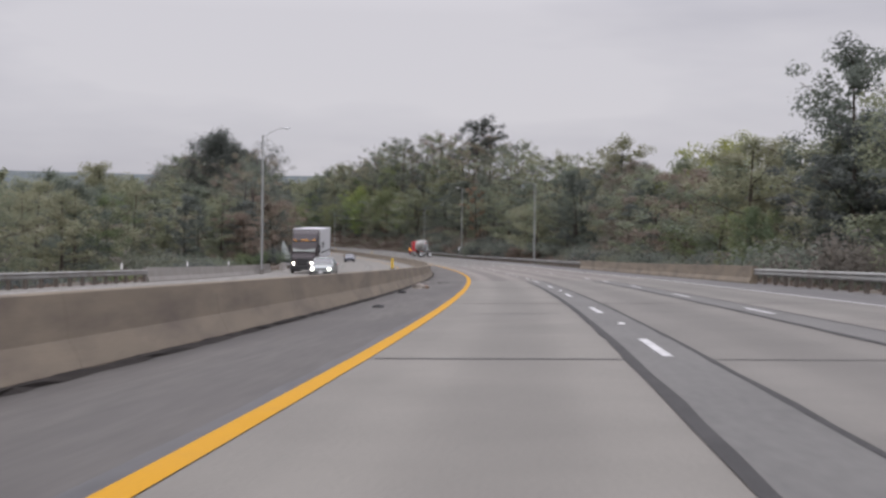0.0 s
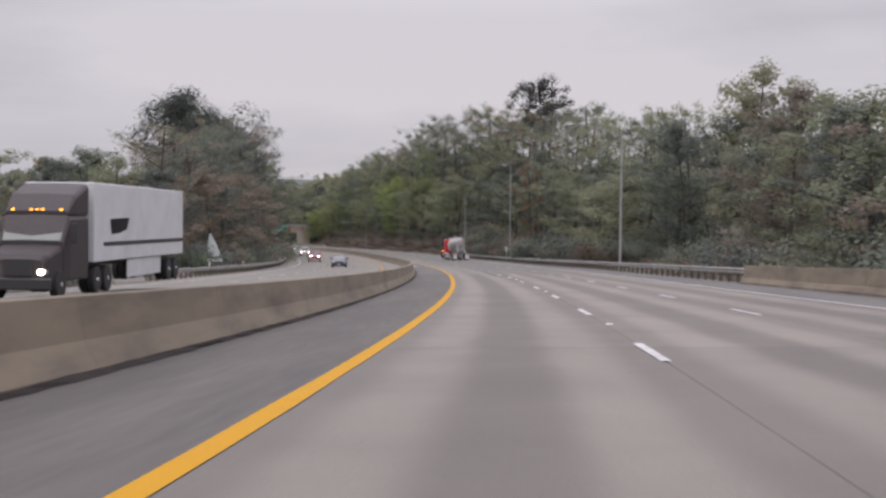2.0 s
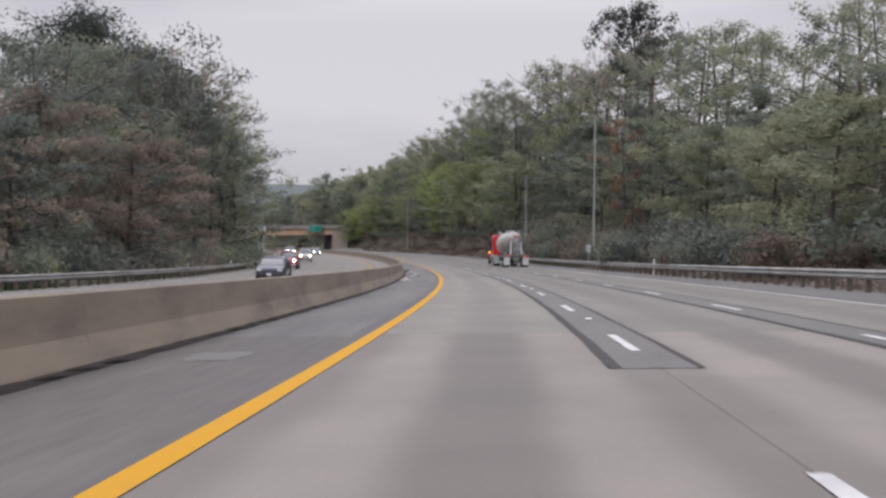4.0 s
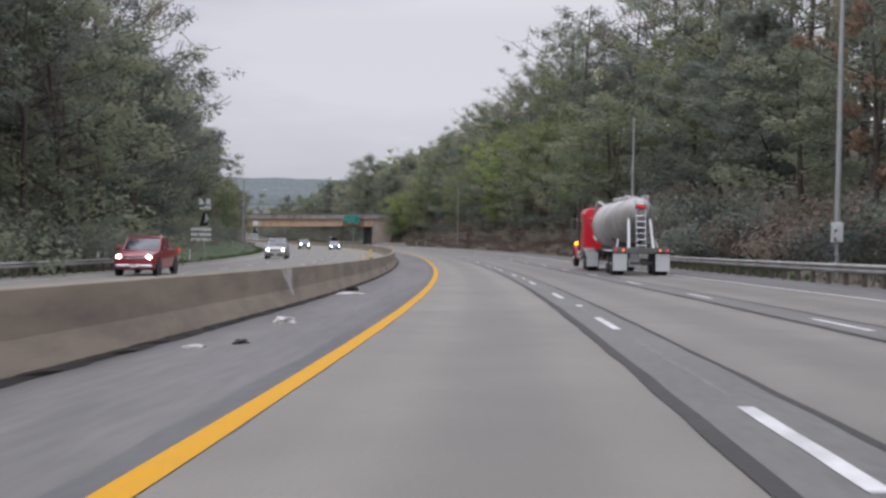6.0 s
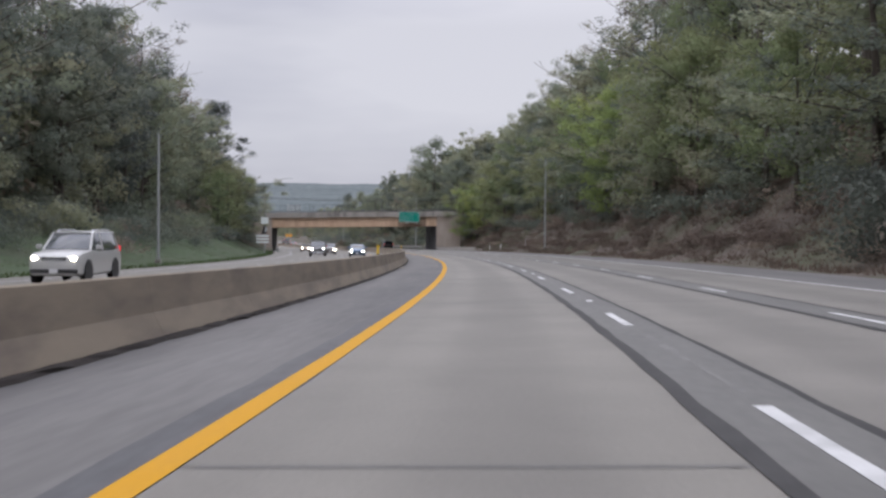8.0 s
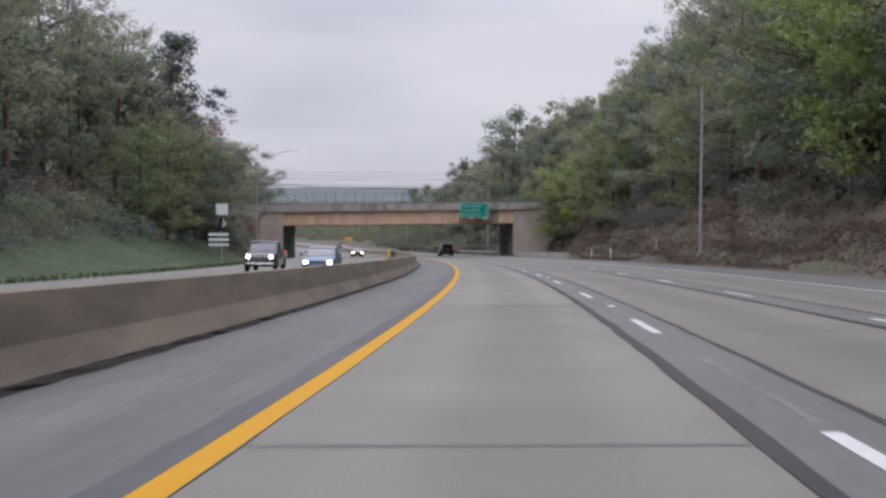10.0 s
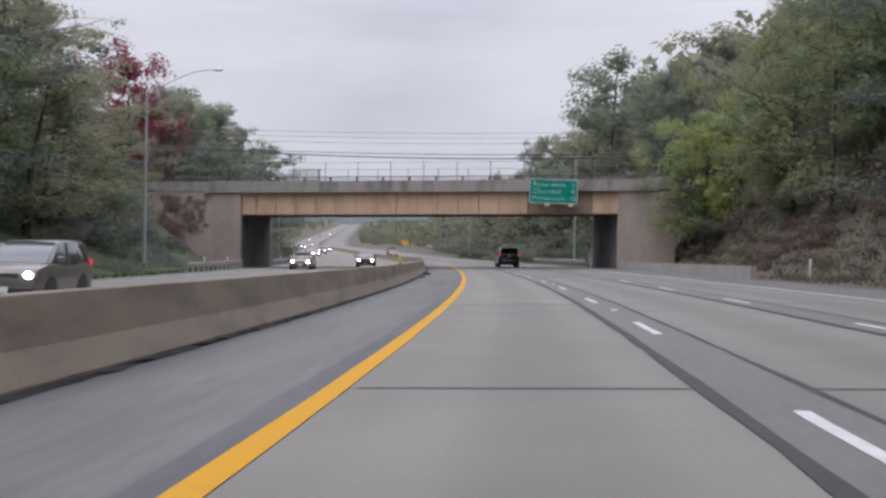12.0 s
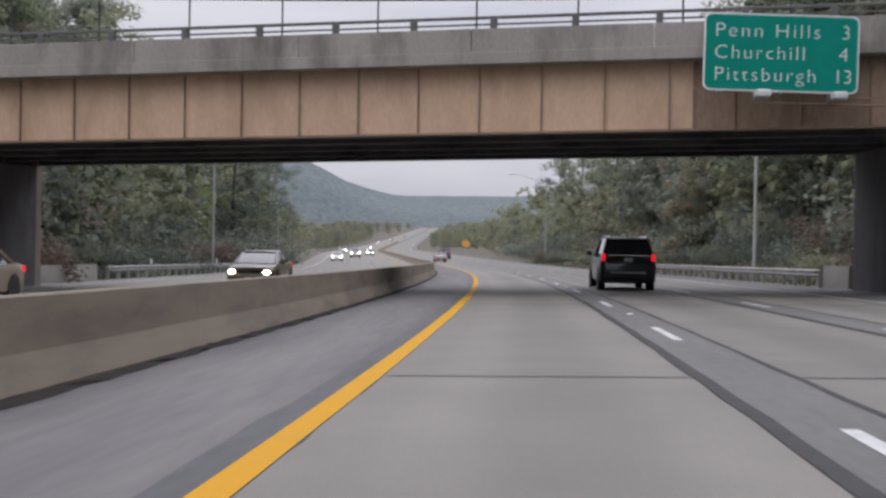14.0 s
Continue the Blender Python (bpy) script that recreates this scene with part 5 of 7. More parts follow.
def wheel(parent, x, y, r=0.34, w=0.22, rim="alloy", deep=False):
    sgn = 1 if x > 0 else -1
    tb = lathe([(r * 0.62, -w / 2), (r * 0.93, -w / 2), (r, -w / 2 + 0.03), (r, w / 2 - 0.03), (r * 0.93, w / 2), (r * 0.62, w / 2)], "x", 24)
    t = part("wheel", tb, M["rubber"], parent, smooth=False, m=pose(x, y, r))
    o = sgn * w / 2
    if deep:
        rb = lathe([(r * 0.6, -w / 2 * 0.9), (r * 0.6, w / 2 * 0.98), (r * 0.5, w / 2 * 0.7), (r * 0.2, w / 2 * 0.75), (r * 0.17, w / 2 * 1.15), (0.02, w / 2 * 1.2)], "x", 20)
        part("rim", rb, M[rim], t, m=Matrix.Diagonal((sgn, 1, 1, 1)))
    else:
        rb = bmesh.new()
        for i in range(5):
            a = i * 2 * math.pi / 5
            box(rb, -0.015, 0.015, -r * 0.09, r * 0.09, 0, r * 0.63, 0.008, m=pose(o * 0.9, 0, 0, math.degrees(a)))
        tmp = lathe([(r * 0.64, -0.02), (r * 0.66, 0.02), (r * 0.58, 0.02), (r * 0.58, -0.02)], "x", 20)
        bmesh.ops.translate(tmp, vec=(o * 0.9, 0, 0), verts=tmp.verts)
        me = bpy.data.meshes.new("tmp")
        tmp.to_mesh(me)
        tmp.free()
        rb.from_mesh(me)
        bpy.data.meshes.remove(me)
        part("rim", rb, M[rim], t)
    return t


def car(kind, s, d, colour, label, oncoming=True, lights="headlight", lit_tail=False, group="oncoming traffic", glassy=True):
    """kind: sedan, hatch, suv or pickup. y is ahead; the origin lies on the road under the middle."""
    root = thing({"sedan": "sedan_car", "hatch": "hatchback_car", "suv": "sport_utility_car", "pickup": "pickup_truck"}[kind], label, "car" if kind != "pickup" else "pickup truck", group,
                 m=stand(s, d, 0.0, 180 if oncoming else 0))
    L, W, H, belt, hood, tail, bot, wr = {"sedan": (4.75, 1.83, 1.45, 0.95, 0.88, 1.0, 0.2, 0.33), "hatch": (4.15, 1.80, 1.62, 1.02, 0.98, 1.05, 0.2, 0.33),
                                          "suv": (5.25, 2.02, 1.93, 1.22, 1.15, 1.25, 0.27, 0.40), "pickup": (5.75, 2.02, 1.92, 1.22, 1.17, 1.28, 0.32, 0.41)}[kind]
    w, f, r = W / 2, L / 2, -L / 2
    body = paint(root.name + "_paint", colour)

    def sect(hw, zb, zt, crown=0.03):
        zm = zb + (zt - zb) * 0.55
        return [(0, zb), (hw * 0.84, zb), (hw * 0.97, zb + 0.08), (hw, zm), (hw * 0.985, zm + (zt - zm) * 0.45), (hw * 0.93, zt - 0.02), (hw * 0.84, zt + 0.005), (0, zt + crown)]

    cab0, cab1 = {"sedan": (-1.75, 1.15), "hatch": (-1.9, 1.05), "suv": (-2.5, 1.15), "pickup": (-0.62, 1.45)}[kind]
    rear_top = {"sedan": tail, "hatch": belt, "suv": belt, "pickup": tail}[kind]
    st = [(r, sect(w * 0.86, bot + 0.18, rear_top - 0.12)), (r + 0.06, sect(w * 0.93, bot + 0.08, rear_top - 0.05)), (r + 0.3, sect(w * 0.985, bot, rear_top)),
          (cab0, sect(w, bot, max(rear_top, belt) if kind != "pickup" else tail)), (0, sect(w, bot, belt)), (cab1, sect(w, bot, belt)),
          (cab1 + 0.25, sect(w * 0.99, bot, hood + 0.03)), (f - 0.45, sect(w * 0.97, bot, hood - 0.02)), (f - 0.14, sect(w * 0.93, bot + 0.02, hood - 0.10)),
          (f - 0.03, sect(w * 0.87, bot + 0.06, hood - 0.20)), (f, sect(w * 0.8, bot + 0.12, hood - 0.32))]
    part("body", loft(st), body, root, smooth=True)
    # cabin: dark glass all round, with a painted roof and pillars
    rt = 0.72 if kind == "sedan" else 0.74 if kind == "suv" else 0.80
    bk = {"sedan": 0.75, "hatch": 0.45, "suv": 0.35, "pickup": 0.12}[kind]
    fr = {"sedan": 0.95, "hatch": 0.75, "suv": 0.72, "pickup": 0.75}[kind]

    def cabin(y, hb, zb, ht, zt):
        return (y, [(0, zb - 0.05), (hb, zb - 0.05), (hb * 0.99, zb), (ht + (hb - ht) * 0.1, zt - 0.06), (ht * 0.93, zt), (0, zt + 0.015)])

    gl = [cabin(cab0, w * 0.88, belt, w * 0.85, belt + 0.03), cabin(cab0 + bk, w * 0.92, belt, w * rt, H - 0.05), cabin(cab0 + bk + 0.6, w * 0.94, belt, w * (rt + 0.02), H - 0.025),
          cabin(cab1 - fr - 0.25, w * 0.94, belt, w * (rt + 0.02), H - 0.03), cabin(cab1 - fr, w * 0.94, belt, w * rt, H - 0.07), cabin(cab1 + 0.05, w * 0.88, belt - 0.02, w * 0.84, belt + 0.02)]
    g = part("cabin_glass", loft(gl), M["car_glass"], root, "dark tinted glass", smooth=True)
    rf = [(y, [(0, z0), (x * 0.98, z0), (x, z0 + 0.03), (x * 0.9, z0 + 0.055), (0, z0 + 0.07)]) for y, x, z0 in
          ((cab0 + bk - 0.05, w * rt * 0.96, H - 0.09), (cab0 + bk + 0.3, w * (rt + 0.01), H - 0.07), (cab1 - fr - 0.3, w * (rt + 0.01), H - 0.075), (cab1 - fr + 0.04, w * rt * 0.97, H - 0.115))]
    part("roof", loft(rf), body, root, smooth=True)
    for sx in (-1, 1):
        for (ya, za, xa), (yb, zb, xb) in ((((cab1 + 0.02), belt, w * 0.875), ((cab1 - fr), H - 0.1, w * rt * 0.98)), ((cab0 + 0.02, belt, w * 0.885), (cab0 + bk, H - 0.08, w * rt * 0.99)),
                                           ((-0.15 if kind != "pickup" else 0.45, belt, w * 0.95), (-0.2 if kind != "pickup" else 0.42, H - 0.08, w * (rt + 0.03)))):
            bm = bmesh.new()
            tube(bm, [(sx * xa, ya, za - 0.02), (sx * xb, yb, zb)], [0.05, 0.04], 6)
            part("pillar", bm, body, root)
        bm = bmesh.new()
        box(bm, sx * (w + 0.11) - 0.1, sx * (w + 0.11) + 0.1, cab1 - 0.28, cab1 - 0.16, belt + 0.02, belt + 0.19, 0.03)
        part("side_mirror", bm, body, root)
        # lamps
        bm = bmesh.new()
        hx, hz = sx * w * 0.70, hood - 0.22
        box(bm, hx - w * 0.17, hx + w * 0.17, f - 0.16, f - 0.02, hz - 0.075, hz + 0.075, 0.03)
        hl = part("headlight", bm, M["lens_clear"], root)
        bm = bmesh.new()
        bmesh.ops.create_icosphere(bm, subdivisions=2, radius=0.088)
        bmesh.ops.scale(bm, vec=(1.25, 0.5, 0.95), verts=bm.verts)
        bmesh.ops.translate(bm, vec=(hx, f - 0.015, hz), verts=bm.verts)
        part("bulb", bm, M[lights], hl, "lit lamp", smooth=True)
        bm = bmesh.new()
        tz = belt - 0.02 if kind in ("suv", "hatch") else tail - 0.16
        th = 0.135 if kind in ("suv", "pickup") else 0.09
        tw = 0.13 if kind == "suv" else 0.255
        xo = sx * w * 0.945
        box(bm, min(xo, xo - sx * w * tw), max(xo, xo - sx * w * tw), r - 0.012, r + 0.16, tz - th, tz + th, 0.03)
        part("tail_light", bm, M["tail_lit"], root, "red tail lamp" + (" lit" if lit_tail else ""))
        # arches
        for y in (r + 0.92 if kind != "pickup" else r + 1.15, f - 0.9):
            bm = lathe([(wr * 1.2, -0.02), (wr * 1.2, 0.0), (wr * 0.9, 0.004)], "x", 20)
            part("wheel_arch", bm, M["dark_trim"], root, m=pose(sx * (w - 0.012), y, wr * 1.02))
            wheel(root, sx * (w - 0.13), y, wr, 0.23)
    bm = bmesh.new()
    box(bm, -w * 0.46, w * 0.46, f - 0.13, f - 0.005, bot + 0.32 if kind in ("sedan",) else hood - 0.34, hood - 0.17, 0.03)
    gr = part("grille", bm, M["dark_trim"], root, "dark front grille")
    if kind in ("suv", "pickup"):
        for i in range(3):
            bm = bmesh.new()
            z = hood - 0.31 + i * 0.06
            box(bm, -w * 0.46, w * 0.46, f - 0.01, f + 0.012, z, z + 0.022, 0.005)
            part("grille_bar", bm, M["chrome"], gr)
    for y0, y1, zz in ((f - 0.2, f + 0.04, bot + 0.12), (r - 0.05, r + 0.2, bot + 0.18)):
        bm = bmesh.new()
        box(bm, -w * 0.86, w * 0.86, y0, y1, zz, zz + 0.16, 0.05)
        part("bumper", bm, M["dark_trim"] if kind != "pickup" else M["chrome"], root)
    for y, z in ((f + 0.045, bot + 0.2), (r - 0.055 if kind != "suv" else r - 0.02, bot + 0.26 if kind != "suv" else belt - 0.1)):
        bm = bmesh.new()
        box(bm, -0.15, 0.15, y - 0.006, y + 0.006, z - 0.075, z + 0.075, 0.004)
        part("number_plate", bm, M["plate"], root)
    if kind == "pickup":
        bm = bmesh.new()
        box(bm, -w * 0.8, w * 0.8, r + 0.1, cab0 - 0.06, tail - 0.05, tail + 0.046, 0.01)
        part("load_bed", bm, M["dark_trim"], root, "dark load bed")
    if kind == "suv":
        bm = bmesh.new()
        box(bm, -w * 0.72, w * 0.72, r - 0.012, r + 0.1, belt + 0.02, belt + 0.09, 0.02)
        part("tail_trim", bm, M["chrome"], root, "bright trim bar across the tailgate")
        bm = bmesh.new()
        box(bm, -w * 0.74, w * 0.74, cab0 + bk - 0.22, cab0 + bk + 0.1, H - 0.075, H - 0.03, 0.015)
        part("spoiler", bm, body, root)
        for sx in (-1, 1):
            bm = bmesh.new()
            tube(bm, [(sx * w * 0.66, cab0 + bk + 0.1, H - 0.02), (sx * w * 0.66, cab0 + bk + 0.2, H + 0.03), (sx * w * 0.66, cab1 - fr - 0.4, H + 0.03), (sx * w * 0.66, cab1 - fr - 0.3, H - 0.03)], 0.02, 6)
            part("roof_rail", bm, M["chrome"], root)
        bm = bmesh.new()
        box(bm, -w * 0.62, w * 0.62, r - 0.075, r + 0.05, bot + 0.36, bot + 0.42, 0.015)
        part("bumper_step", bm, M["alloy"], root)
    return root


def mud_flap(root, x, y, w=0.62, z0=0.22, z1=1.0, mat="sign_back"):
    bm = bmesh.new()
    box(bm, x - w / 2, x + w / 2, y - 0.01, y + 0.01, z0, z1, 0.008)
    part("mud_flap", bm, M[mat], root, "pale grey mud flap")


def dual(root, x, y, r=0.5):
    wheel(root, x, y, r, 0.27, "chrome", deep=True)
    wheel(root, x - math.copysign(0.31, x), y, r, 0.27, "chrome", deep=True)


def tanker(s, d):
    """A conventional tractor with sleeper, and a dry-bulk tank trailer. y ahead, origin at the trailer's tail."""
    red = paint("truck_red", (0.62, 0.016, 0.032), 0.3)
    M["sooty_tank"] = material("sooty_metal", (0.13, 0.128, 0.125), 0.7, 0.2, var=0.25, scale=1.5, fine=12)
    tank = material("brushed_tank", (0.42, 0.41, 0.40), 0.5, 0.3, var=0.12, scale=0.8, fine=14, stain=(0.21, 0.20, 0.19), stain_amt=0.8, stain_scale=0.6, stretch=(1.2, 1.2, 0.4))
    tr = thing("tank_trailer", "grey metal dry-bulk tank trailer with a rear ladder", "trailer", "tanker lorry", m=stand(s, d))
    # the vessel: a round barrel with a domed, slanting tail
    secs = [(0.72, 0.2, 2.96), (0.78, 0.42, 2.94), (0.95, 0.58, 2.9), (1.3, 0.69, 2.83), (2.0, 0.83, 2.70), (3.0, 0.97, 2.54), (4.3, 1.1, 2.38), (5.8, 1.18, 2.27), (7.6, 1.2, 2.22), (9.0, 1.17, 2.24), (9.9, 1.05, 2.32), (10.5, 0.85, 2.42), (10.8, 0.5, 2.5), (10.86, 0.2, 2.52)]
    bm = bmesh.new()
    rings = []
    for y, r, zc in secs:
        rings.append([bm.verts.new((r * math.cos(a), y, zc + r * math.sin(a))) for a in np.linspace(0, 2 * math.pi, 33)[:-1]])
    for a, b in zip(rings, rings[1:]):
        for i in range(32):
            bm.faces.new((a[i], a[(i + 1) % 32], b[(i + 1) % 32], b[i]))
    bm.faces.new(rings[0][::-1])
    bm.faces.new(rings[-1])
    bmesh.ops.recalc_face_normals(bm, faces=bm.faces)
    part("tank", bm, tank, tr, smooth=True)
    for y, rh in ((4.4, 0.86), (6.4, 0.95), (8.5, 0.95)):
        bm = lathe([(1.1, 0), (0.95, -0.35), (0.35, -1.05), (0.14, -1.15), (0.14, -1.35)], "z", 24)
        part("hopper", bm, M["sooty_tank"], tr, "grimy discharge hopper", m=pose(0, y, 1.95) @ Matrix.Diagonal((rh, rh, 0.95, 1)), smooth=True)
    for y in (2.0, 5.4, 9.0):
        rk = (float(np.interp(y, [q[0] for q in secs], [q[1] for q in secs])) + 0.014) / 1.225
        zk = float(np.interp(y, [q[0] for q in secs], [q[2] for q in secs]))
        bm = lathe([(1.215, -0.03), (1.225, 0), (1.215, 0.03), (1.19, 0.03), (1.19, -0.03)], "y", 32)
        part("tank_ring", bm, tank, tr, m=pose(0, y, zk) @ Matrix.Diagonal((rk, 1, rk, 1)))
    # hatches and a walkway on top
    for y in (3.4, 5.6, 7.8):
        bm = lathe([(0.27, 0), (0.3, 0.05), (0.3, 0.16), (0.24, 0.2), (0.05, 0.22)], "z", 18)
        part("hatch", bm, tank, tr, m=pose(0, y, 3.42))
    for sx in (-1, 1):
        bm = bmesh.new()
        tube(bm, [(sx * 0.42, 1.3, 3.3), (sx * 0.42, 1.35, 3.62), (sx * 0.42, 3.0, 3.64), (sx * 0.42, 3.1, 3.3)], 0.025, 6)
        part("walkway_rail", bm, M["chrome"], tr)
    # front loading pipe
    bm = bmesh.new()
    tube(bm, [(-0.75, 10.2, 1.4), (-0.8, 10.9, 1.6), (-0.8, 11.0, 2.6), (-0.78, 10.7, 3.2), (-0.7, 10.2, 3.45), (-0.6, 9.6, 3.35), (-0.5, 9.3, 3.2)], 0.085, 8)
    part("air_pipe", bm, tank, tr, smooth=True)
    # frame, bogie, bumper, struts and ladder at the tail
    for sx in (-1, 1):
        bm = bmesh.new()
        box(bm, sx * 0.5 - 0.07, sx * 0.5 + 0.07, 0.15, 10.2, 1.0, 1.2, 0.015)
        part("frame_rail", bm, M["dark_trim"], tr)
        bm = bmesh.new()
        tube(bm, [(sx * 0.56, 0.3, 1.15), (sx * 0.48, 1.0, 2.55)], 0.07, 8)
        part("strut", bm, M["sign_back"], tr, "pale slanting strut")
        bm = bmesh.new()
        tube(bm, [(sx * 0.95, 1.4, 1.15), (sx * 0.85, 1.7, 1.6)], 0.06, 8)
        part("strut", bm, tank, tr)
        for y in (1.0, 2.25):
            dual(tr, sx * 1.13, y)
        mud_flap(tr, sx * 0.96, 0.18, 0.64, 0.2, 0.98)
        bm = bmesh.new()
        box(bm, sx * 0.99 - 0.33, sx * 0.99 + 0.33, 0.1, 0.26, 1.02, 1.26, 0.02)
        lb = part("light_box", bm, M["sooty_tank"], tr, "grimy dark lamp box")
        for dx in (-0.17, 0.17):
            bm = lathe([(0.05, -0.03), (0.05, 0.0), (0.018, 0.012)], "y", 12)
            part("tail_lamp", bm, M["tail_lit"] if dx * sx > 0 else M["orange_lit"], lb, "lit round lamp", m=pose(sx * 0.99 + dx, 0.085, 1.14, 0, 0, 180))
        bm = bmesh.new()
        box(bm, sx * 1.13 - 0.33, sx * 1.13 + 0.33, 0.35, 2.9, 1.06, 1.1, 0.015)
        part("fender", bm, tank, tr)
    bm = bmesh.new()
    box(bm, -0.62, 0.62, 0.1, 0.24, 0.98, 1.25, 0.03)
    part("rear_bumper", bm, M["sooty_tank"], tr)
    bm = bmesh.new()
    box(bm, -0.5, 0.5, 0.16, 0.24, 0.5, 0.6, 0.02)
    part("under_guard", bm, M["dark_trim"], tr)
    bm = bmesh.new()
    for sx in (-1, 1):
        tube(bm, [(sx * 0.21, 0.3, 1.2), (sx * 0.21, 0.62, 2.75), (sx * 0.21, 0.78, 3.45), (sx * 0.21, 1.5, 3.55)], 0.022, 6)
    for i in range(8):
        z = 1.35 + i * 0.27
        y = 0.3 + (z - 1.2) * 0.207
        tube(bm, [(-0.21, y, z), (0.21, y, z)], 0.018, 6)
    part("ladder", bm, M["chrome"], tr, "bright metal ladder")
    bm = bmesh.new()
    box(bm, -0.24, 0.24, 0.6, 0.68, 3.04, 3.2, 0.02)
    tb = part("lamp_bar", bm, M["dark_trim"], tr)
    for dx in (-0.14, 0.0, 0.14):
        bm = lathe([(0.055, -0.02), (0.055, 0.0), (0.02, 0.01)], "y", 12)
        part("top_lamp", bm, M["tail_lit"], tb, "lit red lamp", m=pose(dx, 0.59, 3.12, 0, 0, 180))
    # the tractor
    tc = thing("lorry_tractor", "red long-nosed lorry tractor with a sleeper cab", "lorry", "tanker lorry", m=stand(s + 9.3, d))
    for sx in (-1, 1):
        bm = bmesh.new()
        box(bm, sx * 0.42 - 0.05, sx * 0.42 + 0.05, 0, 8.2, 0.75, 1.0, 0.01)
        part("chassis_rail", bm, M["dark_trim"], tc)
        for y in (0.85, 2.15):
            dual(tc, sx * 1.1, y)
        pts = [(sx * 1.1, 1.5 + 1.35 * math.cos(a), 0.52 + 0.62 * math.sin(a) + 0.05) for a in np.linspace(math.pi * 0.9, math.pi * 0.1, 9)]
        bm2 = bmesh.new()
        rows = [[bm2.verts.new((p[0] + dx, p[1], p[2])) for p in pts] for dx in (-0.31, 0.31)]
        for i in range(8):
            bm2.faces.new((rows[0][i], rows[0][i + 1], rows[1][i + 1], rows[1][i]))
        bmesh.ops.solidify(bm2, geom=bm2.faces[:], thickness=0.03)
        part("rear_fender", bm2, tank, tc, smooth=False)
        mud_flap(tc, sx * 1.08, -0.2, 0.6, 0.25, 1.0)
        wheel(tc, sx * 1.05, 7.35, 0.5, 0.28, "chrome", deep=True)
        # front wing with its lamp
        bm2 = bmesh.new()
        pts = [(7.3 + 0.72 * math.cos(a), 0.55 + 0.66 * math.sin(a)) for a in np.linspace(math.pi * 1.02, -0.1, 11)]
        rows = [[bm2.verts.new((sx * x, y, z)) for y, z in pts] for x in (0.6, 1.2)]
        for i in range(10):
            bm2.faces.new((rows[0][i], rows[0][i + 1], rows[1][i + 1], rows[1][i]))
        bmesh.ops.solidify(bm2, geom=bm2.faces[:], thickness=0.05)
        wg = part("front_wing", bm2, red, tc)
        bm = bmesh.new()
        box(bm, sx * 1.05 - 0.09, sx * 1.05 + 0.09, 7.2, 7.4, 1.26, 1.42, 0.03)
        part("indicator", bm, M["amber_lit"], wg, "lit amber indicator")
        # fuel tank, step and stack
        bm = lathe([(0.1, -0.95), (0.32, -0.93), (0.34, -0.88), (0.34, 0.88), (0.32, 0.93), (0.1, 0.95)], "y", 20)
        part("fuel_tank", bm, M["chrome"], tc, "polished fuel tank", m=pose(sx * 0.92, 4.55, 0.72))
        bm = bmesh.new()
        tube(bm, [(sx * 1.1, 5.45, 0.9), (sx * 1.1, 5.45, 3.3), (sx * 1.1, 5.4, 3.75), (sx * 1.13, 5.34, 3.9)], [0.1, 0.1, 0.075, 0.075], 12)
        part("exhaust_pipe", bm, M["chrome"] if sx > 0 else M["dark_trim"], tc, "tall upright exhaust pipe")
        bm = bmesh.new()
        box(bm, sx * 1.32 - 0.1, sx * 1.32 + 0.1, 6.0, 6.12, 2.15, 2.7, 0.03)
        mr = part("side_mirror", bm, M["dark_trim"], tc)
        bm = bmesh.new()
        tube(bm, [(sx * 1.0, 6.0, 2.75), (sx * 1.34, 6.05, 2.78), (sx * 1.34, 6.05, 2.1)], 0.015, 5)
        part("mirror_bracket", bm, M["chrome"], mr)
    # cab, sleeper, hood
    def boxy(y0, y1, hw, z0, z1, top=0.16):
        half = [(0, z0), (hw * 0.98, z0), (hw, z0 + 0.05), (hw, z1 - top), (hw - top * 0.45, z1 - top * 0.3), (hw - top * 1.1, z1), (0, z1 + 0.04)]
        k = lambda q, e: [(x * e, z0 + (z - z0) * (1 - (1 - e) * 0.4)) for x, z in q]
        return loft([(y0, k(half, 0.97)), (y0 + 0.06, half), (y1 - 0.1, half), (y1, k(half, 0.95))])

    sl = part("sleeper", boxy(2.75, 4.75, 1.17, 1.05, 3.32, 0.26), red, tc, "tall red sleeper cab")
    bm = bmesh.new()
    box(bm, -0.5, 0.62, 2.738, 2.76, 1.95, 2.5, 0.03)
    part("rear_window", bm, M["car_glass"], sl)
    for x0, x1, z0, z1 in ((-0.9, -0.55, 2.72, 2.76), (-0.86, -0.8, 2.25, 2.6)):
        bm = bmesh.new()
        box(bm, x0, x1, 2.73, 2.76, z0, z1, 0.006)
        part("grab_handle", bm, M["chrome"], sl)
    for sx in (-1, 1):
        bm = bmesh.new()
        box(bm, sx * 1.172 - 0.012, sx * 1.172 + 0.012, 4.1, 4.5, 1.95, 2.6, 0.02)
        part("side_window", bm, M["car_glass"], sl)
    cb = part("cab", boxy(4.77, 6.1, 1.08, 1.05, 2.85, 0.22), red, tc)
    for sx in (-1, 1):
        bm = bmesh.new()
        box(bm, sx * 1.082 - 0.01, sx * 1.082 + 0.01, 5.0, 5.85, 1.85, 2.5, 0.02)
        part("door_window", bm, M["car_glass"], cb)
    bm = bmesh.new()
    box(bm, -0.9, 0.9, 6.09, 6.12, 1.95, 2.55, 0.02)
    part("windscreen", bm, M["car_glass"], cb)
    hd = part("bonnet", boxy(6.12, 8.1, 0.72, 0.85, 1.9, 0.18), red, tc)
    bm = bmesh.new()
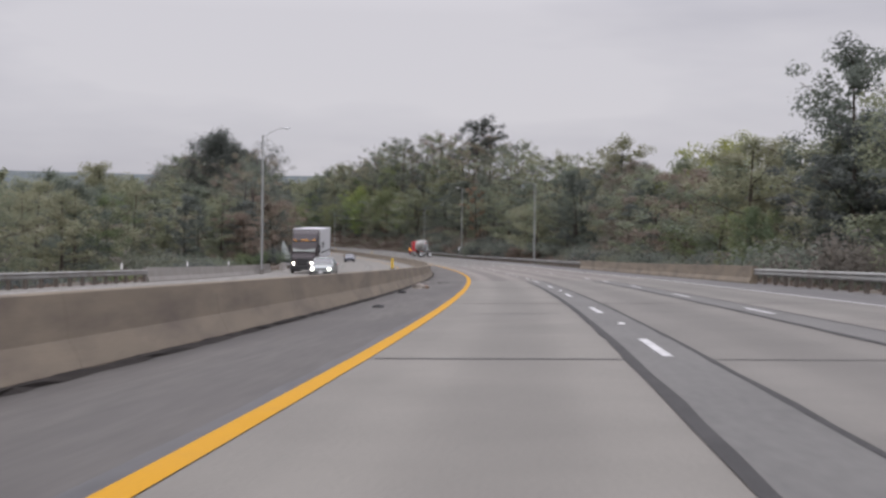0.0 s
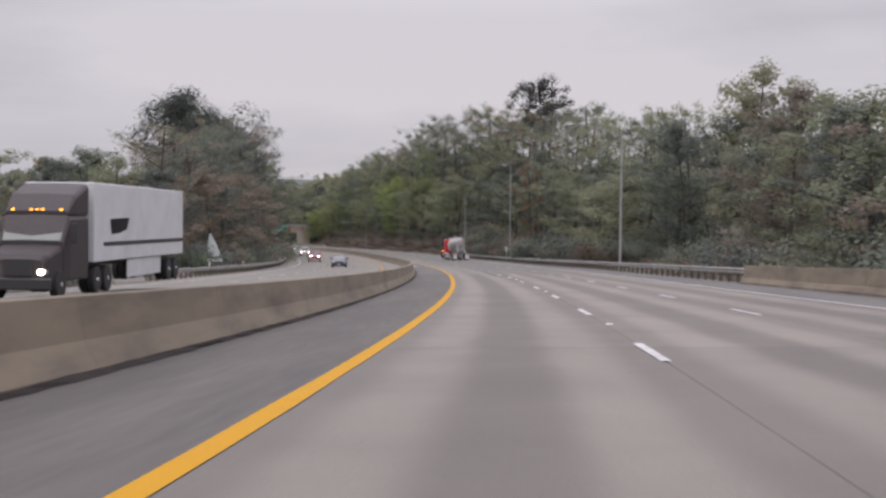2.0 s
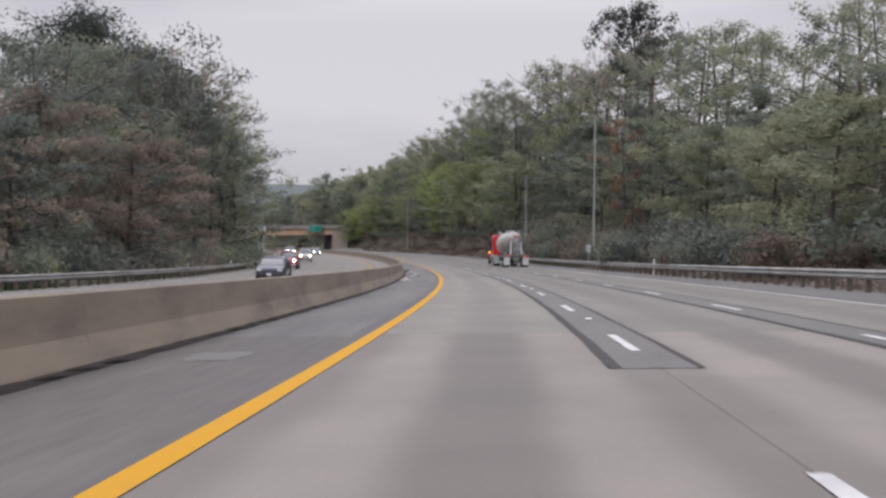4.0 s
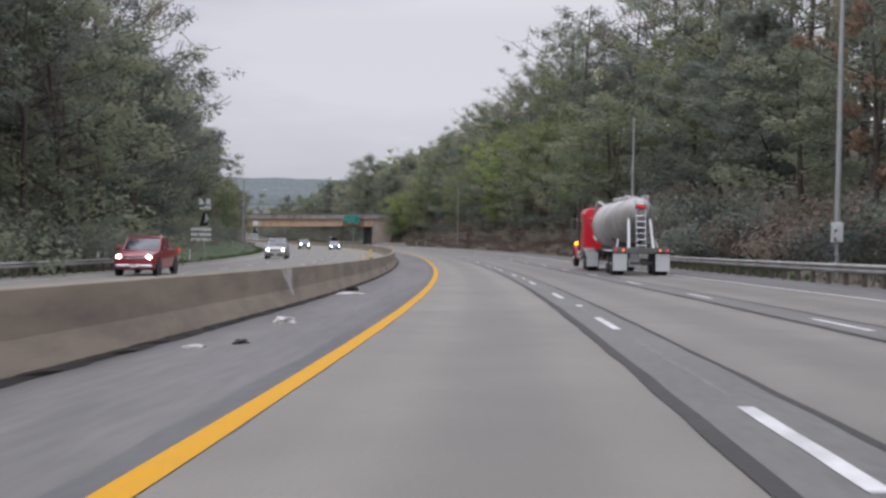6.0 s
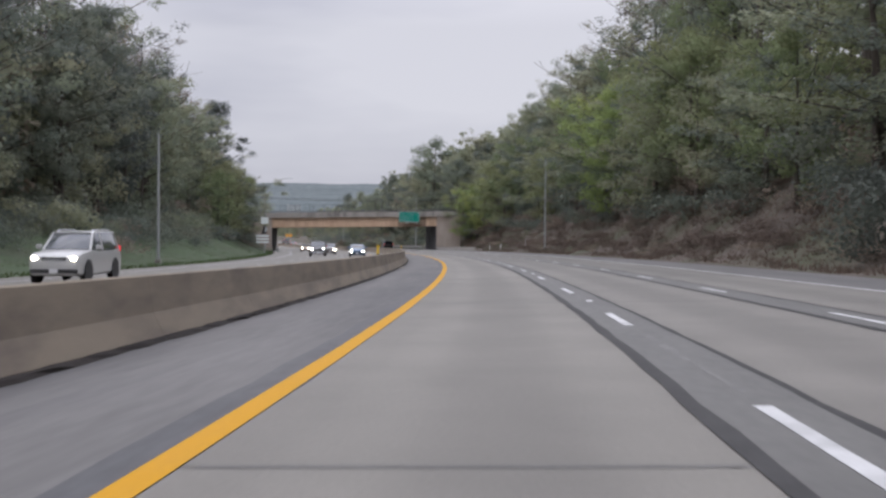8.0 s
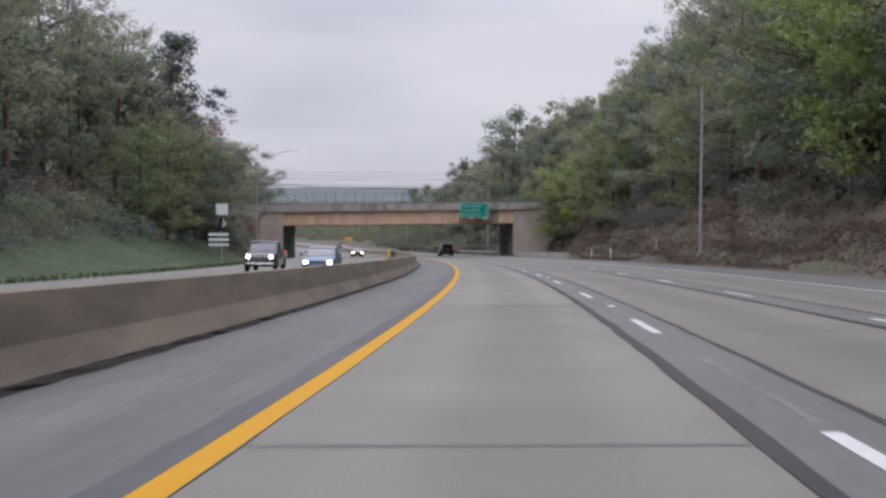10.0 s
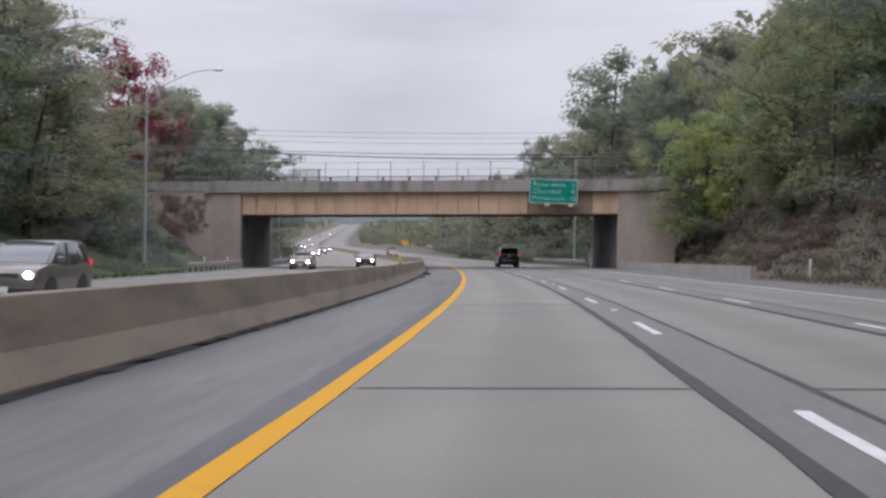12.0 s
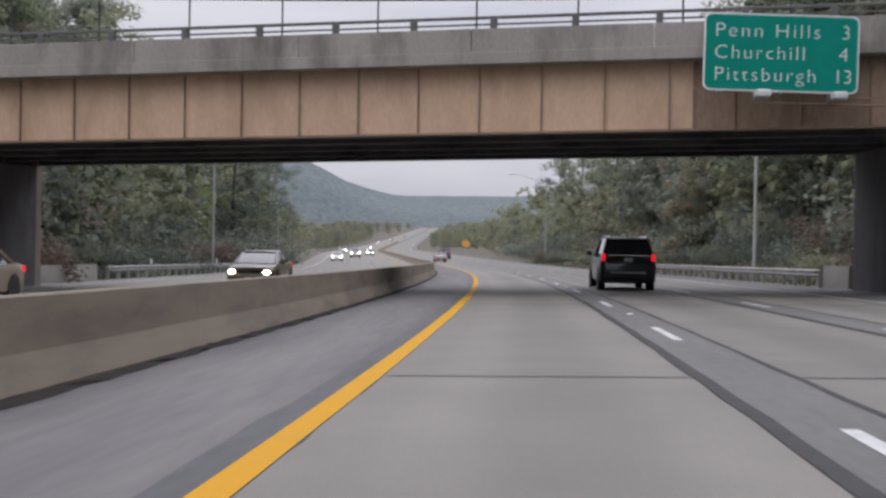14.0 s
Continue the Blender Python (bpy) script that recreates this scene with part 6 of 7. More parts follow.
    box(bm, -0.55, 0.55, 8.09, 8.16, 0.8, 1.75, 0.03)
    part("radiator_grille", bm, M["chrome"], hd)
    bm = bmesh.new()
    box(bm, -1.15, 1.15, 8.12, 8.3, 0.35, 0.72, 0.05)
    part("front_bumper", bm, M["chrome"], tc)
    bm = bmesh.new()
    box(bm, -0.55, 0.55, 0.9, 1.9, 1.0, 1.16, 0.03)
    part("fifth_wheel", bm, M["dark_trim"], tc)
    bm = bmesh.new()
    box(bm, -1.05, 1.05, 2.5, 2.74, 1.0, 1.12, 0.02)
    part("deck_plate", bm, M["chrome"], tc)
    return tr


tanker(271.0, 9.25)


def box_lorry(s, d):
    """An oncoming tractor with a white box trailer."""
    dark = material("lorry_dark", (0.035, 0.027, 0.03), 0.55, var=0.15, scale=1.5, fine=12)
    # grey-green base colour imitates a reflection on the glass
    M["pale_glass"] = plain("pale_windscreen", (0.16, 0.18, 0.175), 0.15)
    white = material("trailer_white", (0.55, 0.56, 0.58), 0.5, 0.0, var=0.06, scale=0.6, fine=10, stain=(0.38, 0.38, 0.39), stain_amt=0.5, stain_scale=0.5)
    base = stand(s, d, 0, 180)
    tc = thing("lorry_tractor", "dark lorry tractor with a roof fairing and lit amber marker lamps", "lorry", "box lorry", m=base)

    def prof(y, hw, z0, z1, r=0.15):
        return (y, [(0, z0), (hw * 0.97, z0), (hw, z0 + 0.06), (hw, z1 - r), (hw - r * 0.4, z1 - r * 0.3), (hw - r, z1), (0, z1 + 0.03)])

    part("bonnet", loft([prof(0, 0.85, 0.55, 1.35), prof(-0.15, 1.0, 0.5, 1.55), prof(-1.3, 1.1, 0.5, 1.85)]), dark, tc)
    cb = part("cab", loft([prof(-1.25, 1.12, 0.6, 2.0), prof(-1.7, 1.2, 0.6, 2.85), prof(-3.6, 1.22, 0.6, 2.9)]), dark, tc)
    part("roof_fairing", loft([prof(-1.75, 1.1, 2.86, 3.0, 0.05), prof(-2.4, 1.18, 2.86, 3.6), prof(-3.6, 1.22, 2.86, 4.0)]), dark, tc)
    bm = loft([(-1.24, [(0, 1.98), (0.98, 1.96), (1.0, 2.0), (0, 2.02)]), (-1.66, [(0, 2.72), (1.02, 2.7), (1.05, 2.74), (0, 2.76)])])
    part("windscreen", bm, M["pale_glass"], cb, "windscreen with a pale reflection painted into its colour")
    for x in (-0.85, -0.2, 0.0, 0.2, 0.85):
        bm = bmesh.new()
        box(bm, x - 0.05, x + 0.05, -1.86, -1.76, 3.02, 3.08, 0.015)
        part("marker_lamp", bm, M["amber_lit"], tc, "lit amber marker lamp")
    for sx in (-1, 1):
        bm = bmesh.new()
        box(bm, sx * 0.8 - 0.17, sx * 0.8 + 0.17, -0.12, 0.02, 0.85, 1.05, 0.04)
        hl = part("headlight", bm, M["lens_clear"], tc)
        bm = bmesh.new()
        bmesh.ops.create_icosphere(bm, subdivisions=2, radius=0.1)
        bmesh.ops.scale(bm, vec=(1.2, 0.5, 0.9), verts=bm.verts)
        bmesh.ops.translate(bm, vec=(sx * 0.8, 0.03, 0.95), verts=bm.verts)
        part("bulb", bm, M["headlight"], hl, "lit lamp", smooth=True)
        wheel(tc, sx * 1.02, -0.95, 0.5, 0.28, "chrome", deep=True)
        for y in (-4.7, -6.0):
            dual(tc, sx * 1.1, y)
        bm = bmesh.new()
        box(bm, sx * 1.38 - 0.1, sx * 1.38 + 0.1, -1.6, -1.5, 1.9, 2.6, 0.03)
        part("side_mirror", bm, M["dark_trim"], tc)
        bm = bmesh.new()
        box(bm, sx * 0.42 - 0.05, sx * 0.42 + 0.05, -6.6, -0.4, 0.75, 1.0, 0.01)
        part("chassis_rail", bm, M["dark_trim"], tc)
    bm = bmesh.new()
    box(bm, -1.15, 1.15, -0.1, 0.12, 0.35, 0.75, 0.06)
    part("bumper", bm, M["dark_trim"], tc)
    bm = bmesh.new()
    box(bm, -0.5, 0.5, -0.05, 0.03, 0.8, 1.4, 0.03)
    part("grille", bm, M["dark_trim"], tc)
    tr = thing("box_trailer", "white box trailer with a dark stripe along its side", "trailer", "box lorry", m=base)
    bm = bmesh.new()
    box(bm, -1.29, 1.29, -17.6, -4.1, 1.15, 4.08, 0.04)
    bx = part("box", bm, white, tr)
    for sx in (-1, 1):
        bm = bmesh.new()
        box(bm, sx * 1.295 - 0.006, sx * 1.295 + 0.006, -17.5, -5.2, 1.72, 1.88)
        part("side_stripe", bm, M["dark_trim"], bx, "dark stripe")
        bm = bmesh.new()
        v = [bm.verts.new((sx * 1.297, y, z)) for y, z in ((-6.0, 2.75), (-8.6, 2.8), (-8.3, 2.35), (-7.3, 2.2), (-6.2, 2.15))]
        bm.faces.new(v)
        bmesh.ops.solidify(bm, geom=bm.faces[:], thickness=0.006)
        part("side_mark", bm, M["dark_trim"], bx, "dark plain mark")
        for y in (-15.2, -16.5):
            dual(tr, sx * 1.12, y)
        bm = bmesh.new()
        box(bm, sx * 1.2 - 0.02, sx * 1.2 + 0.02, -13.8, -8.6, 0.4, 1.13, 0.015)
        part("side_skirt", bm, white, tr)
        bm = bmesh.new()
        box(bm, sx * 1.1 - 0.1, sx * 1.1 + 0.1, -17.66, -17.6, 1.2, 1.32, 0.02)
        part("tail_lamp", bm, M["tail_lit"], tr)
    bm = bmesh.new()
    box(bm, -0.5, 0.5, -17.4, -4.2, 0.95, 1.14, 0.02)
    part("under_frame", bm, M["dark_trim"], tr)


box_lorry(113.5, -14.3)
car("sedan", 95.5, -10.9, (0.30, 0.33, 0.33), "silver-grey sedan with lit headlights", lights="headlight_white")
car("sedan", 224.0, -10.6, (0.022, 0.03, 0.06), "dark blue sedan on the oncoming carriageway", lights="lens_clear")
car("pickup", 276.6, -14.2, (0.27, 0.024, 0.038), "red pickup truck with lit headlights")
car("suv", 336.4, -13.9, (0.45, 0.45, 0.44), "white sport utility car with lit headlights")
car("sedan", 431.5, -7.4, (0.09, 0.15, 0.24), "blue sedan with lit headlights")
car("pickup", 443.5, -12.2, (0.045, 0.045, 0.05), "black pickup truck with a chrome grille and lit headlights", lights="headlight_white")
car("hatch", 467.0, -10.8, (0.11, 0.10, 0.095), "dark boxy hatchback with lit headlights")
car("sedan", 540.1, -12.9, (0.26, 0.21, 0.15), "tan sedan with lit headlights under the bridge")
car("sedan", 556.5, -8.2, (0.3, 0.24, 0.15), "gold sedan with lit headlights")
for s, d, k, c, lt in ((712, -14.2, "sedan", (0.5, 0.5, 0.5), "headlight_white"), (748, -11, "suv", (0.2, 0.2, 0.2), "headlight"), (790, -7.4, "sedan", (0.1, 0.1, 0.1), "headlight_white"), (850, -13.8, "pickup", (0.3, 0.3, 0.3), "headlight"),
                       (930, -11, "sedan", (0.1, 0.1, 0.12), "headlight"), (1040, -7.4, "suv", (0.4, 0.4, 0.4), "headlight"), (1190, -11, "sedan", (0.3, 0.05, 0.05), "headlight"), (1330, -13.8, "sedan", (0.4, 0.4, 0.4), "headlight"),
                       (1480, -11, "suv", (0.2, 0.2, 0.2), "headlight"), (1650, -8, "sedan", (0.2, 0.2, 0.25), "headlight")):
    car(k, s, d, c, "oncoming car far down the valley with lit headlights", lights=lt)
car("suv", 556.3, 5.55, (0.018, 0.024, 0.034), "dark blue sport utility car with lit red tail lamps", oncoming=False, lights="lens_clear", lit_tail=True, group="traffic ahead")
car("sedan", 702, 1.9, (0.25, 0.25, 0.26), "car ahead down the valley with red tail lamps", oncoming=False, lights="lens_clear", lit_tail=True, group="traffic ahead")
car("suv", 738, 5.4, (0.08, 0.08, 0.09), "car ahead down the valley with red tail lamps", oncoming=False, lights="lens_clear", lit_tail=True, group="traffic ahead")


# ---- signs, posts, wires and litter ----
def face_mark(name, label, mat, outline):
    """A flat mark on the barrier's road-side face. outline: [(s, height), ...] round its edge."""
    def depth(h):
        return -2.8 + float(np.interp(h, (0.0, 0.07, 0.36, 0.815), (0.31, 0.31, 0.165, 0.10))) + 0.004
    bm = bmesh.new()
    bm.faces.new([bm.verts.new(vec(a, depth(h), h)) for a, h in outline])
    bmesh.ops.triangulate(bm, faces=bm.faces[:])
    tagged(part(name, bm, mat), label, "stain", kind="structure")



face_mark("paint_spill", "pale dried spill running down the barrier's face", M["pale_spill"], [(241.9, 0.81), (242.2, 0.81), (242.5, 0.80), (243.1, 0.81), (243.4, 0.80), (243.25, 0.62), (243.1, 0.45), (243.0, 0.30), (242.85, 0.20), (242.7, 0.33), (242.5, 0.5), (242.1, 0.66)])
face_mark("scrape", "dark scrape on the barrier's face", M["wood_post"], [(70.6, 0.40), (71.1, 0.43), (71.35, 0.41), (71.2, 0.33), (71.15, 0.2), (71.2, 0.09), (71.05, 0.1), (70.95, 0.24), (70.85, 0.34)])


def route_markers(s, d, h=0.0):
    """A post with a square plate, an arrow-shaped plate and three slats, all seen from behind."""
    root = thing("sign_post", "pale metal sign backs on a tall post beside the oncoming carriageway", "road sign", "sign posts", m=stand(s, d, float(ground_h(s, d))))
    bm = bmesh.new()
    box(bm, -0.04, 0.04, -0.03, 0.03, -0.4, 5.6, 0.01)
    part("post", bm, M["pole"], root)
    part("square_plate", rounded_panel(bmesh.new(), 1.1, 1.0, 0.08, -0.05, -0.035, 0, 5.2), M["sign_white"], root, "pale square plate")
    bm = bmesh.new()
    f = [bm.verts.new((x, -0.04, z)) for x, z in ((-0.5, 3.15), (0.3, 3.25), (0.25, 4.4), (-0.1, 4.5))]
    bm.faces.new(f[::-1])
    bmesh.ops.solidify(bm, geom=bm.faces[:], thickness=0.01)
    part("dark_plate", bm, M["black"], root, "dark tapering plate")
    bm = bmesh.new()
    f = [bm.verts.new((x, -0.06, z)) for x, z in ((0.0, 3.4), (0.42, 3.85), (0.1, 4.45), (0.05, 3.9))]
    bm.faces.new(f[::-1])
    bmesh.ops.solidify(bm, geom=bm.faces[:], thickness=0.012)
    part("arrow_plate", bm, M["sign_white"], root, "pale pointed plate")
    for i in range(3):
        part("slat", rounded_panel(bmesh.new(), 1.85, 0.26, 0.04, -0.05, -0.035, -0.3, 1.95 + i * 0.47), M["sign_white"], root)
    return root


route_markers(331, -20.2)
route_markers(478, -20.4)


def delineator(s, d, h, size, mat, label, base=True):
    root = thing("delineator", label, "marker post", "marker posts", m=stand(s, d, h))
    bm = bmesh.new()
    box(bm, -0.05, 0.05, -0.012, 0.012, 0.03, size, 0.006)
    part("blade", bm, M[mat], root)
    bm = bmesh.new()
    box(bm, -0.09, 0.09, -0.07, 0.07, -0.002, 0.032, 0.01)
    part("foot", bm, M["black"], root)


for s in (48.2, 269.1, 342.4, 415.4, 489.4):
    delineator(s, -2.8, 0.83, 0.42, "post_yellow", "yellow plastic marker post on the median barrier")
for s, d in ((66, -18.62), (82, -18.62), (98, -18.62), (170, -18.62), (190, -18.62), (238, -18.62), (262, -18.62), (284, -18.62), (524, -18.3), (534, -18.3), (580, -18.6), (600, -18.6), (620, -18.6)):
    delineator(s, d, 0.84 if s < 100 and s > 72 else 0.72, 0.36, "post_white", "white plastic marker post on the guardrail")
for s, d in ((229, 14.6), (480, 15.8), (494, 16.3), (466, 17.2), (325, -20.6)):
    delineator(s, d, float(ground_h(s, d)), 1.1, "post_white", "white plastic marker post in the verge")


def cabinet(s, d):
    root = thing("control_cabinet", "small grey metal cabinet on a post in the verge", "cabinet", m=stand(s, d, float(ground_h(s, d))))
    bm = bmesh.new()
    box(bm, -0.05, 0.05, -0.05, 0.05, -0.3, 1.5)
    part("post", bm, M["pole"], root)
    bm = bmesh.new()
    box(bm, -0.2, 0.2, -0.14, 0.14, 1.5, 2.25, 0.03)
    b = part("box", bm, M["sign_back"], root)
    bm = bmesh.new()
    box(bm, -0.17, 0.17, -0.155, -0.139, 1.55, 2.2, 0.01)
    part("door", bm, M["sign_back"], b)


cabinet(262, 15.1)


def gore_panel():
    """A white three-cornered panel on two legs beside the oncoming carriageway."""
    root = thing("triangle_panel", "white three-cornered panel on legs behind the guardrail", "road sign", m=stand(189, -21.2))
    foot = float(ground_h(189, -21.2))
    bm = bmesh.new()
    v = [bm.verts.new((x, 0, z)) for x, z in ((-0.58, 1.45), (0.62, 1.45), (0.42, 2.2), (0.1, 2.95), (-0.22, 3.55), (-0.4, 3.75), (-0.5, 3.3), (-0.6, 2.6))]
    bm.faces.new(v)
    bmesh.ops.solidify(bm, geom=bm.faces[:], thickness=0.03)
    part("panel", bm, M["sign_white"], root)
    bm = bmesh.new()
    box(bm, -0.62, 0.72, -0.02, 0.02, 1.02, 1.3, 0.008)
    part("lower_board", bm, M["sign_white"], root)
    for x in (-0.4, 0.4):
        bm = bmesh.new()
        tube(bm, [(x, 0.055, foot - 0.3), (x, 0.055, 1.9)], 0.03, 6)
        part("leg", bm, M["pole"], root)


gore_panel()


def wires():
    """Cables strung across the motorway over the bridge, between two wooden poles."""
    a, b = vec(556, -40, 0), vec(551, 36, 0)
    ga, gb = float(ground_h(556, -40)), float(ground_h(551, 36))
    for p, g, s, d in ((a, ga, 556, -40), (b, gb, 551, 36)):
        root = thing("utility_pole", "weathered wooden utility pole with cross-arms", "utility pole", "utility poles", m=stand(s, d, g))
        top = 13.6 - g + (vec(s, 0).z + 0 - (p.z)) + 0.5
        bm = bmesh.new()
        tube(bm, [(0, 0, -0.5), (0, 0, top)], [0.17, 0.11], 10)
        part("pole", bm, M["wood_post"], root)
        for z in (top - 0.5, top - 1.4):
            bm = bmesh.new()
            box(bm, -0.06, 0.06, -1.1, 1.1, z - 0.06, z + 0.06, 0.01)
            part("cross_arm", bm, M["wood_post"], root)
    zr = vec(553, 0).z
    for off, h, sag, r, lift_end, lab in ((0.0, 11.85, 1.5, 0.05, 0.0, "thick black cable strung over the bridge"), (0.35, 11.6, 1.0, 0.03, 0.3, "black cable strung over the bridge"), (-0.5, 12.3, 1.0, 0.016, 0.8, "thin wire strung over the bridge"),
                                          (0.4, 12.9, 1.0, 0.016, 0.8, "thin wire strung over the bridge"), (0.9, 13.4, 1.0, 0.016, 0.8, "thin wire strung over the bridge")):
        bm = bmesh.new()
        pts = []
        for u in np.linspace(0, 1, 22):
            q = a.lerp(b, float(u))
            pts.append((q.x, q.y + off, zr + h + lift_end * u - sag * 4 * u * (1 - u)))
        tube(bm, pts, r, 5)
        o = part("overhead_cable", bm, M["wire"])
        tagged(o, lab, "cable", "overhead cables")


wires()


def warning_boards():
    for s, d in ((772, 12.9), (784, 13.6)):
        root = thing("warning_sign", "orange diamond warning sign on a post", "road sign", "warning signs", m=stand(s, d, 0.0))
        bm = bmesh.new()
        tube(bm, [(0, 0.02, -0.2), (0, 0.02, 2.9)], 0.04, 6)
        part("post", bm, M["pole"], root)
        bm = rounded_panel(bmesh.new(), 1.25, 1.25, 0.08, -0.02, 0.0)
        bmesh.ops.transform(bm, matrix=pose(0, 0, 2.7, 0, 45, 0), verts=bm.verts)
        part("panel", bm, M["orange"], root)


warning_boards()


def crumpled(name, label, category, s, d, size, mat, seed, flat=0.35, turn=0.0, h=0.0):
    """A crushed, uneven lump or sheet lying on the shoulder."""
    bm = bmesh.new()
    bmesh.ops.create_icosphere(bm, subdivisions=3, radius=1)
    for v in bm.verts:
        n = noise.noise(v.co * 1.7 + Vector((seed, 0, 0))) * 0.45 + noise.noise(v.co * 4.1 + Vector((0, seed, 0))) * 0.22
        v.co *= 1 + n
        v.co.z = max(-0.12, v.co.z)
    bmesh.ops.scale(bm, vec=(size[0] / 2, size[1] / 2, flat), verts=bm.verts)
    zmin = min(v.co.z for v in bm.verts)
    bmesh.ops.translate(bm, vec=(0, 0, -zmin), verts=bm.verts)
    o = part(name, bm, mat, m=stand(s, d, h + 0.001, turn))
    tagged(o, label, category, "litter along the barrier")
    return o


bagm = material("dirty_white_plastic", (0.46, 0.45, 0.44), 0.6, var=0.25, scale=3, fine=20, stain=(0.16, 0.14, 0.12), stain_amt=0.8, stain_scale=3.0)
rub = M["rubber"]
tan = material("broken_concrete", (0.24, 0.215, 0.19), 0.9, var=0.25, scale=4, fine=30, bump=0.4)
crumpled("plastic_bag", "crumpled white plastic bag lying on the shoulder", "litter", 213.0, -1.95, (0.6, 0.5), bagm, 1, 0.16, 30)
crumpled("plastic_bag", "small crumpled white bag lying on the shoulder", "litter", 235.8, -1.65, (0.35, 0.3), bagm, 2, 0.1)
crumpled("rubble", "pale broken rubble heaped at the barrier's foot", "rubble", 51.4, -1.95, (0.6, 0.5), tan, 3, 0.17)
crumpled("litter_lump", "dark rusty lump of litter beside the rubble", "litter", 51.6, -1.62, (0.24, 0.4), M["girder_dark"], 16, 0.13)
def torn_tread(s, d, length, turn, bow):
    """A strip of peeled tyre tread: a curved, ribbed band whose ends curl off the ground."""
    bm = bmesh.new()
    rows = []
    for u in np.linspace(-0.5, 0.5, 19):
        x, y = bow * (1 - 4 * u * u), length * u
        w = 0.055 * (1.0 - 0.5 * abs(2 * u) ** 3)
        z = 0.004 + 0.012 * abs(2 * u) ** 4
        rows.append([bm.verts.new((x + k * w, y, z + (0.022 if k in (-0.4, 0.0, 0.4) else 0.0))) for k in (-1.0, -0.4, 0.0, 0.4, 1.0)])
    for a, b in zip(rows, rows[1:]):
        for k in range(4):
            bm.faces.new((a[k], a[k + 1], b[k + 1], b[k]))
    bmesh.ops.solidify(bm, geom=bm.faces[:], thickness=0.008)
    bmesh.ops.rotate(bm, verts=bm.verts, matrix=Matrix.Rotation(radians(turn), 3, "Z"))
    z0 = at(s, d, 0)[2]
    for v in bm.verts:
        v.co.z += at(s + v.co.y, d + v.co.x, 0.006)[2] - z0
    tagged(part("torn_tread", bm, M["dirt"], m=stand(s, d)), "curved strip of torn black tyre tread on the shoulder", "tyre scrap", "litter along the barrier")


torn_tread(63.25, -1.3, 0.85, -40, 0.12)
crumpled("tyre_scrap", "scrap of black tyre on the shoulder", "tyre scrap", 44.0, -2.1, (0.3, 0.25), rub, 6, 0.08)
crumpled("rubble", "broken pale concrete chips at the barrier's foot", "rubble", 65.0, -2.25, (0.35, 0.7), tan, 7, 0.05)
crumpled("rubble", "broken pale concrete chips at the barrier's foot", "rubble", 355.6, -2.3, (0.36, 0.8), tan, 8, 0.06)
crumpled("litter_sheet", "flattened pale litter on the shoulder", "litter", 249.6, -1.95, (0.8, 0.5), bagm, 9, 0.05, 0)
crumpled("litter_lump", "dark brown lump of litter by the barrier", "litter", 252.4, -2.2, (0.34, 0.3), M["dirt"], 10, 0.13)
crumpled("litter_sheet", "flattened pale litter on the shoulder", "litter", 230.6, -1.9, (0.25, 0.3), bagm, 11, 0.03)
crumpled("tyre_scrap", "scrap of black tyre on the shoulder", "tyre scrap", 231.2, -1.45, (0.2, 0.3), rub, 12, 0.05)
crumpled("tyre_scrap", "torn black tyre at the barrier's foot", "tyre scrap", 511.7, -2.2, (0.5, 0.4), rub, 13, 0.12)
crumpled("tyre_scrap", "scrap of black tyre at the barrier's foot", "tyre scrap", 502.2, -2.2, (0.3, 0.3), rub, 15, 0.07)
crumpled("litter_lump", "small dark litter on the shoulder", "litter", 30.5, -1.6, (0.3, 0.5), rub, 14, 0.06)


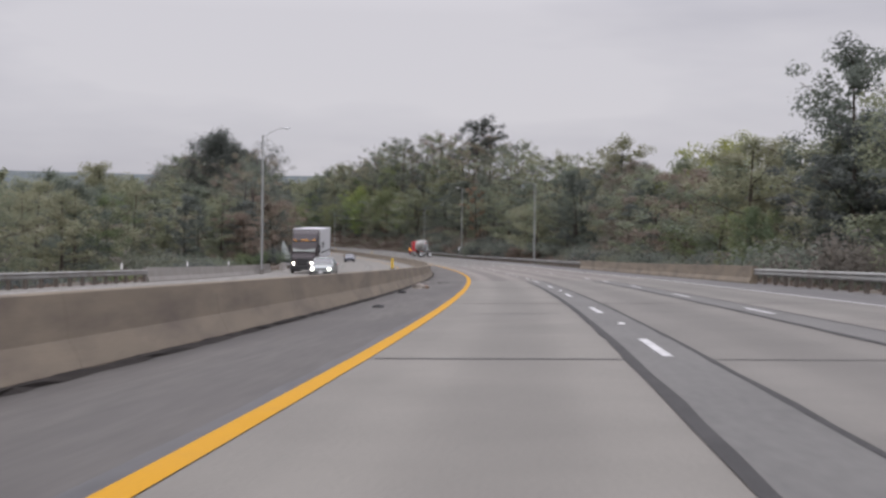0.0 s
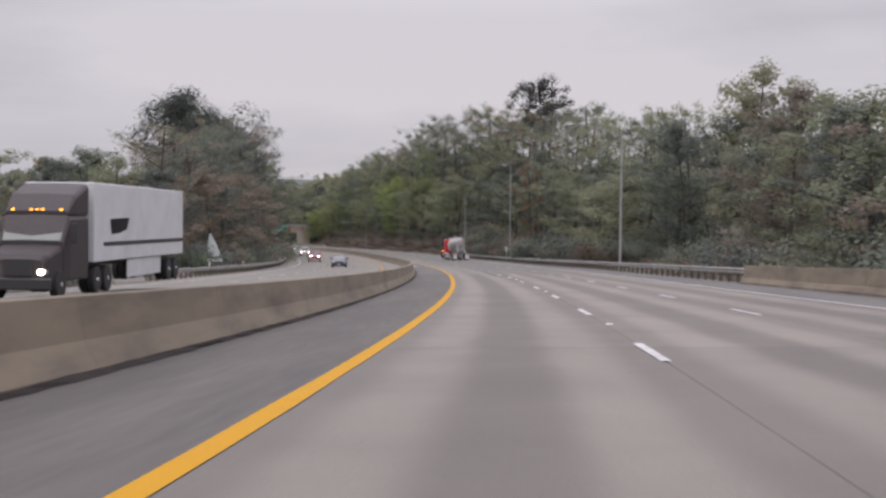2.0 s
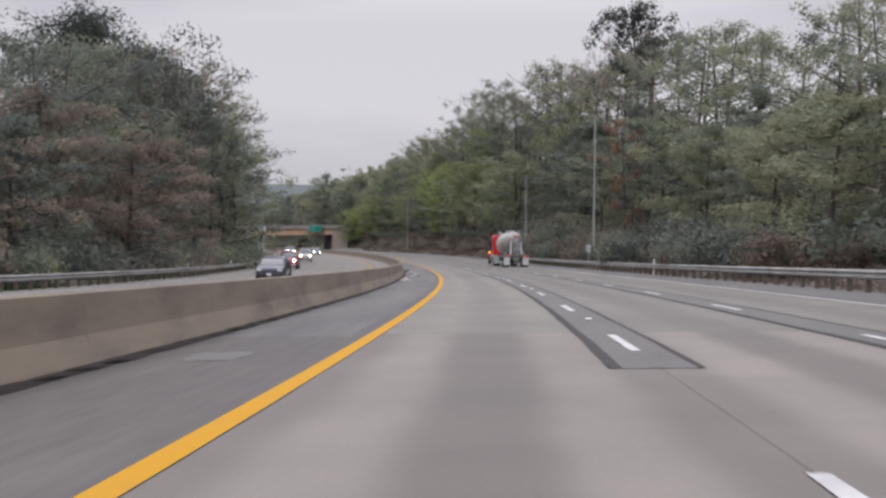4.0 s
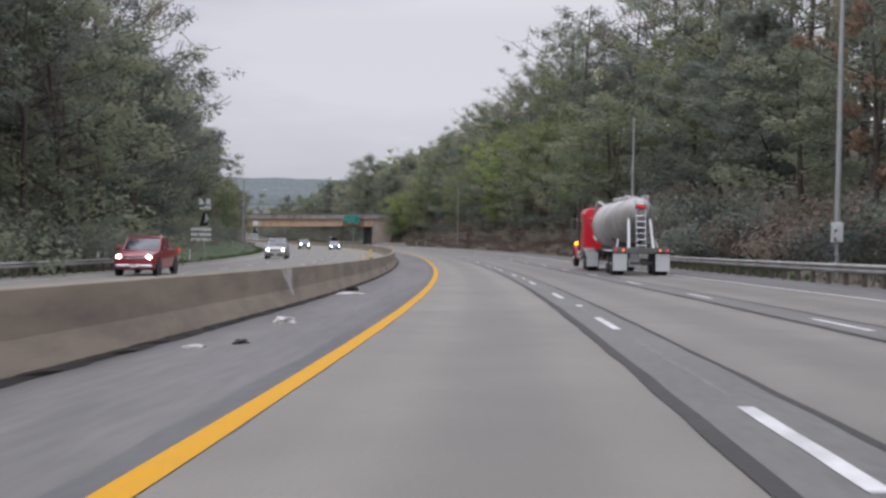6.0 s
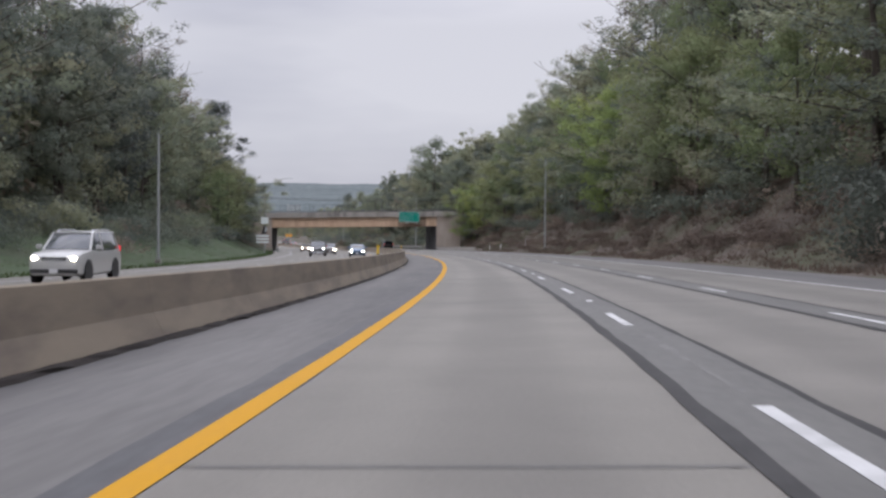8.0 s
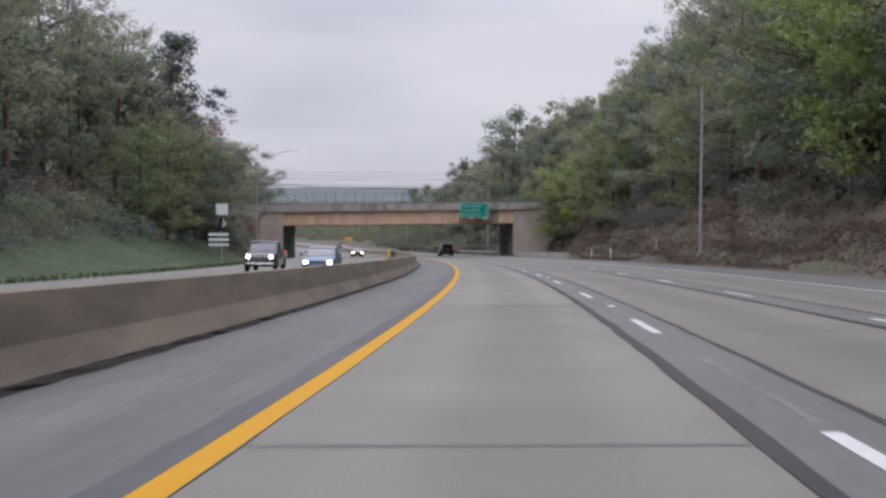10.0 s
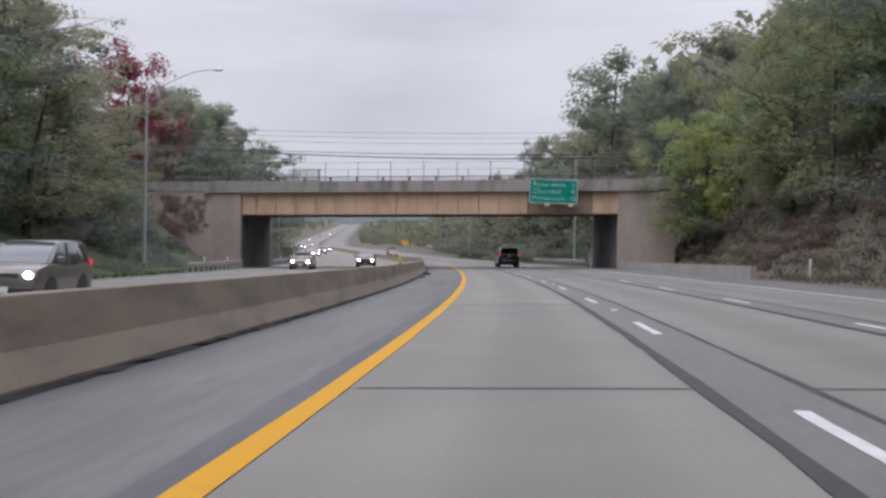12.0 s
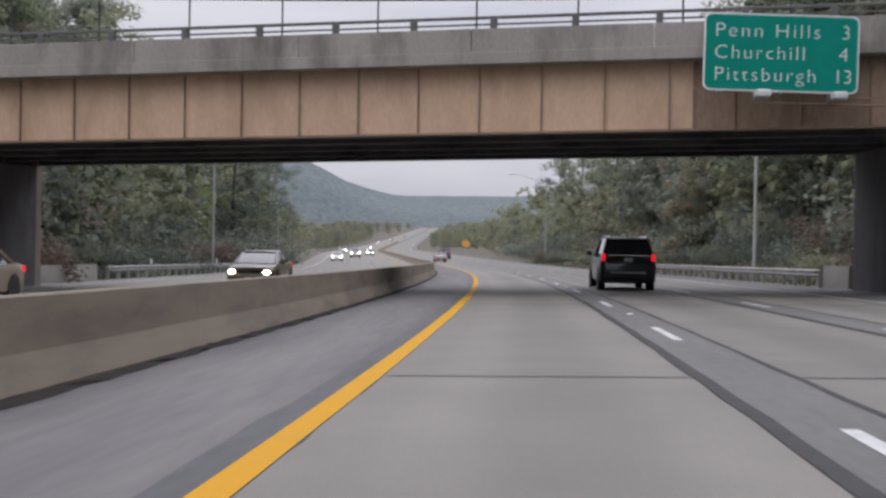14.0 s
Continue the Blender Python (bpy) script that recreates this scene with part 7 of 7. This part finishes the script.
def patches():
    """Worn tar patches and cracks on the shoulder and the lanes."""
    for i, (s, d, w, l) in enumerate(((64.3, -1.85, 0.65, 1.0), (61.7, -0.36, 0.25, 0.4), (65.9, -0.31, 0.2, 0.9), (356.2, -1.3, 2.0, 0.5), (421.5, -1.9, 0.9, 0.8), (160.0, -1.5, 0.8, 1.6), (388.5, 1.9, 2.6, 0.16), (425.7, 2.0, 2.6, 0.3), (26.8, 1.8, 2.4, 0.25), (47.6, 1.8, 2.8, 0.2))):
        rng = random.Random(i)
        bm = bmesh.new()
        n = 22
        vs = []
        for k in range(n):
            a = 2 * math.pi * k / n
            rr = rng.uniform(0.7, 1.05)
            ca, sa = math.cos(a), math.sin(a)
            vs.append(bm.verts.new((w / 2 * rr * math.copysign(abs(ca) ** 0.6, ca), l / 2 * rr * math.copysign(abs(sa) ** 0.8, sa), 0)))
        bm.faces.new(vs)
        o = part("road_patch", bm, M["asphalt_strip"] if i > 2 else M["tar"], m=stand(s, d, 0.0055))
        v = o.matrix_basis.translation
        for p in o.data.vertices:
            q = at(s + p.co.y, d + p.co.x, 0.0055)
            p.co.z = q[2] - v.z
        tagged(o, "dark worn asphalt patch in the road surface", "road patch", kind="structure")


patches()


# ---- concrete slabs of the carriageway, laid last ----
def slabs():
    L = 18.765
    first = 14.4 - L * 3
    for n in range(40):
        s0, s1 = first + n * L, first + (n + 1) * L
        deck = 66 < (s0 + s1) / 2 < 162
        for lane in range(3):
            gap = 0.002 if deck else 0.012
            d0, d1 = lane * LANE + gap, (lane + 1) * LANE - gap
            if lane == 0:
                d0 = 0.09
            if lane == 2:
                d1 = 10.98
            prof = [(d0, -0.008), (d0 + 0.01, 0.0), ((d0 + d1) / 2, 0.0), (d1 - 0.01, 0.0), (d1, -0.008)]
            strip("slab", s0 + 0.02, s1 - 0.02, prof, M["asphalt_lane"] if deck else M["concrete_old"] if lane else M["concrete_lane"], parent=road, step=3.2)
            if not deck:
                r = random.Random(n * 3 + lane)
                w = r.uniform(0.03, 0.09)
                j = new("joint_filler", strip_mesh("joint_filler", s1 - w, s1 + w, [(d0 + 0.1 + 0.3 * i, 0.004) for i in range(int((d1 - d0 - 0.4) / 0.3) + 1)], M["asphalt_strip"] if 165 < s1 < 405 else M["tar"], step=0.06, wob=0.012))
                j.parent = road
    strip("far_surface", first + 40 * L, 2540, [(0.09, 0.0), (5.4, 0.0), (10.98, 0.0)], M["concrete_lane"], parent=road, step=10)
    strip("near_surface", -80, first, [(0.09, 0.0), (5.4, 0.0), (10.98, 0.0)], M["concrete_lane"], parent=road, step=10)


slabs()
